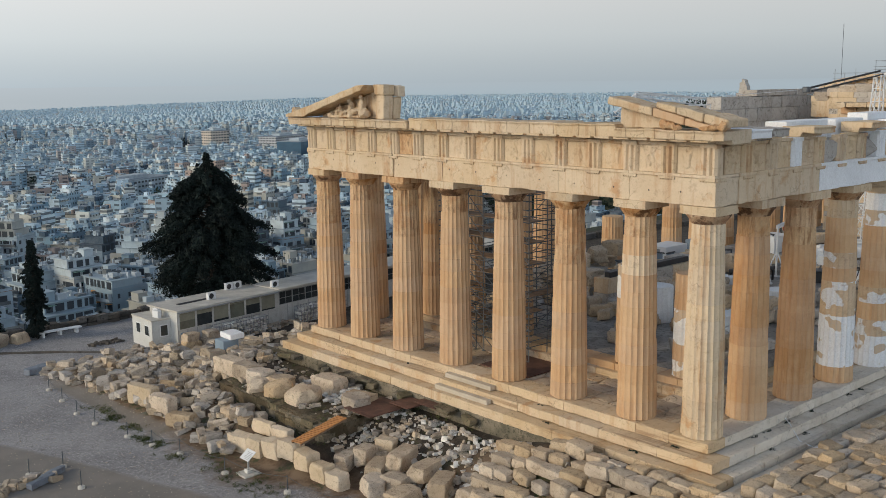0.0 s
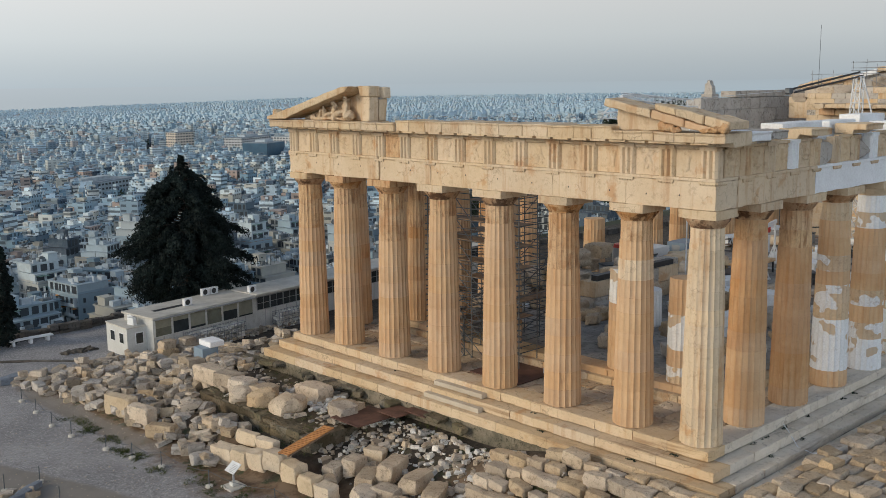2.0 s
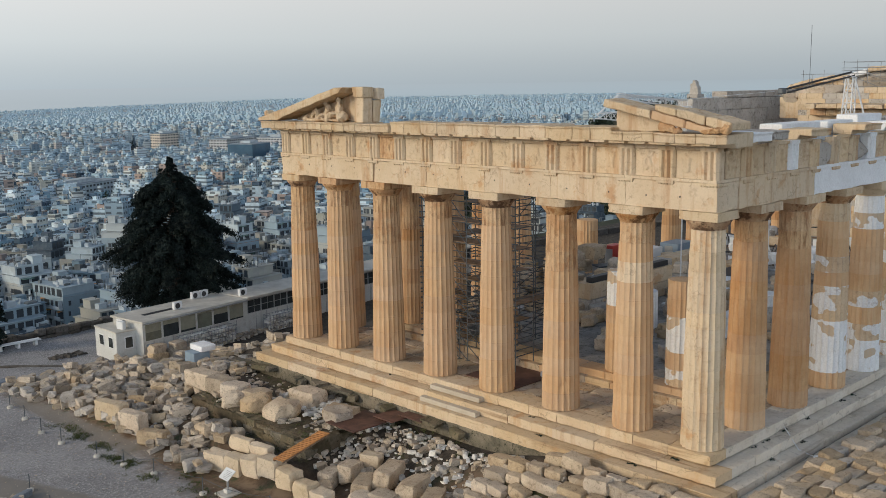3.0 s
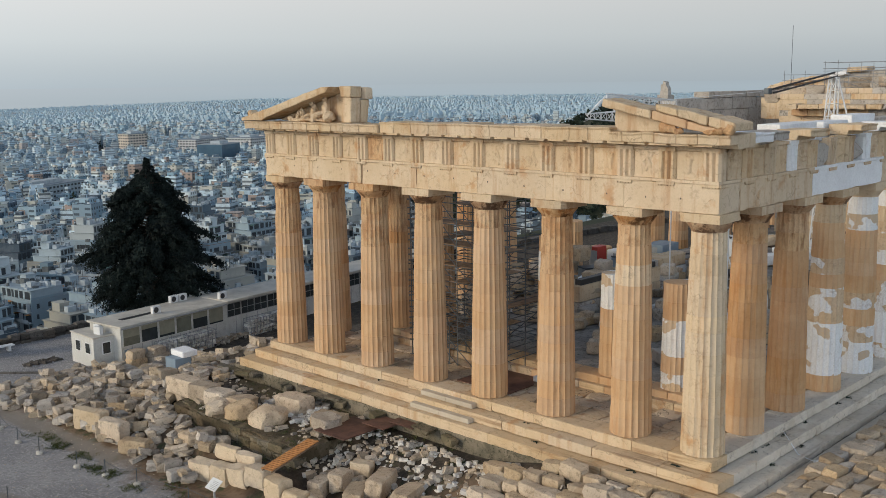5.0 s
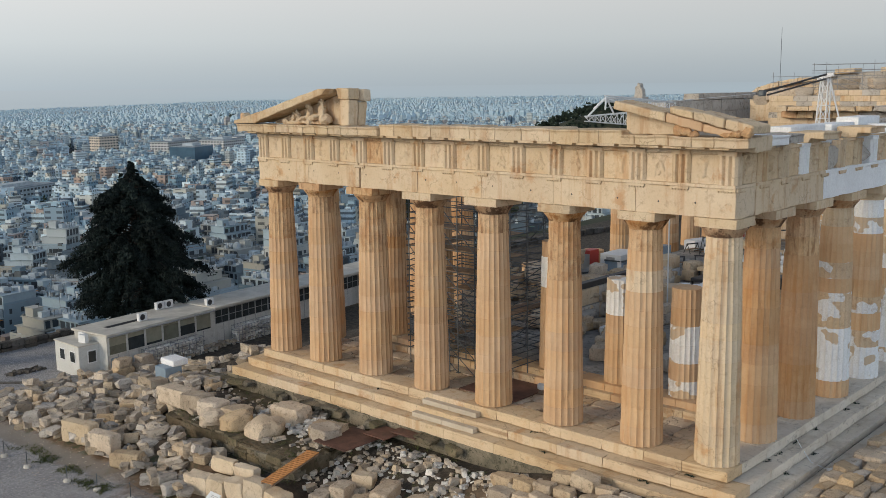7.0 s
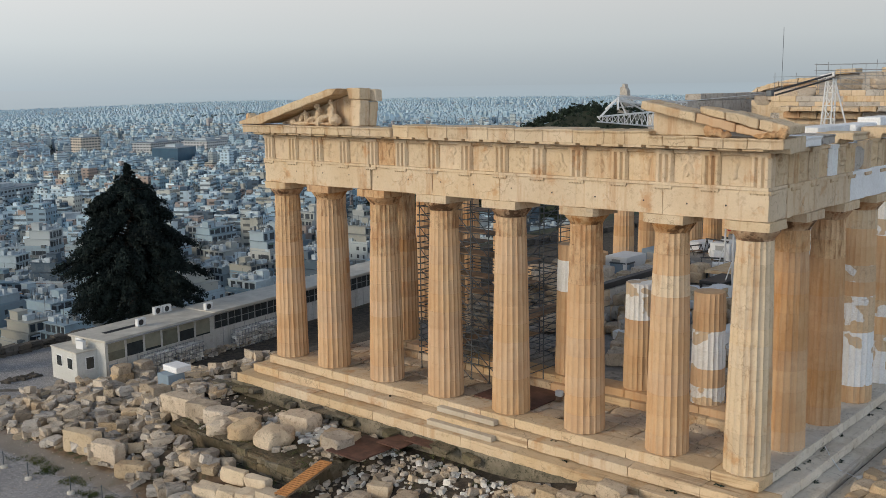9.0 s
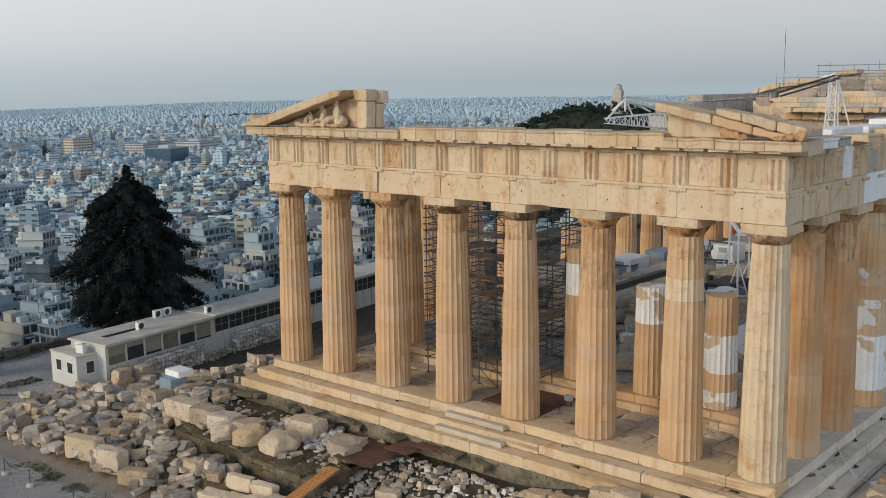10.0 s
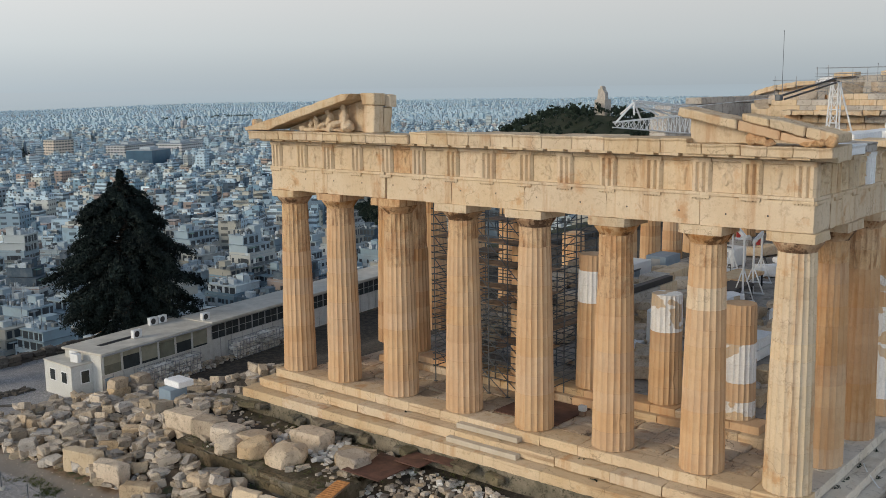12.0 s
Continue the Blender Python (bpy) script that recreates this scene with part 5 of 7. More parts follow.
def stone_ground():
    """Grey gravel path, brown earth and dry grass round the stones, by position; near-black under the stones for the
    shade of their gaps.
    """
    m, n, l, bsdf = base_material("plateau_ground")
    gravel = mix(n, l, ramp(n, l, mapped(n, l, 0.22, 7, 0.65), 0.42, 0.6), (0.30, 0.294, 0.298), (0.215, 0.212, 0.217))
    gravel = mix(n, l, calc(n, l, "MULTIPLY", ramp(n, l, mapped(n, l, 1.6, 8, 0.8), 0.52, 0.62), 0.4), gravel, (0.11, 0.10, 0.095))
    gravel = mix(n, l, ramp(n, l, mapped(n, l, 9.0, 6, 0.85), 0.52, 0.58), gravel, (0.46, 0.45, 0.44))
    gravel = mix(n, l, ramp(n, l, mapped(n, l, 8.0, 5, 0.85), 0.57, 0.63), gravel, (0.08, 0.075, 0.072))
    earth = mix(n, l, ramp(n, l, mapped(n, l, 0.9, 6, 0.7), 0.42, 0.58), (0.11, 0.068, 0.038), (0.20, 0.14, 0.09))
    earth = mix(n, l, ramp(n, l, mapped(n, l, 0.6, 7, 0.75), 0.53, 0.6), earth, (0.05, 0.06, 0.025))
    # shade between the stones is put into this near-black ground colour
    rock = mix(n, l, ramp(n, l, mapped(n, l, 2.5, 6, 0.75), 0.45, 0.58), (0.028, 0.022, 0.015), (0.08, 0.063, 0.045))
    geo = n.new("ShaderNodeNewGeometry")
    sep = n.new("ShaderNodeSeparateXYZ")
    l.new(geo.outputs["Position"], sep.inputs[0])
    wob = calc(n, l, "MULTIPLY", calc(n, l, "SUBTRACT", mapped(n, l, 0.4, 6, 0.65), 0.5), 5.0)
    line = calc(n, l, "ADD", sep.outputs["X"], wob)
    line = calc(n, l, "ADD", line, calc(n, l, "MULTIPLY", ramp(n, l, sep.outputs["Y"], 20, 8), -6.0))
    line = calc(n, l, "ADD", line, calc(n, l, "MULTIPLY", ramp(n, l, sep.outputs["Y"], 47, 51), -40.0))
    col = mix(n, l, ramp(n, l, line, -12.6, -11.2), gravel, earth)
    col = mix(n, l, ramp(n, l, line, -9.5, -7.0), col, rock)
    trod = calc(n, l, "ABSOLUTE", calc(n, l, "ADD", calc(n, l, "ADD", sep.outputs["X"], 11.75), calc(n, l, "ADD", calc(n, l, "MULTIPLY", calc(n, l, "SUBTRACT", sep.outputs["Y"], 34.0), 0.06), calc(n, l, "MULTIPLY", wob, 0.18))))
    trod = calc(n, l, "MULTIPLY", ramp(n, l, trod, 0.75, 0.45), ramp(n, l, sep.outputs["Y"], 27.5, 30.5))
    trod = calc(n, l, "MULTIPLY", trod, ramp(n, l, sep.outputs["Y"], 46, 43))
    col = mix(n, l, calc(n, l, "MULTIPLY", trod, 0.8), col, (0.21, 0.185, 0.155))
    gravel_edge = calc(n, l, "ADD", calc(n, l, "ADD", sep.outputs["X"], calc(n, l, "MULTIPLY", calc(n, l, "SUBTRACT", sep.outputs["Y"], 21.5), 0.35)), calc(n, l, "MULTIPLY", wob, 0.25))
    paved = mix(n, l, ramp(n, l, mapped(n, l, 0.5, 6, 0.6), 0.4, 0.6), (0.235, 0.215, 0.19), (0.20, 0.185, 0.165))
    col = mix(n, l, ramp(n, l, gravel_edge, -14.38, -14.78), col, paved)
    l.new(col, bsdf.inputs["Base Color"])
    bsdf.inputs["Roughness"].default_value = 0.9
    bp = n.new("ShaderNodeBump")
    bp.inputs["Strength"].default_value, bp.inputs["Distance"].default_value = 0.5, 0.04
    l.new(mapped(n, l, 7.0, 9, 0.75), bp.inputs["Height"])
    l.new(bp.outputs[0], bsdf.inputs["Normal"])
    return m


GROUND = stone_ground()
SLOPE = stone("scrubby_slope", (0.06, 0.065, 0.04), (0.035, 0.045, 0.025), (0.05, 0.06, 0.035), 0.6, 0.2, rnd=0)
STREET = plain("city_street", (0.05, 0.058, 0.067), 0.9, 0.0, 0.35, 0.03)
def far_roofs():
    """Roofs, yards and streets of the farthest quarters, too small to tell apart, with distance haze put into their
    colours.
    """
    m, n, l, bsdf = base_material("hazed_roofs_and_yards")
    geo = n.new("ShaderNodeNewGeometry")
    vor = n.new("ShaderNodeTexVoronoi")
    vor.inputs["Scale"].default_value = 0.06
    l.new(geo.outputs["Position"], vor.inputs["Vector"])
    sep = n.new("ShaderNodeSeparateColor")
    l.new(vor.outputs["Color"], sep.inputs[0])
    # pale blue, low-contrast cell colours carry the haze
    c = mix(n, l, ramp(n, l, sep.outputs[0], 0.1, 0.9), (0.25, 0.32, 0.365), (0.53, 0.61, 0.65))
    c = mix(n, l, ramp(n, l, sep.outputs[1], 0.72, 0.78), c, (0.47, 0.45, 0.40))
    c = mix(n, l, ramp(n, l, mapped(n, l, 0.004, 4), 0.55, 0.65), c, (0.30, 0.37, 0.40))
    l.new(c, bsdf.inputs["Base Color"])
    bsdf.inputs["Roughness"].default_value = 0.9
    return m


HAZED_YARDS = far_roofs()
gx = axis_steps(-24, 12, 0.6, 5200)
gy = axis_steps(-10, 66, 0.6, 5200)
verts = [(x, y, ground_z(x, y)) for y in gy for x in gx]
nx = len(gx)
faces = [(j * nx + i, j * nx + i + 1, (j + 1) * nx + i + 1, (j + 1) * nx + i) for j in range(len(gy) - 1) for i in range(nx - 1)]
me = bpy.data.meshes.new("ground")
me.from_pydata(verts, [], faces)
for m in (GROUND, SLOPE, STREET, HAZED_YARDS):
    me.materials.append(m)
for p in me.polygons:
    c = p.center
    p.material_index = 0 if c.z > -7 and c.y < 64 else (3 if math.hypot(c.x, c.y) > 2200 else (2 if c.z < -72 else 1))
    p.use_smooth = True
tagged(new("ground", me), "grey gravel path and brown stony earth round the temple, falling to the city", "ground", kind="structure")

# perimeter wall of the rock
wall = tagged(group_root("perimeter_wall"), "low dark rubble stone wall along the edge of the rock", "wall", kind="structure")
wrng = random.Random(8)
x = -62.0
while x < 100:
    q = x + wrng.uniform(1.4, 2.6)
    y0 = 59.6 - 0.0012 * x * x + 0.07 * x
    for k in range(3):
        for u in range(2):
            xa, xb = x + (q - x) * u / 2, x + (q - x) * (u + 1) / 2
            if -30 < x < 14 or (k == 2 and u == 0):
                lo = (xa + 0.02, y0 + wrng.uniform(-0.06, 0.06), -5.2 + 0.48 * k) if -30 < x < 14 else (x, y0, -5.2)
                hi = (xb - 0.02, y0 + 0.7, -4.74 + 0.48 * k + (wrng.uniform(-0.15, 0.12) if k == 2 else 0)) if -30 < x < 14 else (q - 0.02, y0 + 0.7, -3.8 + wrng.uniform(-0.1, 0.1))
                part("wall_stone", box(lo, hi, 0.07, rng=wrng, jitter=0.06), WALL_DARK, wall)
    x = q

# ---- loose stones round the temple ----
rr = random.Random(31)
big = [  # x, y, length, width, height, turn, lift above the ground
    # row of long blocks at the path's edge
    (-9.45, 24.1, 1.5, 0.8, 1.05, 101, 0.0), (-9.25, 22.7, 1.2, 0.8, 1.1, 99, 0.0), (-9.05, 21.4, 1.3, 0.75, 1.0, 98, 0.0), (-8.9, 20.0, 1.4, 0.8, 1.05, 96, 0.0), (-8.75, 18.6, 1.3, 0.8, 0.95, 95, 0.0), (-8.65, 17.3, 1.2, 0.8, 1.0, 93, 0.0), (-8.6, 16.1, 1.1, 0.8, 0.9, 92, 0.0),
    (-8.5, 23.3, 1.6, 0.45, 0.75, 100, 0.0), (-8.35, 21.6, 1.5, 0.45, 0.7, 98, 0.0), (-7.9, 16.8, 1.3, 0.6, 0.8, 60, 0.0),
    # blocks in the hollow
    (-6.9, 17.6, 1.3, 0.8, 0.9, 20, 0.0), (-6.1, 16.9, 1.3, 0.8, 1.0, 15, 0.0), (-5.0, 16.6, 1.1, 0.7, 0.7, 110, 0.0), (-4.0, 20.6, 1.7, 1.2, 0.9, 80, 0.5),
    (-6.6, 15.2, 1.8, 1.0, 0.95, 30, 0.0), (-5.5, 14.6, 2.0, 0.9, 0.95, 20, 0.0), (-6.9, 13.4, 1.5, 1.0, 0.9, 100, 0.0), (-5.6, 12.7, 1.9, 1.0, 0.8, 15, 0.0),
    (-7.8, 14.2, 1.5, 1.0, 0.9, 70, 0.0), (-7.7, 11.9, 1.9, 1.0, 1.0, 10, 0.0), (-6.0, 11.0, 1.8, 1.0, 0.9, 30, 0.0),
    # upright slabs beside the path farther on
    (-10.4, 34.6, 2.4, 0.7, 1.3, 102, 0.0), (-10.3, 32.0, 2.0, 0.8, 1.25, 100, 0.0), (-10.5, 29.4, 1.7, 0.9, 0.8, 120, 0.0),
    # squared pair beside the steps
    (-3.0, 24.6, 2.2, 1.3, 1.1, 95, 0.0), (-3.4, 21.0, 2.0, 1.3, 1.0, 100, 0.0),
]
for i, (x, y, a, b, c, t, up) in enumerate(big):
    stone_thing(cut_meshes[i % 6] if i < 9 or b == 0.7 else block_meshes[i % 8], x, y, ground_z(x, y) - 0.08 + up, a, b, c, t, label="large squared tan marble block standing among the stones", group="large marble blocks", lean=rr.uniform(-4, 4))
# terrace wall with long slabs and column drums on it
terrace = tagged(group_root("terrace_wall"), "low coursed wall of yellowish-grey squared stones", "wall", kind="structure")
for k in range(4):
    y = 19.4 + 0.3 * (k % 2)
    while y < 31.5:
        q = min(y + rr.uniform(0.5, 1.3), 31.8)
        xo = -7.3 + 0.05 * k + 0.06 * (y - 19) + rr.uniform(-0.06, 0.06)
        top = rr.uniform(-0.16, 0.05) if k == 3 else 0.0
        part("wall_stone", box((xo, y + 0.015, -4.25 + 0.42 * k), (xo + 0.9, q - 0.015, -3.84 + 0.42 * k + top), 0.06, rng=rr, jitter=0.055), WALL_STONE, terrace)
        y = q
fill = worn((-6.8, 19.5, -4.4), (-1.5, 31.6, -2.6), 0.3, 2, 30)
for v in fill.verts:
    if v.co.z > -2.9:
        v.co.z += 0.10 * noise.noise(v.co * 0.9) + 0.06 * noise.noise(v.co * 2.6) + 0.25 * smooth(-3.6, -1.6, v.co.x)
tagged(finish("terrace_fill", fill, EARTH), "earth and stone fill behind the low wall", "terrace", kind="structure")
for x, y, a, b, c, t in [(-5.3, 32.4, 2.6, 1.2, 1.0, 95), (-5.3, 30.3, 1.9, 1.1, 1.05, 98), (-5.4, 28.6, 1.6, 1.1, 1.0, 92), (-5.0, 27.0, 1.7, 1.2, 0.9, 96)]:
    stone_thing(block_meshes[int(y) % 8], x, y, -2.64, a, b, c, t, label="long tan marble slab lying on the low wall", group="large marble blocks")
for x, y, r, h in [(-5.9, 27.8, 1.55, 0.95), (-5.6, 26.0, 1.65, 1.05), (-5.2, 24.1, 1.9, 1.05)]:
    ob = new("column_drum", drum_stones[int(y) % 3])
    ob.matrix_basis = pose(x, y, -2.74, 7 * math.sin(y), 6 * math.cos(2 * y), 50 * y) @ Matrix.Diagonal((r, r, h, 1))
    tagged(ob, "worn tan marble column drum lying on the low wall", "column drum", "fallen drums")

loaf_meshes = [rock_mesh("loaf_stone", 400 + i, 0.2 + 0.07 * (i % 4), RUBBLE, 0.08, 2) for i in range(9)]
# rows of squared blocks set out at the near corner and along the long side
count = 0
for i in range(15):
    for j in range(11):
        x = -2.3 - 0.72 * j + rr.uniform(-0.1, 0.1)
        y = 9.0 - 1.16 * i + 0.35 * (j % 2) + rr.uniform(-0.14, 0.14)
        if y > 7 and j < 1:
            continue
        s = rr.uniform(0.82, 1.12)
        stone_thing(rr.choice(loaf_meshes + block_meshes[:4]), x, y, ground_z(x, y) - 0.05, 0.66 * s, 1.08 * s, 0.58 * s * rr.uniform(0.85, 1.2), rr.uniform(-10, 10), name="squared_block", label="squared tan marble block in a row on the ground", group="rows of marble blocks", lean=rr.uniform(-5, 5))
for i in range(26):
    for j in range(9):
        x = -0.6 + 1.08 * i + rr.uniform(-0.1, 0.1)
        y = -2.6 - 0.76 * j + rr.uniform(-0.08, 0.08)
        s = rr.uniform(0.86, 1.12)
        stone_thing(rr.choice(loaf_meshes + block_meshes[:5] + grey_blocks[:1]), x, y, ground_z(x, y) - 0.05, 1.02 * s, 0.70 * s, 0.62 * s * rr.uniform(0.85, 1.2), rr.uniform(-10, 10), name="squared_block", label="squared tan marble block in a row beside the long side", group="rows of marble blocks", lean=rr.uniform(-5, 5))


def pile(name, spots, mats, label, seed, rounded=(0.25, 0.7), lean=14, bevel=0.05):
    """Many small stones, joined: spots are (x, y, z, size)."""
    r2 = random.Random(seed)
    tpl = []
    for i in range(8):
        me0 = rock_mesh("tpl", seed * 10 + i, r2.uniform(*rounded) + 0.2, mats, bevel=bevel)
        tpl.append((np.array([v.co[:] for v in me0.vertices]), [tuple(p.vertices) for p in me0.polygons]))
        bpy.data.meshes.remove(me0)
    vs, fs, base = [], [], 0
    for x, y, z, s in spots:
        co, fa = tpl[r2.randrange(8)]
        m = pose(x, y, z, r2.uniform(-lean, lean), r2.uniform(-lean, lean), r2.uniform(0, 360)) @ Matrix.Diagonal((s * r2.uniform(0.9, 1.75), s * r2.uniform(0.6, 1.05), s * r2.uniform(0.35, 0.85), 1))
        mm = np.array(m)
        pts = co @ mm[:3, :3].T + mm[:3, 3]
        vs.extend(map(tuple, pts))
        fs.extend(tuple(k + base for k in f) for f in fa)
        base += len(co)
    me1 = bpy.data.meshes.new(name)
    me1.from_pydata(vs, [], fs)
    me1.materials.append(mats)
    return tagged(new(name, me1), label, "rubble", kind="stuff")


spots = []
field = []
yy = 24.3
while yy < 48:
    lo = -10.5 - max(0, (yy - 36) * 0.14)
    hi = -7.5 + 0.05 * (yy - 25) if yy < 32 else -2.4
    xx = lo
    while xx < hi:
        s = rr.choice([0.34, 0.45, 0.55, 0.7]) * rr.uniform(0.85, 1.15)
        x, y = xx + rr.uniform(-0.25, 0.25), yy + rr.uniform(-0.25, 0.25)
        g = ground_z(x, y) - 0.06
        if rr.random() < 0.24:
            field.append((x, y, g, rr.uniform(0.6, 0.98)))
        else:
            spots.append((x, y, g, s))
        if rr.random() < (0.55 if y < 44 else 0.2):
            spots.append((x + rr.uniform(-0.3, 0.3), y + rr.uniform(-0.3, 0.3), g + 0.42 * s + 0.08, rr.uniform(0.35, 0.75)))
            if rr.random() < 0.3:
                spots.append((x + rr.uniform(-0.3, 0.3), y + rr.uniform(-0.3, 0.3), g + 0.75 * s + 0.15, rr.uniform(0.3, 0.65)))
        for _ in range(1):
            spots.append((x + rr.uniform(-0.5, 0.5), y + rr.uniform(-0.5, 0.5), g + rr.choice([0, 0.03]), rr.uniform(0.10, 0.26)))
        xx += rr.uniform(0.62, 1.0)
    yy += 0.70
for i, (x, y, z, s) in enumerate(field):
    stone_thing((block_meshes + rough_meshes)[i % 18] if i % 7 else grey_blocks[i % 4], x, y, z, s * rr.uniform(0.95, 1.5), s * rr.uniform(0.6, 0.9), s * rr.uniform(0.4, 0.75), rr.uniform(0, 180), name="stone_fragment",
                label="broken tan marble fragment in the field of stones", group="fragments in the field of stones", lean=rr.uniform(-14, 14))
pile("stone_field", spots, RUBBLE_MIX, "field of tumbled grey and tan marble fragments", 41, (0.15, 0.55), 16)
spots = []
for _ in range(260):
    x, y = rr.uniform(-6.8, -2.0), rr.uniform(9.5, 20.0)
    spots.append((x, y, ground_z(x, y) - 0.03, rr.choice([0.1, 0.15, 0.2, 0.3])))
pile("marble_chips", spots, RUBBLE_WHITE, "scattered small white marble chips", 43)
spots = []
for _ in range(430):
    x, y = rr.uniform(-6.8, -2.0), rr.uniform(8.5, 20.0)
    spots.append((x, y, ground_z(x, y) - 0.04, rr.choice([0.1, 0.14, 0.2, 0.28, 0.42])))
pile("hollow_stones", spots, RUBBLE_MIX, "grey and tan stones lying in the earthy hollow", 44)
spots = []
for _ in range(300):
    x, y = rr.uniform(-4, 3), rr.uniform(32.6, 45)
    if x < -1.6 and 35 < y < 38.5:
        continue
    spots.append((x, y, ground_z(x, y) - 0.06 + rr.choice([0, 0, 0.25]), rr.uniform(0.3, 0.8)))
pile("corner_rubble", spots, RUBBLE_MIX, "heap of tan and grey marble blocks beside the temple corner", 45, (0.2, 0.6))
spots = []
for _ in range(500):
    x, y = rr.uniform(-9, 28), rr.uniform(-9.5, 9)
    if x > -1.4 and y > -1.8:
        continue
    spots.append((x, y, ground_z(x, y) - 0.05, rr.uniform(0.15, 0.4)))
pile("small_stones", spots, RUBBLE_MIX, "small stones between the rows of blocks", 47)
spots = []
for _ in range(700):
    x, y = rr.uniform(-26, -11.5), rr.uniform(14, 60)
    spots.append((x, y, ground_z(x, y) - 0.02, rr.uniform(0.02, 0.045)))
for _ in range(1500):
    x, y = rr.uniform(-20, -11.0), rr.uniform(14, 44)
    spots.append((x, y, ground_z(x, y) - 0.01, rr.uniform(0.02, 0.05)))
pile("path_pebbles", spots, RUBBLE_MIX, "loose pebbles on the gravel path", 49, bevel=0)

spots = []
for _ in range(260):
    x, y = rr.uniform(-6.3, -1.9), rr.uniform(19.8, 33)
    spots.append((x, y, -2.62 + 0.25 * smooth(-3.6, -1.6, x), rr.choice([0.08, 0.12, 0.16, 0.22, 0.35])))
pile("terrace_stones", spots, RUBBLE_MIX, "small stones scattered on the earth terrace", 51)

spots = []
for cx, cy, k, w in [(-3.3, 22.6, 45, 0.55), (-2.9, 21.4, 25, 0.4), (-3.4, 26.6, 14, 0.35), (-2.6, 23.0, 12, 0.3), (-4.6, 43.6, 30, 0.6)]:
    for _ in range(k):
        x, y = cx + rr.gauss(0, w), cy + rr.gauss(0, w)
        g = ground_z(x, y) if y > 32 else -2.62 + 0.25 * smooth(-3.6, -1.6, x)
        spots.append((x, y, g + rr.choice([0, 0, 0.12]), rr.uniform(0.14, 0.34)))
pile("white_chip_heap", spots, RUBBLE_WHITE, "small heap of white marble chips on the terrace", 52)

# stored slabs in a roped corner of the path
SLATE = stone("blue_grey_marble", (0.24, 0.275, 0.32), (0.17, 0.195, 0.235), (0.06, 0.06, 0.065), 0.5, 1.2, rnd=0.06)
for x, y, a, b, c, t in [(-18.84, 27.65, 1.7, 0.4, 0.32, 30), (-19.64, 26.91, 1.7, 0.4, 0.35, 26)]:
    sl = finish("long_slab", worn((-a / 2, -b / 2, 0), (a / 2, b / 2, c), 0.05, x, 5), SLATE)
    sl.matrix_basis = pose(x, y, ground_z(x, y) + 0.02, 0, 0, t)
    tagged(sl, "long blue-grey marble slab stored beside the path", "stone slab", "stored long slabs")
spots = [(-20.49 + rr.uniform(-1.6, 1.6), 27.47 + rr.uniform(-0.7, 0.6), -4.55, rr.uniform(0.3, 0.6)) for _ in range(26)]
pile("stored_fragments", spots, RUBBLE_MIX, "tan marble fragments heaped beside the path", 58)

slab = finish("flat_slab", worn((-0.9, -0.4, 0), (0.9, 0.4, 0.5), 0.05, 4, 5), SLATE)
slab.matrix_basis = pose(-12.3, 47.96, ground_z(-12.3, 47.96) - 0.03, 0, 0, 15)
tagged(slab, "blue-grey marble slab at the edge of the stones", "stone slab", "stored long slabs")

# pale trodden strip beside the long side's steps
strip = worn((-1.2, -2.35, -1.9), (40.0, -1.47, -1.44), 0.06, 9, 24)
tagged(finish("side_path", strip, STEP_SIDE), "pale dusty stone strip along the foot of the steps", "path", kind="structure")

# brown boards, orange slatted walkway
boards = tagged(group_root("rusty_boards"), "dark reddish-brown boards laid over the ground by the steps", "boards")
for x0, y0, x1, y1, z in [(-5.0, 18.0, -2.2, 20.4, -2.18), (-3.0, 17.2, -1.5, 18.8, -1.95), (-2.2, 15.8, -1.45, 17.6, -1.8)]:
    part("board", box((x0, y0, z), (x1, y1, z + 0.06), 0.01), RUST_STEEL, boards)
ramp_ob = tagged(group_root("slatted_walkway", (-9.3, 18.75, -2.66)), "orange-brown wooden slatted walkway among the stones", "walkway")
ramp_ob.rotation_euler = (0, radians(-6.5), radians(11))
for i in range(20):
    part("slat", box((0.18 * i, -0.36, 0), (0.18 * i + 0.14, 0.36, 0.045), 0.008), ORANGE_WOOD, ramp_ob)
for q in (-0.3, 0.3):
    part("rail", box((0, q - 0.04, -0.1), (3.58, q + 0.04, -0.002)), PLANK, ramp_ob)

# information board and rope posts at the path
sign = tagged(group_root("information_board", (-11.0, 20.8, ground_z(-11.0, 20.8))), "white tilted information board on a post with a stone base", "sign")
part("base", box((-0.5, -0.5, -0.05), (0.5, 0.5, 0.08), 0.02), HUT_ROOF, sign)
part("foot", box((-0.17, -0.17, 0.08), (0.17, 0.17, 0.3), 0.03), HUT, sign)
part("post", box((-0.04, -0.04, 0.3), (0.04, 0.04, 0.95)), TRIM_GREY, sign)
panel = part("panel", box((-0.32, -0.42, -0.02), (0.32, 0.42, 0.02), 0.006), WHITE_PAINT, sign)
panel.matrix_basis = pose(0, 0, 1.05, 0, -38, 0)
bars = bmesh.new()
for i in range(6):
    box((-0.25 + 0.08 * i, -0.33, 0.021), (-0.225 + 0.08 * i, 0.08 + 0.05 * (i % 3), 0.024), bm=bars)
tx = part("text_bars", bars, TRIM_GREY, panel)
POSTS = [(-10.2, 13.0), (-10.9, 17.2), (-11.9, 21.7), (-12.35, 25.9), (-12.85, 28.3), (-13.3, 30.6), (-13.8, 34.1), (-13.85, 36.8), (-13.55, 40.0), (-13.3, 43.0)]
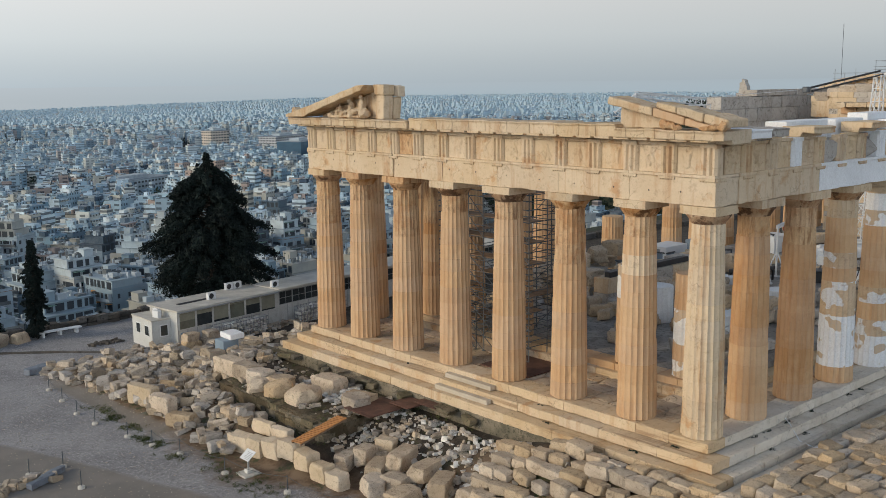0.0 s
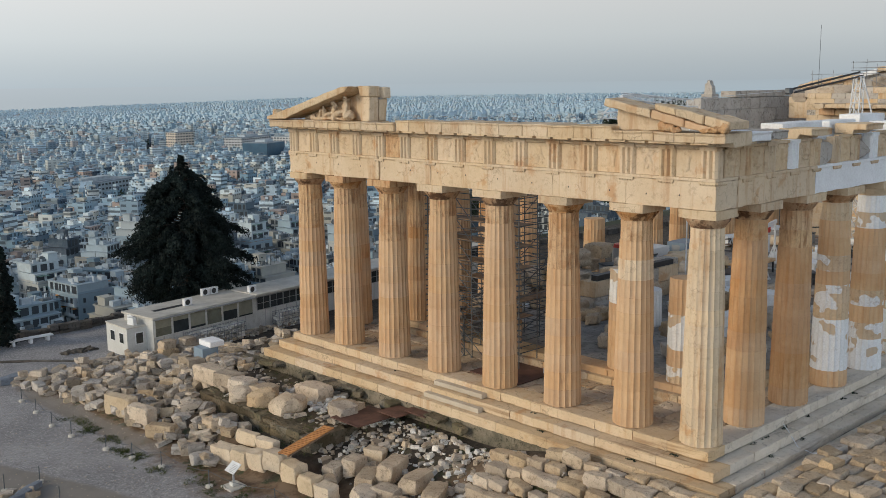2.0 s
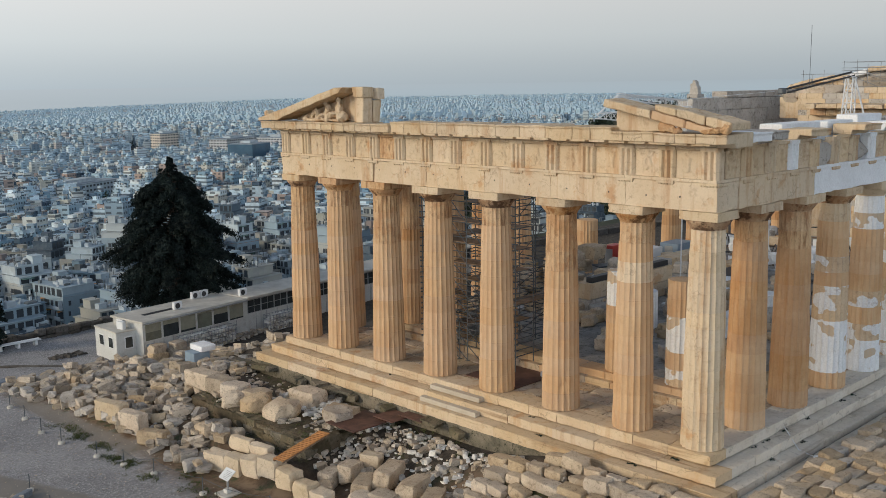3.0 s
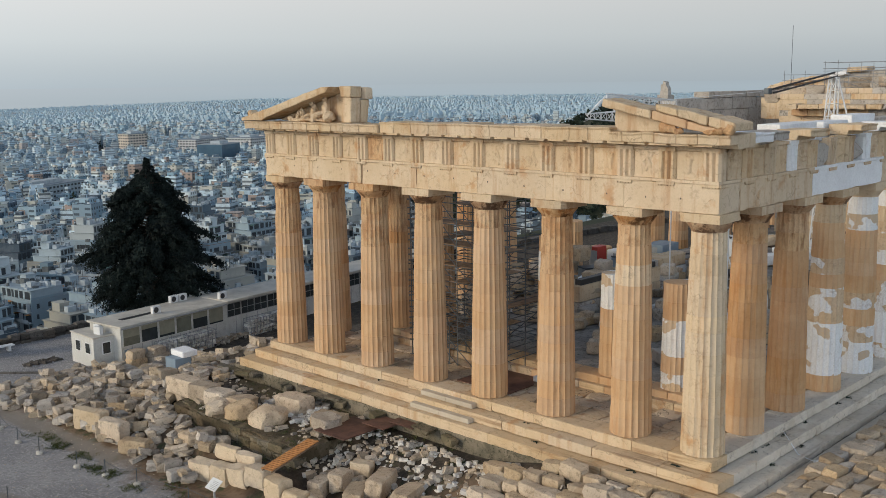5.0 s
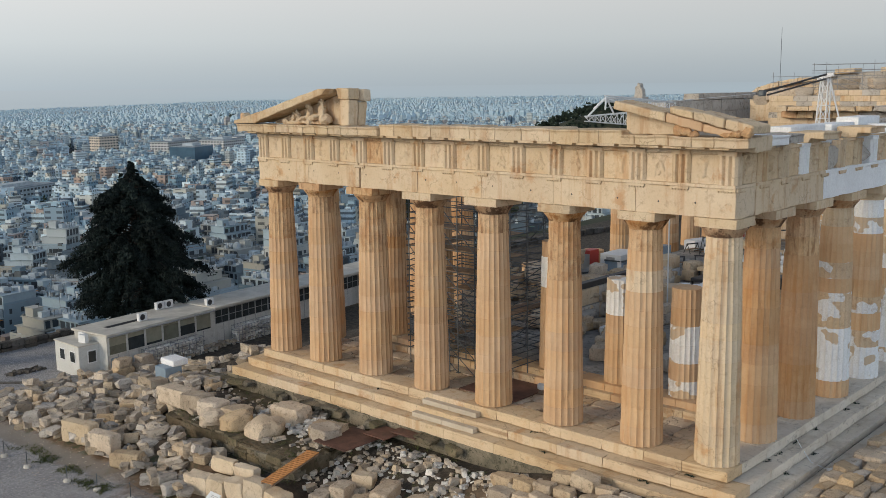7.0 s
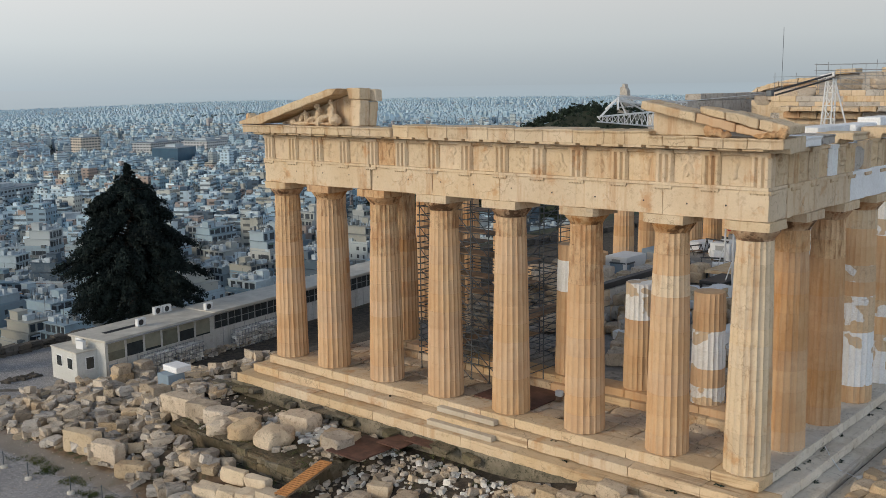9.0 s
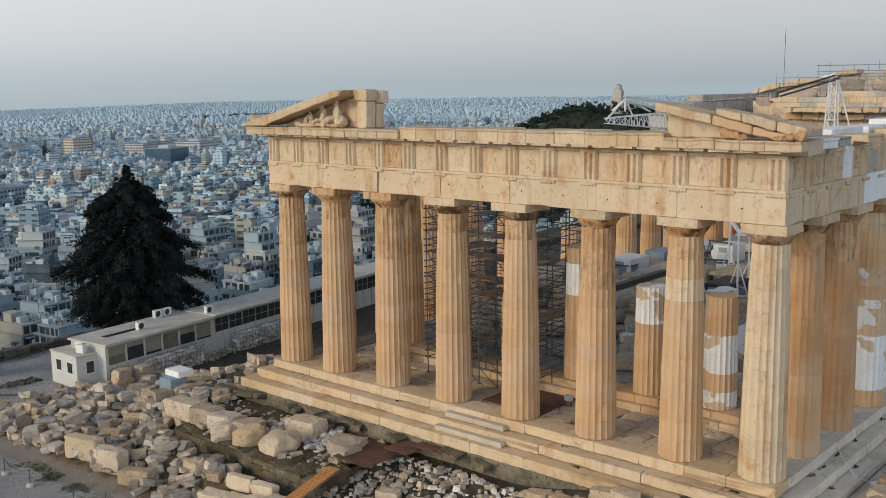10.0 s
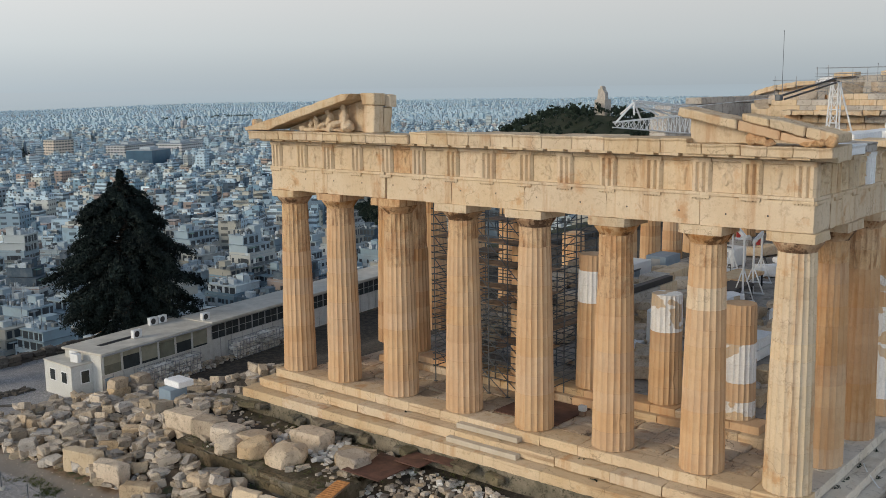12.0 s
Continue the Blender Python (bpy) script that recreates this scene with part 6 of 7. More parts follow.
for x, y in POSTS:
    p = tagged(group_root("rope_post", (x, y, ground_z(x, y))), "thin grey steel rope post in a concrete foot", "post", "rope posts")
    part("foot", lathe([(0.2, -0.03), (0.19, 0.12), (0.12, 0.16)], 12), HUT_ROOF, p)
    part("pole", tube(bmesh.new(), (0, 0, 0.14), (0, 0, 0.95), 0.025), STEEL, p)
for x, y in [(-17.89, 28.55), (-19.67, 28.61), (-18.29, 25.05)]:
    p = tagged(group_root("rope_post", (x, y, ground_z(x, y))), "thin grey steel rope post in a concrete foot", "post", "rope posts")
    part("foot", lathe([(0.2, -0.03), (0.19, 0.12), (0.12, 0.16)], 12), HUT_ROOF, p)
    part("pole", tube(bmesh.new(), (0, 0, 0.14), (0, 0, 0.95), 0.025), STEEL, p)
rope = bmesh.new()
for (xa, ya), (xb, yb) in zip(POSTS, POSTS[1:]):
    pts = [Vector((xa + (xb - xa) * k / 6, ya + (yb - ya) * k / 6, ground_z(xa + (xb - xa) * k / 6, ya + (yb - ya) * k / 6) + 0.88 - 0.25 * (1 - (k / 3 - 1) ** 2))) for k in range(7)]
    for p, q in zip(pts, pts[1:]):
        tube(rope, p, q, 0.012, 4)
tagged(finish("barrier_rope", rope, STEEL), "thin sagging rope between the posts along the path", "rope")

# blue-grey box with a white slab
bx = tagged(group_root("blue_metal_box", (-3.2, 36.6, -2.9)), "blue-grey metal box with a white slab on top", "box")
part("body", box((-0.6, -0.6, 0), (0.6, 0.6, 1.4), 0.03), BLUE_PAINT, bx)
part("lid", box((-0.1, -0.75, 1.404), (1.0, 0.75, 1.8), 0.05), MARBLE_NEW, bx)

# ---- long site building with hut ----
SH_TURN = 7.8
shed = tagged(group_root("site_building", (-1.75, 46.9, -4.6)), "long low cream panel building with flat roof and dark window band", "building")
shed.rotation_euler.z = radians(SH_TURN)
part("wall", box((0, 0, 0), (10.0, 3.7, 2.98)), HUT, shed)
part("long_wall", box((10.01, 0.02, 0), (48.0, 3.0, 3.0)), HUT, shed)
part("roof", box((-0.15, -0.25, 2.984), (10.1, 3.9, 3.14), 0.02), HUT_ROOF, shed)
part("long_roof", box((10.11, -0.3, 3.004), (48.3, 3.3, 3.2), 0.02), HUT_ROOF, shed)
part("dark_patch", box((1.3, 1.5, 3.144), (4.3, 2.0, 3.16)), DARK_STEEL, shed)
for i in range(11):
    part("seam", box((0.9 * i + 0.03, -0.025, 0.02), (0.9 * i + 0.07, -0.003, 1.55)), TRIM_GREY, shed)
for i in range(30):
    part("seam", box((11.2 + 1.2 * i, -0.01, 0.02), (11.24 + 1.2 * i, 0.015, 1.7)), TRIM_GREY, shed)
GLASS_DIM = plain("dim_window_glass", (0.16, 0.165, 0.13), 0.15, 0.0, 0.35, 0.8)
for i in range(6):
    x0 = 0.12 + 1.63 * i
    w = part("window", box((x0, -0.05, 1.5), (x0 + 1.58, -0.004, 2.9)), HUT, shed, "cream-framed window with a half-drawn blind")
    part("pane", box((x0 + 0.08, -0.07, 1.58), (x0 + 1.50, -0.052, (2.2, 2.5, 1.75, 2.7, 2.35, 1.7)[i])), GLASS_DIM if i % 3 == 0 else WINDOW_DARK, w)
    part("blind", box((x0 + 0.08, -0.075, (2.204, 2.504, 1.754, 2.704, 2.354, 1.704)[i]), (x0 + 1.50, -0.052, 2.82)), BLIND, w)
for i in range(24):
    x0 = 10.3 + 1.5 * i
    w = part("window", box((x0, -0.03, 1.75), (x0 + 1.46, 0.014, 2.9)), TRIM_GREY, shed, "dark multi-pane window")
    for a in range(2):
        for c in range(2):
            part("pane", box((x0 + 0.05 + 0.7 * a, -0.045, 1.8 + 0.55 * c), (x0 + 0.69 + 0.7 * a, -0.032, 2.3 + 0.55 * c)), WINDOW_DARK, w)
HUT_WHITE = stone("white_hut_panel", (0.64, 0.65, 0.63), (0.57, 0.585, 0.57), (0.3, 0.28, 0.24), 0.25, 0.6, 0.7, 0.05, 0.03)
hut = tagged(group_root("small_white_hut", (-3.45, 47.8, -4.6)), "small white flat-roofed hut beside the long building", "hut")
part("wall", box((0, 0, 0), (2.05, 3.5, 2.35), 0.02), HUT_WHITE, hut)
part("roof", box((-0.06, -0.06, 2.354), (2.1, 3.55, 2.45), 0.01), HUT_ROOF, hut)
for y0 in (0.5, 2.0):
    w = part("window", box((-0.03, y0, 1.1), (-0.004, y0 + 0.75, 1.95)), WHITE_PAINT, hut)
    part("pane", box((-0.045, y0 + 0.06, 1.16), (-0.032, y0 + 0.69, 1.89)), WINDOW_DARK, w)
w = part("window", box((0.65, -0.03, 1.05), (1.35, -0.004, 2.0)), WHITE_PAINT, hut)
part("pane", box((0.72, -0.045, 1.12), (1.28, -0.032, 1.93)), WINDOW_DARK, w)


def ac_unit(place, turn=0):
    a = tagged(group_root("air_conditioner", place), "white air-conditioning unit with dark fan grille", "air conditioner", "air conditioners")
    a.rotation_euler.z = radians(turn)
    part("case", box((-0.38, -0.16, 0), (0.38, 0.16, 0.58), 0.02), WHITE_PAINT, a)
    g = part("fan_grille", lathe([(0.23, 0), (0.21, 0.02)], 16), DARK_STEEL, a)
    g.matrix_basis = pose(-0.08, -0.162, 0.29, 90, 0, 0)
    part("side_louvre", box((0.382, -0.13, 0.06), (0.39, 0.13, 0.52)), DARK_STEEL, a)


ac_unit((-2.6, 48.6, -2.15), 100)
ac_unit((-2.2, 49.4, -2.15), 95)
ac_unit((2.28, 48.75, -1.45), 8)
ac_unit((8.67, 49.27, -1.45), 8)
ac_unit((5.3, 51.2, -1.45), 8)
ac_unit((6.16, 51.28, -1.45), 8)
# stacked stones and crates along the building


def wire_crate(u, off, length, seed):
    """A wire cage filled with small stones."""
    c, q = math.cos(radians(SH_TURN)), math.sin(radians(SH_TURN))
    x, y = -1.75 + u * c + off * q, 46.9 + u * q - off * c
    g = tagged(group_root("wire_crate", (x, y, ground_z(x, y) - 0.02)), "grey wire crate filled with small stones", "crate", "wire crates of stones")
    g.rotation_euler.z = radians(SH_TURN)
    wire = bmesh.new()
    for z in (0.05, 0.35, 0.7, 1.05, 1.4):
        for yy in (-0.45, 0.45):
            tube(wire, (0, yy, z), (length, yy, z), 0.02, 4)
        for xx in (0, length):
            tube(wire, (xx, -0.45, z), (xx, 0.45, z), 0.02, 4)
    for k in range(int(length / 0.35) + 1):
        for yy in (-0.45, 0.45):
            tube(wire, (0.35 * k, yy, 0), (0.35 * k, yy, 1.45), 0.018, 4)
    part("wire_cage", wire, FAR_STEEL, g)
    r3 = random.Random(seed)
    sp = [(r3.uniform(0.15, length - 0.15), r3.uniform(-0.3, 0.3), 0.02 + 0.22 * (k % 6), r3.uniform(0.2, 0.34)) for k in range(int(130 * length))]
    st = pile("stone_fill", sp, RUBBLE_WHITE, "", seed, bevel=0)
    st.parent = g
    for key in ("label", "category"):
        if key in st:
            del st[key]


part("gutter", tube(bmesh.new(), (-0.15, -0.3, 2.96), (10.1, -0.3, 2.96), 0.06), TRIM_GREY, shed)
part("blue_notice", box((0.25, -0.03, 0.35), (0.95, -0.004, 1.3), 0.005), BLUE_PAINT, shed)
wire_crate(2.6, 0.95, 2.6, 71)
wire_crate(5.3, 0.95, 2.6, 72)
wire_crate(11.5, 1.0, 2.6, 73)
wire_crate(14.3, 1.0, 2.6, 74)
spots = []
for _ in range(120):
    u, k = rr.uniform(2.5, 16), rr.random()
    x, y = -1.75 + u * math.cos(radians(SH_TURN)), 46.9 + u * math.sin(radians(SH_TURN)) - rr.uniform(0.3, 1.4)
    spots.append((x, y, ground_z(x, y) + rr.choice([0, 0, 0.2]), rr.uniform(0.2, 0.45)))
pile("stacked_stones", spots, RUBBLE_MIX, "stacked small stones along the long building", 53)
for x, y, z, s, me in [(-1.2, 45.9, -4.5, 1.1, 0), (-1.2, 45.9, -3.85, 1.0, 1), (0.4, 45.6, -4.5, 1.2, 2), (0.4, 45.6, -3.8, 1.0, 3)]:
    stone_thing(block_meshes[me], x, y, z, s * 1.2, s * 0.8, s * 0.66, 8, label="tan marble block stacked by the long building", group="large marble blocks")
slab_t = finish("brown_slab", box((-4.6, 44.2, -4.35), (-2.4, 45.6, -4.2), 0.02), RUST_STEEL)
tagged(slab_t, "flat brown board lying on stones by the hut", "board")
bench = tagged(group_root("white_bench", (-6.9, 57.9, -4.5)), "long low white bench by the far wall", "bench")
part("seat", box((-1.8, -0.3, 0.4), (1.8, 0.3, 0.5), 0.02), WHITE_PAINT, bench)
for s in (-1.4, 0, 1.4):
    part("leg", box((s - 0.1, -0.25, 0), (s + 0.1, 0.25, 0.398)), WHITE_PAINT, bench)
for x, y, s in [(-10.2, 57.9, 1.3), (-11.9, 57.6, 1.5), (-13.8, 57.2, 1.4), (-15.8, 56.5, 1.6)]:
    stone_thing(rough_meshes[int(s * 10) % 10], x, y, -4.65, s, s * 0.9, s * 0.75, 30, name="boulder", label="pale tan boulder by the far wall", group="boulders by the wall")


KERB = [(-17.0, 58.5), (-13.0, 55.4), (-9.0, 52.3), (-6.0, 49.2), (-4.4, 46.6), (-1.5, 44.8)]
kerb = tagged(group_root("dark_kerb_pipe"), "low dark pipe laid along the edge of the path", "pipe")
for (xa, ya), (xb, yb) in zip(KERB, KERB[1:]):
    part("pipe_section", tube(bmesh.new(), (xa, ya, ground_z(xa, ya) + 0.05), (xb, yb, ground_z(xb, yb) + 0.05), 0.11, 7), WALL_DARK, kerb)
# dark heap of unknown make, rock shapes stand in for it
heap = [(rr.uniform(-6.6, -3.9), 52.6 + rr.uniform(-0.5, 0.5), -4.55, rr.uniform(0.15, 0.35)) for _ in range(50)]
pile("dark_heap", heap, WALL_DARK, "low dark heap on the path, built from rock shapes", 57)

# ---- trees ----
def leaf_cloud(name, sprays, size, mat, parent, seed, droop=0.35, per=14, aim=0.0, spread=0.16):
    """Small leaf quads set in drooping sprays; aim: how far the leaves follow their spray."""
    r2 = np.random.RandomState(seed)
    vs, fs = [], []
    for (x, y, z, dx, dy, ln) in sprays:
        for i in range(per):
            t = i / per
            c = np.array([x + dx * ln * t, y + dy * ln * t, z - droop * ln * t * t]) + r2.normal(0, ln * spread, 3)
            a = r2.normal(0, 1, 3) + aim * np.array([dx, dy, -2 * droop * t])
            a /= np.linalg.norm(a)
            b = np.cross(a, r2.normal(0, 1, 3))
            b /= np.linalg.norm(b)
            s = size * r2.uniform(0.6, 1.4)
            k = len(vs)
            vs += [tuple(c - a * s), tuple(c + b * s * 0.45), tuple(c + a * s), tuple(c - b * s * 0.45)]
            fs.append((k, k + 1, k + 2, k + 3))
    me1 = bpy.data.meshes.new(name)
    me1.from_pydata(vs, [], fs)
    me1.materials.append(mat)
    ob = new(name, me1)
    ob.parent = parent
    return ob


def conifer(place, height, outline, seed, label, n_limb=150, size=0.26, low=0.08):
    """A conifer; outline: (height, reach) of the crown from its foot to its tip. Limbs rise a little, bend down, and carry hanging plumes."""
    r2 = random.Random(seed)
    t = tagged(group_root("conifer_tree", place), label, "tree")
    wide = max(q for _, q in outline)
    tr = lathe([(wide * 0.06, -0.2), (wide * 0.045, height * 0.2), (wide * 0.018, height * 0.6), (0.02, height * 0.97)], 10)
    part("trunk", tr, BARK, t)
    sprays = []
    lb = bmesh.new()
    zs, qs = [p for p, _ in outline], [q for _, q in outline]
    for i in range(n_limb):
        u = low + (0.99 - low) * (i / n_limb) ** 0.85
        z = height * u
        a = i * 2.39996 + r2.uniform(-0.5, 0.5)
        ln = float(np.interp(z, zs, qs)) * (0.40 + 0.58 * r2.random() ** 0.6)
        ln *= 1 + 0.16 * math.sin(2.6 * z + 2 * a) + 0.08 * math.sin(5 * a + z)
        if r2.random() < 0.10:
            ln *= 1.22
        ln = max(ln, 0.1)
        rise = ln * r2.uniform(0.10, 0.30)
        dx, dy = math.cos(a), math.sin(a)

        def at(f):
            return (dx * ln * f, dy * ln * f, z + rise * (1.9 * f - 1.5 * f * f) - 0.12 * ln * f ** 3)
        for f0, f1 in ((0.0, 0.35), (0.35, 0.7), (0.7, 1.0)):
            tube(lb, at(f0), at(f1), (0.03 + 0.008 * ln) * (1.15 - f0), 5)
        k = max(1, int(ln * 3.6))
        for j in range(k):
            f = 0.28 + 0.74 * ((j + r2.random()) / k) ** 0.75
            side = r2.choice((-1, 1)) * r2.uniform(0.1, 0.95) * (1.15 - 0.75 * f)
            b = a + side
            px, py, pz = at(f)
            sprays.append((px, py, pz + r2.uniform(-0.05, 0.12), math.cos(b), math.sin(b), r2.uniform(0.75, 1.2) * min(1.25, 0.14 + 0.22 * ln)))
    part("limb_frame", lb, BARK, t)
    leaf_cloud("crown", sprays, size * 0.8, LEAF, t, seed, 0.5, 58, 1.0, 0.13)
    return t


conifer((6.8, 56.8, -4.6), 14.6, [(1.2, 2.8), (2.2, 3.8), (3.6, 4.5), (5.2, 4.95), (6.8, 4.8), (8.4, 4.1), (10.2, 3.2), (11.9, 2.9), (12.6, 1.7), (13.2, 0.8), (14.0, 0.3), (14.6, 0.05)], 3, "large dark green conifer with a broad drooping cone-shaped crown", 320, 0.155)
conifer((-8.7, 57.9, -4.6), 8.3, [(0.4, 0.45), (2.0, 0.75), (5.0, 0.65), (7.0, 0.4), (8.3, 0.05)], 5, "slim dark green cypress by the far wall", 460, 0.12, 0.03)
conifer((-11.6, 60.5, -5.2), 4.2, [(0.3, 0.8), (1.5, 1.0), (3.0, 0.6), (4.2, 0.05)], 7, "small dark green conifer behind the far wall", 90, 0.11, 0.06)

# weeds by the stones and along the path
sp = []
for _ in range(2200):
    x, y = rr.choice([(rr.gauss(-12.7, 0.35), rr.uniform(25, 38)), (rr.gauss(-12.5, 0.3), rr.uniform(27, 37)), (rr.uniform(-12.6, -10.6), rr.uniform(16, 25)), (rr.uniform(-2.9, -1.5), rr.uniform(10, 30)), (rr.uniform(-7.6, -5.2), rr.uniform(19.5, 31)), (rr.uniform(-6.5, -2), rr.uniform(10, 31)), (rr.uniform(-9, -2), rr.uniform(-4, 10))])
    if noise.noise(Vector((x * 0.8, y * 0.8, 4))) < 0.02:
        continue
    on = -6.6 < x < -1.6 and 19.8 < y < 31.4
    sp.append((x, y, (-2.6 + 0.25 * smooth(-3.6, -1.6, x) if on else ground_z(x, y)) + 0.05, rr.uniform(-1, 1), rr.uniform(-1, 1), 0.3))
wd = leaf_cloud("weeds", sp, 0.03, GRASS, None, 9, 0.1, 30)
tagged(wd, "tufts of green and dry weeds between the stones", "weeds", kind="stuff")

# small weeds rooted in the joints of the steps
sp = []
for k in range(7):
    y, z = rr.uniform(0.2, 26), rr.choice((-0.62, -1.15))
    n_leaf = 2 if k % 3 else 5
    for _ in range(n_leaf):
        sp.append((-0.04 - (0.7 if z < -1 else 0.0) + rr.uniform(-0.05, 0.02), y + rr.uniform(-0.2, 0.2), z + 0.02, rr.uniform(-1, 0), rr.uniform(-1, 1), 0.16))
for k in range(14):
    x, z = rr.uniform(0.5, 14), rr.choice((-0.62, -1.15, -1.6))
    for _ in range(3):
        sp.append((x + rr.uniform(-0.25, 0.25), -0.04 - (0.0 if z > -1 else (0.7 if z > -1.5 else 1.4)) + rr.uniform(-0.06, 0.02), z + 0.03, rr.uniform(-1, 1), rr.uniform(-1, 0), 0.18))
jw = leaf_cloud("joint_weeds", sp, 0.05, LEAF_FAR, None, 19, 0.1, 16)
tagged(jw, "small dark weeds growing in the joints of the steps", "weeds", kind="stuff")
# white cable over the steps of the long side
CABLE = [(5.56, -0.56, -0.03), (6.18, -0.52, -0.56), (5.95, -1.11, -1.09), (6.30, -1.86, -1.4)]
cb = bmesh.new()
for p, q in zip(CABLE, CABLE[1:]):
    tube(cb, p, q, 0.022, 6)
lump(cb, CABLE[-1], (0.2, 0.16, 0.14))
tagged(finish("white_cable", cb, WHITE_PAINT), "white cable hanging over the side steps with a bundled end", "cable")

# scrub and trees on the slope below the wall
slope_tr = []
for _ in range(45):
    x, y = rr.uniform(-55, 60), rr.uniform(68, 104)
    g = ground_z(x, y)
    top = rr.uniform(3.5, 9.0)
    for k in range(9):
        a = rr.uniform(0, 6.28)
        u = rr.random()
        slope_tr.append((x + 2.2 * (1 - u) * math.cos(a), y + 2.2 * (1 - u) * math.sin(a), g + 1 + top * u, math.cos(a), math.sin(a), 1.6))
st = leaf_cloud("slope_trees", slope_tr, 0.3, LEAF_FAR, None, 15, 0.1, 34)
tagged(st, "dark green trees and scrub on the slope below the wall", "trees", kind="stuff")

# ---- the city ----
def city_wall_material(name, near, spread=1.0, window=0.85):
    """Plaster in pale blue-grey, one to a building: skylight and distance haze are put into the colours; far buildings
    also carry rows of windows and dark bands for balcony shade.
    """
    m, n, l, bsdf = base_material(name)
    geo = n.new("ShaderNodeNewGeometry")
    rnd = geo.outputs["Random Per Island"]
    if near:
        rnd = n.new("ShaderNodeObjectInfo").outputs["Random"]
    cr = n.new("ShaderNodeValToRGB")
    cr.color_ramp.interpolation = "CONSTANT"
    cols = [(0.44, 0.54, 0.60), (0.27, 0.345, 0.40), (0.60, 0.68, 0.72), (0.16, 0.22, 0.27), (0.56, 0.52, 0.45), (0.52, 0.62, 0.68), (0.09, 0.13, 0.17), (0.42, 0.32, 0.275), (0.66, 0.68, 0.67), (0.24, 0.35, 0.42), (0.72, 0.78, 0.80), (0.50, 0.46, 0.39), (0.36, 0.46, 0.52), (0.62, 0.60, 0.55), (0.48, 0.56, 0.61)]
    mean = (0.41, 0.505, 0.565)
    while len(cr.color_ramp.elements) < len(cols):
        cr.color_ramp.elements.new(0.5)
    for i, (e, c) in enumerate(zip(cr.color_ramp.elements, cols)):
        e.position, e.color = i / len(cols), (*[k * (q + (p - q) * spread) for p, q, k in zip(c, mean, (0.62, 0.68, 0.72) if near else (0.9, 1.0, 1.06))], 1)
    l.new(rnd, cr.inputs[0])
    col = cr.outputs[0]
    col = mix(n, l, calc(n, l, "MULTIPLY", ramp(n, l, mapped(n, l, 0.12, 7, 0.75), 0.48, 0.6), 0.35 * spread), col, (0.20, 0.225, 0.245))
    if not near:
        sep = n.new("ShaderNodeSeparateXYZ")
        l.new(geo.outputs["Position"], sep.inputs[0])
        nor = n.new("ShaderNodeSeparateXYZ")
        l.new(geo.outputs["Normal"], nor.inputs[0])
        side = calc(n, l, "LESS_THAN", nor.outputs["Z"], 0.5)
        roof = calc(n, l, "MULTIPLY", calc(n, l, "SUBTRACT", 1.0, side), calc(n, l, "MULTIPLY", calc(n, l, "FRACT", calc(n, l, "MULTIPLY", rnd, 13.7)), 0.75 * spread))
        col = mix(n, l, roof, col, (0.47, 0.54, 0.585))
        fl = calc(n, l, "FRACT", calc(n, l, "ADD", calc(n, l, "DIVIDE", sep.outputs["Z"], 3.2), rnd))
        row = calc(n, l, "GREATER_THAN", fl, 0.56)
        al = calc(n, l, "FRACT", calc(n, l, "DIVIDE", calc(n, l, "ADD", sep.outputs["X"], calc(n, l, "MULTIPLY", sep.outputs["Y"], 1.3)), 4.1))
        # on a quarter of the buildings unbroken dark bands stand for balcony shade
        colm = calc(n, l, "MAXIMUM", calc(n, l, "GREATER_THAN", al, 0.5), calc(n, l, "GREATER_THAN", calc(n, l, "FRACT", calc(n, l, "MULTIPLY", rnd, 5.3)), 0.75))
        win = calc(n, l, "MULTIPLY", calc(n, l, "MULTIPLY", row, colm), calc(n, l, "MULTIPLY", side, window))
        col = mix(n, l, win, col, (0.02, 0.032, 0.045))
    l.new(col, bsdf.inputs["Base Color"])
    bsdf.inputs["Roughness"].default_value = 0.85
    return m


# haze is put into the colours: lower spread pulls farther copies to one blue-grey
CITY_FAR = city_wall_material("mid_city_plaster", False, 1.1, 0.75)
CITY_FARTHER = city_wall_material("far_city_haze_plaster", False, 0.75, 0.5)
CITY_FARTHEST = city_wall_material("horizon_haze_plaster", False, 0.3, 0.06)
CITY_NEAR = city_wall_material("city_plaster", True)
ROOF_NEAR = plain("city_roof", (0.25, 0.30, 0.34), 0.9, 0.0, 0.35, 0.5)
TILE_ROOF = plain("terracotta_roof", (0.26, 0.15, 0.12), 0.9, 0.0, 0.3, 0.4)
GLASS_FAR = plain("city_window", (0.035, 0.046, 0.058), 0.3, 0.0, 0.3, 0.3)
SLAB = plain("balcony_concrete", (0.38, 0.44, 0.48), 0.85, 0.0, 0.2, 0.3)
CLOTH = [plain("sun_awning_cloth", c, 0.9, 0.0, 0.2, 0.3) for c in ((0.42, 0.40, 0.35), (0.16, 0.28, 0.24), (0.52, 0.26, 0.09), (0.30, 0.36, 0.40))]
AWNING = plain("dark_awning", (0.12, 0.14, 0.15), 0.9, 0.0, 0.4, 0.15)

crng = random.Random(77)


def flat_box(b, lo, hi):
    return box(lo, hi, bm=b)


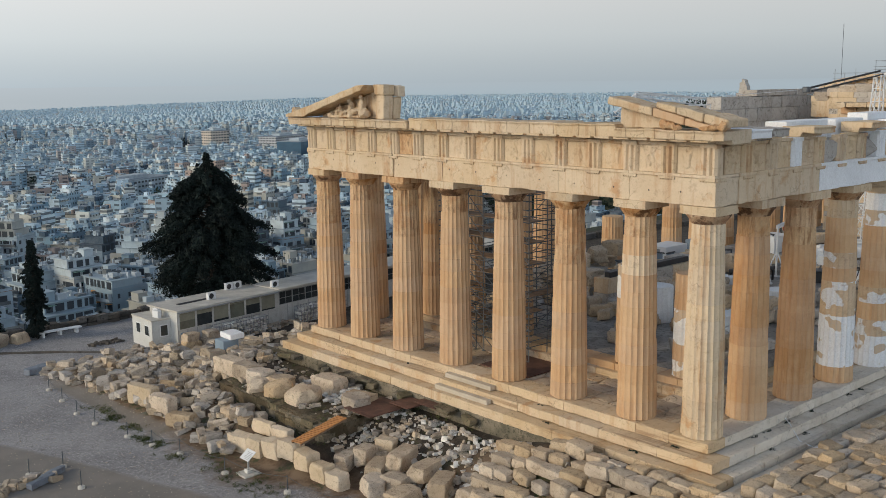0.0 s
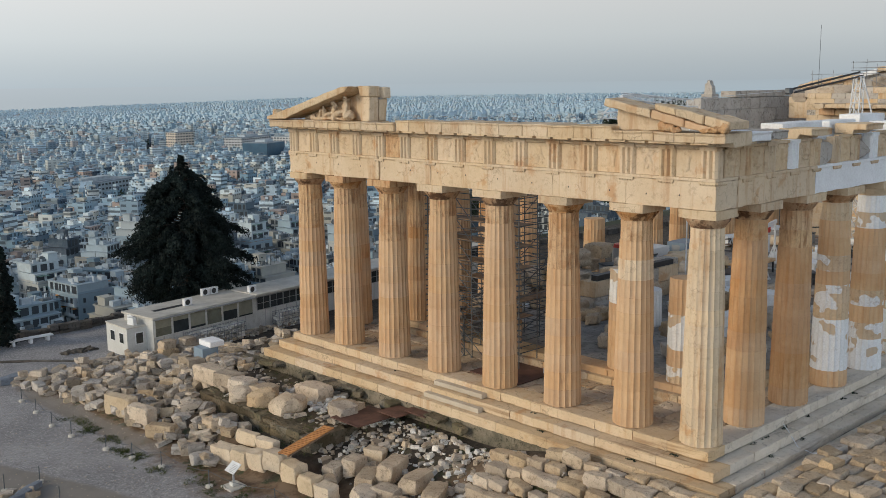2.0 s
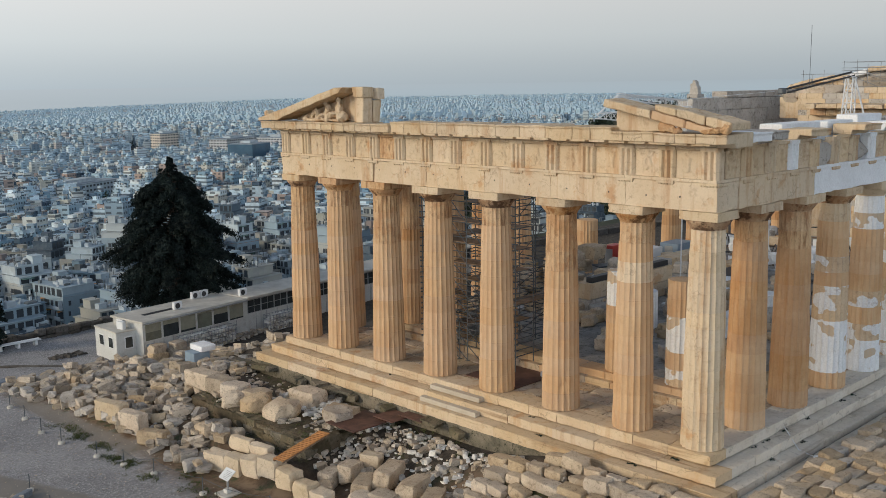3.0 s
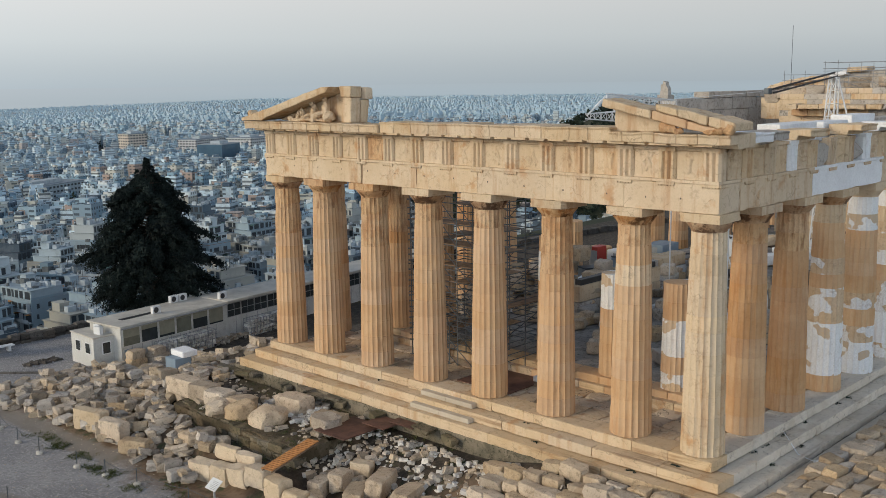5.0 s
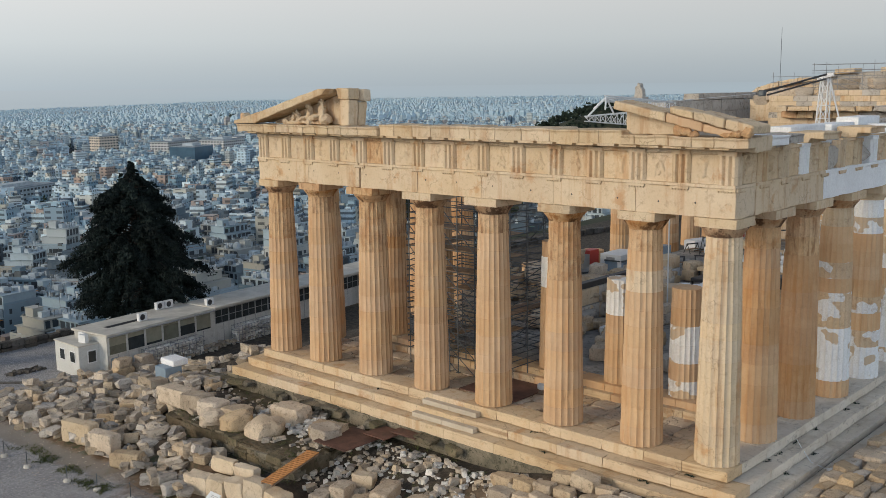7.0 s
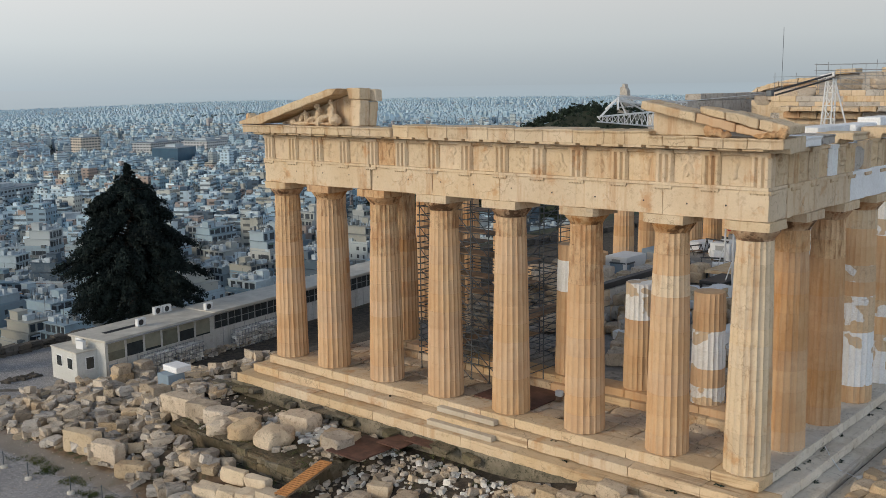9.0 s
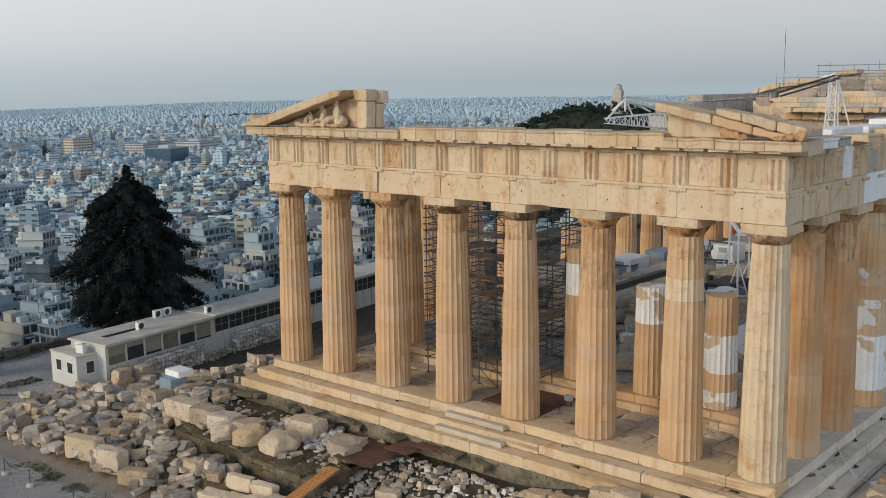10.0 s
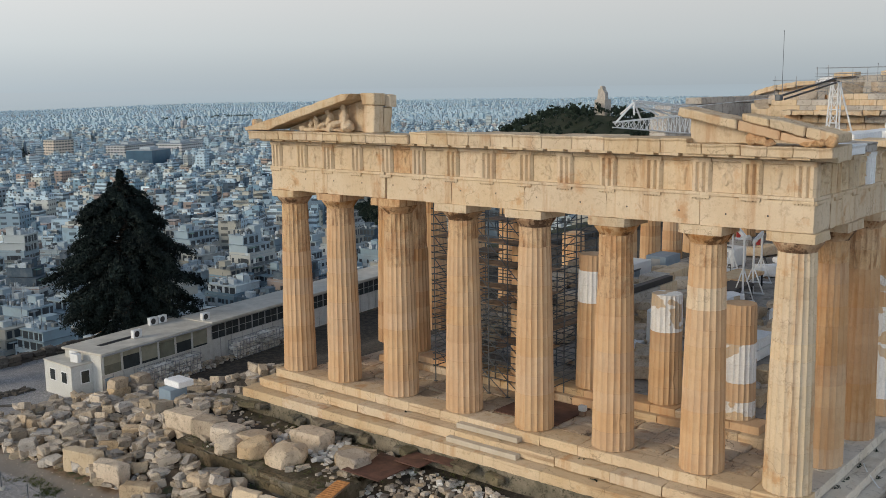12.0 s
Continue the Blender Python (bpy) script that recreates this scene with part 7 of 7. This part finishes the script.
def apartment(kind):
    """Parts of one block of flats, its base at z = 0: walls, glazed fronts behind balconies, set-back top floors, roof clutter."""
    r2 = random.Random(900 + kind)
    w, d, fl = r2.uniform(10, 17), r2.uniform(10, 15), r2.randint(3, 7)
    sh = 3.05
    h = fl * sh + 0.6
    wall_b, roof_b, ph, wn_b, bal, awn, clut = (bmesh.new() for _ in range(7))
    flat_box(wall_b, (-w / 2, -d / 2, -8), (w / 2, d / 2, h))

    def parapet(x0, y0, x1, y1, z, hh=0.8):
        flat_box(roof_b, (x0 - 0.1, y0 - 0.1, z + 0.002), (x1 + 0.1, y1 + 0.1, z + 0.12))
        for lo, hi in (((x0, y0), (x1, y0 + 0.22)), ((x0, y1 - 0.22), (x1, y1)), ((x0, y0 + 0.22), (x0 + 0.22, y1 - 0.22)), ((x1 - 0.22, y0 + 0.22), (x1, y1 - 0.22))):
            flat_box(wall_b, (*lo, z + 0.121), (*hi, z + hh))
    parapet(-w / 2, -d / 2, w / 2, d / 2, h)
    # one or two set-back floors, then the stair head
    x0, y0, x1, y1, z = -w / 2, -d / 2, w / 2, d / 2, h
    for _ in range(1 + kind % 2):
        back = r2.uniform(1.4, 2.6)
        x0, x1 = (x0 + r2.uniform(0, 2.5), x1 - 0.02) if r2.random() < 0.5 else (x0 + 0.02, x1 - r2.uniform(0, 2.5))
        y0, y1 = (y0 + back, y1 - 0.02) if kind % 3 else (y0 + 0.02, y1 - back)
        flat_box(ph, (x0, y0, z + 0.13), (x1, y1, z + 2.9))
        for sy, yy in ((-1, y0), (1, y1)):
            u = x0 + 0.5
            while u < x1 - 1.4:
                q = min(u + r2.uniform(1.1, 2.6), x1 - 0.4)
                flat_box(wn_b, (u, yy - 0.05, z + 0.3), (q, yy + 0.05, z + 2.45))
                u = q + r2.uniform(0.4, 1.2)
        flat_box(ph, (x0 - 0.35, y0 - 0.5, z + 2.9), (x1 + 0.35, y1 + 0.5, z + 3.08))
        if r2.random() < 0.6:
            flat_box(awn, (x0 + 0.6, y0 - 1.5, z + 2.3), (x0 + 0.6 + r2.uniform(2, 4), y0 - 0.06, z + 2.38))
        z += 3.08
    px, py = r2.uniform(x0 + 1.5, x1 - 1.5), r2.uniform(-1.5, 1.5)
    flat_box(ph, (px - 1.6, py - 1.8, z + 0.01), (px + 1.6, py + 1.6, z + 2.5))
    flat_box(ph, (px - 1.8, py - 2.0, z + 2.5), (px + 1.8, py + 1.8, z + 2.65))
    # a lower wing against one side
    if kind % 3:
        q = r2.choice((-1, 1))
        lo, hi = sorted((q * w / 2, q * (w / 2 + r2.uniform(2.5, 4.5))))
        ez = sh * r2.randint(1, fl - 1) + 0.5
        flat_box(ph, (lo, -d * 0.42, -8), (hi, d * 0.45, ez))
        flat_box(ph, (lo, -d * 0.42, ez), (hi, d * 0.45, ez + 0.15))
    solid = kind % 4
    for f in range(fl):
        zf = f * sh + 0.35
        for sy in (-1, 1):
            # glazed front: openings of uneven width, broken by piers
            u = -w / 2 + 0.5
            while u < w / 2 - 1.2:
                q = min(u + r2.choice((0.8, 1.1, 1.3, 1.8, 2.8)), w / 2 - 0.4)
                low = 0.15 if r2.random() < 0.6 else 0.95
                flat_box(wn_b, (u, sy * d / 2 - 0.06, zf + low), (q, sy * d / 2 + 0.06, zf + 2.1))
                u = q + r2.uniform(0.35, 1.3)
            if f and (kind + (sy > 0)) % 5:
                ya, yb = sorted((sy * (d / 2 + 0.07), sy * (d / 2 + 1.5)))
                xa, xb = (-w / 2 + 0.1, w / 2 - 0.1) if solid < 3 else (-w / 2 + 0.2, w * 0.1)
                flat_box(bal, (xa, ya, zf - 0.12), (xb, yb, zf + 0.03))
                yr = sy * (d / 2 + 1.46)
                flat_box(bal if solid % 2 == 0 else clut, (xa, yr - 0.04, zf + 0.031), (xb, yr + 0.04, zf + 0.95))
                for k in range(r2.randint(0, 2)):
                    u = r2.uniform(xa, xb - 2.5)
                    flat_box(awn, (u, ya + 0.05, zf + 2.3), (u + r2.uniform(1.6, 2.5), yb, zf + 2.36))
                for k in range(2):
                    u = r2.uniform(xa, xb)
                    flat_box(bal, (u - 0.1, ya, zf + 0.031), (u + 0.1, yb - 0.1, zf + 2.6))
        if f and kind % 3 != 2:
            xa, xb = sorted((-(w / 2 + 0.07), -(w / 2 + 1.2)))
            flat_box(bal, (xa, -d * 0.4, zf - 0.12), (xb, d * 0.25, zf + 0.03))
            flat_box(clut if kind % 2 else bal, (xa, -d * 0.4, zf + 0.031), (xa + 0.08, d * 0.25, zf + 0.95))
            flat_box(wn_b, (-w / 2 - 0.065, -d * 0.36, zf + 0.1), (-w / 2 + 0.05, -d * 0.05, zf + 2.3))
        for sx in (-1, 1):
            if (kind + (sx > 0)) % 4:
                for k in range(int(d / 3.6)):
                    if r2.random() < 0.85:
                        y = -d / 2 + (k + 0.5) * d / int(d / 3.6) + r2.uniform(-0.4, 0.4)
                        ww = r2.uniform(0.35, 0.8)
                        flat_box(wn_b, (sx * w / 2 - 0.06, y - ww, zf + 0.8), (sx * w / 2 + 0.06, y + ww, zf + 2.2))
    for i in range(r2.randint(26, 40)):
        x, y, q = r2.uniform(-0.46, 0.46) * w, r2.uniform(-0.46, 0.46) * d, r2.choice((0.2, 0.3, 0.5, 0.8, 1.3))
        inside = x0 < x < x1 and y0 < y < y1
        zz = z if inside else h + 0.12
        flat_box((clut, bal, bal)[i % 3], (x - q, y - q * 0.7, zz), (x + q, y + q * 0.7, zz + r2.uniform(0.4, 1.7)))
    for i in range(4):
        x, y = r2.uniform(x0, x1), r2.uniform(y0, y1)
        flat_box(clut, (x - 0.05, y - 0.05, z), (x + 0.05, y + 0.05, z + r2.uniform(2, 5)))
    out = {"outer_wall": (wall_b, CITY_NEAR), "roof": (roof_b, TILE_ROOF if kind % 9 == 4 else ROOF_NEAR), "penthouse": (ph, CITY_NEAR), "glazing": (wn_b, GLASS_FAR),
           "balcony": (bal, SLAB), "roof_clutter": (clut, AWNING), "awning": (awn, CLOTH[kind % 4])}
    meshes = {}
    for key, (b, m) in out.items():
        if not b.verts:
            flat_box(b, (-1, -1, h + 0.13), (0, 0, h + 1))
        me1 = bpy.data.meshes.new(key)
        b.to_mesh(me1)
        b.free()
        me1.materials.append(m)
        meshes[key] = me1
    return meshes, w, d, h


KINDS = [apartment(k) for k in range(24)]


def sector(x, y):
    """Whether a place can come into view at all."""
    a = math.degrees(math.atan2(y + 20, x + 36))
    return 8 < a < 84


OFFICES = [(769, 1241, 78, 30, 30, 25), (682, 1067, 44, 36, 31, 25), (800, 1168, 51, 42, 32, 20), (823, 1111, 40, 30, 21, 15), (348, 844, 92, 30, 16, 28), (1071, 1465, 121, 30, 16, 18), (687, 1292, 32, 22, 39, 10), (257, 537, 22, 18, 14, -18)]


def blocked(x, y):
    if math.hypot((x - 1668) / 3.2, y - 2326) < 60:
        return True
    if any(math.hypot(x - o[0], y - o[1]) < o[2] * 0.55 for o in OFFICES):
        return True
    return math.hypot((x - 560) / 1.25, y - 350) < 168


near_spots, far_spots, parks = [], [], []
# the street grid turns from quarter to quarter
cell = 13.8
for i in range(-17, 360):
    for j in range(-2, 360):
        bx0, by0 = i * cell, j * cell
        q = (int(bx0 // 330), int(by0 // 330))
        qr = random.Random(q[0] * 131 + q[1] * 17 + 5)
        turn = qr.uniform(-35, 35)
        cx, cy = (q[0] + 0.5) * 330, (q[1] + 0.5) * 330
        dx, dy = bx0 - cx, by0 - cy
        c, s = math.cos(radians(turn)), math.sin(radians(turn))
        x, y = cx + dx * c - dy * s + crng.uniform(-2, 2), cy + dx * s + dy * c + crng.uniform(-2, 2)
        r = math.hypot(x, y - 20)
        if r > 4790 or y < 132 + 0.07 * x or not sector(x, y) or blocked(x, y):
            continue
        if i % 6 == 0 or j % 4 == 0 or crng.random() < 0.03:
            if crng.random() < 0.10 and 520 < r < 2300:
                parks.append((x, y, turn, r))
            continue
        (near_spots if r < 520 else far_spots).append((x, y, turn + crng.choice([0, 90]), r))
near_spots.sort(key=lambda p: p[3])
names = list(KINDS[0][0])
for k, (x, y, turn, r) in enumerate(near_spots[:300]):
    meshes, w, d, h = KINDS[crng.randrange(len(KINDS))]
    root = tagged(group_root("apartment_building", (x, y, ground_z(x, y) - 1)), "pale concrete apartment building with balconies and flat roof", "building", "city apartment buildings")
    root.rotation_euler.z = radians(turn)
    root.scale = (crng.uniform(0.85, 1.05), crng.uniform(0.85, 1.05), crng.uniform(0.8, 1.15))
    for key in names:
        ob = piece(key, meshes[key], root, Matrix())
        if key in ("glazing", "balcony", "roof_clutter", "penthouse", "awning"):
            ob["kind"] = "stuff"
far_spots = near_spots[300:] + far_spots

vs, fs, mi = [], [], []


def add_box(cx, cy, z0, z1, w, d, c, s):
    k = len(vs)
    far = math.hypot(cx, cy)
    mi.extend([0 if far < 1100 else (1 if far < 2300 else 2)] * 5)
    for zz in (z0, z1):
        for ux, uy in ((-w, -d), (w, -d), (w, d), (-w, d)):
            vs.append((cx + ux * c - uy * s, cy + ux * s + uy * c, zz))
    fs.extend([(k + 4, k + 5, k + 6, k + 7), (k, k + 1, k + 5, k + 4), (k + 1, k + 2, k + 6, k + 5), (k + 2, k + 3, k + 7, k + 6), (k + 3, k, k + 4, k + 7)])


trees = [(x, y, ground_z(x, y)) for x, y, turn, r in parks]
for x, y, turn, r in far_spots:
    g = ground_z(x, y)
    if crng.random() < 0.05:
        if r < 2300:
            trees.append((x, y, g))
        continue
    c, s = math.cos(radians(turn)), math.sin(radians(turn))
    w, d, h = crng.uniform(3.6, 6.6), crng.uniform(3.6, 6.6), crng.choice([7, 9, 11, 13, 14, 15, 16, 17, 18, 19, 21, 24])
    # farthest boxes are shrunk and flattened so that they blend as in haze
    if r > 2500:
        far = min(1.0, (r - 2500) / 900)
        if crng.random() < 0.35 * far:
            continue
        w, d, h = w * (1 - 0.35 * far), d * (1 - 0.35 * far), h * (1 - 0.62 * far)
    if crng.random() < 0.006:
        h *= crng.uniform(1.3, 1.7)
    add_box(x, y, g - 6, g + h, w, d, c, s)

    def local(u, v, z0, z1, hw, hd):
        add_box(x + u * c - v * s, y + u * s + v * c, z0, z1, hw, hd, c, s)
    if r < 2600:
        ux, uy = crng.uniform(-1.5, 1.5), crng.uniform(-1.5, 1.5)
        pw, pd = w * crng.uniform(0.4, 0.85), d * crng.uniform(0.4, 0.85)
        local(ux, uy, g + h, g + h + 2.8, pw, pd)
        if crng.random() < 0.6:
            local(ux + crng.uniform(-2, 2), uy + crng.uniform(-2, 2), g + h, g + h + 5.0, crng.uniform(1.0, 2.2), crng.uniform(1.0, 2.2))
    if r < 1250:
        # lower neighbours against the walls
        for _ in range(3):
            local(crng.choice((-1, 1)) * w * crng.uniform(0.5, 1.1), crng.choice((-1, 1)) * d * crng.uniform(0.5, 1.1), g - 6, g + h * crng.uniform(0.3, 0.9), crng.uniform(1.5, 4.0), crng.uniform(1.5, 4.0))
        # balcony slabs on the two sides that face the rock
        long_side, end_side = r < 800 and crng.random() < 0.6, r < 800 and crng.random() < 0.35
        for f in range(1, int(h / 3.2) + 1):
            z = g + 3.2 * f
            if long_side:
                local(crng.uniform(-0.15, 0.15) * w, -d - 0.6, z - 0.1, z + crng.choice((0.1, 0.8)), w * crng.uniform(0.5, 0.95), 0.6)
            if end_side:
                local(-w - 0.5, crng.uniform(-0.15, 0.15) * d, z - 0.1, z + crng.choice((0.1, 0.8)), 0.5, d * crng.uniform(0.4, 0.9))
    if r < 1700:
        for _ in range(12 if r < 900 else 6):
            local(crng.uniform(-0.9, 0.9) * w, crng.uniform(-0.9, 0.9) * d, g + h + 0.01, g + h + crng.choice((0.5, 0.9, 1.4, 2.3)), crng.choice((0.3, 0.5, 0.9, 1.6)), crng.choice((0.3, 0.5, 0.9, 1.6)))
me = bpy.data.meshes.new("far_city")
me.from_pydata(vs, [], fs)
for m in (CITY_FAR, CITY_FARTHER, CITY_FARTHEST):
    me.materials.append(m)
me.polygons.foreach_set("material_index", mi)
tagged(new("far_city", me), "dense city of flat-roofed blocks, tinted paler with painted haze towards the horizon", "city", kind="stuff")

# large office blocks that stand out of the city


def office(place, w, d, h, turn, mat, label, bands=True):
    o = tagged(group_root("office_block", place), label, "building")
    o.rotation_euler.z = radians(turn)
    part("outer_wall", box((-w / 2, -d / 2, -6), (w / 2, d / 2, h)), mat, o)
    part("roof", box((-w / 2 - 0.3, -d / 2 - 0.3, h + 0.01), (w / 2 + 0.3, d / 2 + 0.3, h + 0.8)), ROOF_NEAR, o)
    part("plant_room", box((-w * 0.2, -d * 0.2, h + 0.81), (w * 0.25, d * 0.2, h + 4)), SLAB, o)
    if bands:
        k = int(h / 3.6)
        for f in range(k):
            z = 1.2 + f * h / k
            part("window_band", box((-w / 2 - 0.15, -d / 2 - 0.15, z), (w / 2 + 0.15, d / 2 + 0.15, z + 1.7)), GLASS_FAR, o)
        for i in range(int(w / 5)):
            x = -w / 2 + 5 * (i + 0.5)
            part("fin", box((x - 0.9, -d / 2 - 0.3, 0), (x + 0.9, -d / 2 - 0.152, h - 0.5)), mat, o)
        for i in range(int(d / 5)):
            y = -d / 2 + 5 * (i + 0.5)
            for q in (-1, 1):
                part("fin", box((q * w / 2 - 0.3 if q < 0 else w / 2 + 0.152, y - 0.9, 0), (-w / 2 - 0.152 if q < 0 else w / 2 + 0.3, y + 0.9, h - 0.5)), mat, o)
    return o


OFFICE = plain("office_concrete", (0.50, 0.52, 0.53), 0.8, 0.0, 0.1, 0.05)
BEIGE = plain("cream_render", (0.56, 0.51, 0.44), 0.85, 0.0, 0.1, 0.05)
PALE_BLUE = plain("pale_blue_cladding", (0.36, 0.45, 0.51), 0.6, 0.0, 0.12, 0.05)
BLUE_GLASS = plain("blue_glass_front", (0.06, 0.12, 0.18), 0.2, 0.0, 0.2, 0.05)
looks = [(OFFICE, "long pale office block with window bands", True), (BLUE_GLASS, "dark blue glass office block", False), (OFFICE, "pale grey office block with window bands", True),
         (BLUE_GLASS, "blue glass office block", True), (PALE_BLUE, "long low blue-grey modern building", True), (OFFICE, "long low pale office row", True),
         (BEIGE, "beige and white residential tower", True), (BEIGE, "cream school building with two dark window rows", True)]
for (x, y, w, d, h, t), (m, lab, bands) in zip(OFFICES, looks):
    office((x, y, ground_z(x, y)), w, d, h, t, m, lab, bands)
# far woods and parks, hill wood
spr = []
for x, y, g in trees:
    for _ in range(4):
        spr.append((x + crng.uniform(-8, 8), y + crng.uniform(-8, 8), g + crng.uniform(4, 11), crng.uniform(-1, 1), crng.uniform(-1, 1), 5.0))
for _ in range(260):
    x, y = 1668 + crng.uniform(-190, 190), 2326 + crng.uniform(-60, 60)
    for _ in range(3):
        spr.append((x + crng.uniform(-6, 6), y + crng.uniform(-6, 6), ground_z(x, y) + crng.uniform(4, 16), crng.uniform(-1, 1), crng.uniform(-1, 1), 7.0))
pk = leaf_cloud("street_trees", spr, 1.9, LEAF_FAR, None, 12, 0.1, 5)
tagged(pk, "dark green tree clumps between the city blocks", "trees", kind="stuff")
spr = []
for _ in range(2600):
    a, r = crng.uniform(0, 6.283), 166 * math.sqrt(crng.random())
    x, y = 560 + 1.25 * r * math.cos(a), 350 + r * math.sin(a)
    g = ground_z(x, y)
    hgt = crng.uniform(2.5, 6.5)
    for k in range(4):
        spr.append((x + crng.uniform(-2.5, 2.5), y + crng.uniform(-2.5, 2.5), g + hgt * (0.35 + 0.2 * k), crng.uniform(-1, 1), crng.uniform(-1, 1), 2.6))
hw = leaf_cloud("hill_wood", spr, 1.0, LEAF_FAR, None, 13, 0.1, 10)
tagged(hw, "dark green pine wood on the rounded hill", "trees", kind="stuff")
mon = tagged(group_root("hill_monument", (540, 331, -6)), "ruined pale marble monument on the wooded hill", "monument")
part("base", box((-4, -4, 0), (4, 4, 13), 0.2), MARBLE_GREY, mon)
part("shaft", prism([(-3.0, 13), (3.4, 13), (2.6, 17), (2.7, 19.5), (1.2, 20.2), (0.9, 22), (-0.8, 21.4), (-1.4, 19), (-2.6, 17.5)], -2, 2, "x", bevel=0.1), MARBLE_GREY, mon)

# ---- sea at the horizon: a glowing upright strip far behind the city, haze put into its colour ----
m, n, l, bsdf = base_material("glowing_sea_haze")
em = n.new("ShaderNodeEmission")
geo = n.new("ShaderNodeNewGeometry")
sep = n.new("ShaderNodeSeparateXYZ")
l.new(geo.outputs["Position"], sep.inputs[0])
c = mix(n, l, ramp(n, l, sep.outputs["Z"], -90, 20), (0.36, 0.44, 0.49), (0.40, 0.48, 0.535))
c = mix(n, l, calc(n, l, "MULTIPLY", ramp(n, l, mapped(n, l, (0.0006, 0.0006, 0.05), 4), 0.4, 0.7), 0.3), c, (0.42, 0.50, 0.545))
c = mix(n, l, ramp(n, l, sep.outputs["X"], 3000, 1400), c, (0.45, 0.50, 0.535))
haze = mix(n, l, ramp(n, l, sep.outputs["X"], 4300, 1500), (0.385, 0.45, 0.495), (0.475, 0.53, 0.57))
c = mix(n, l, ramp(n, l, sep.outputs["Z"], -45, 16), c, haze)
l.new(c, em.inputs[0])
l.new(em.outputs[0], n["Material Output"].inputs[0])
n.remove(bsdf)
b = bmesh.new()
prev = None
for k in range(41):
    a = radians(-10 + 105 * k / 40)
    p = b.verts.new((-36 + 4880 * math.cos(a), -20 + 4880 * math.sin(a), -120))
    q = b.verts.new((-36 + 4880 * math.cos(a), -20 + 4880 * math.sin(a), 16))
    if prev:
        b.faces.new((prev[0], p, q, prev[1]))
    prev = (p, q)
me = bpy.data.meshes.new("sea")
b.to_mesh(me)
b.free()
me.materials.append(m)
tagged(new("sea", me), "glowing backdrop strip coloured as hazy blue-grey sea beyond the city", "sea", kind="structure")
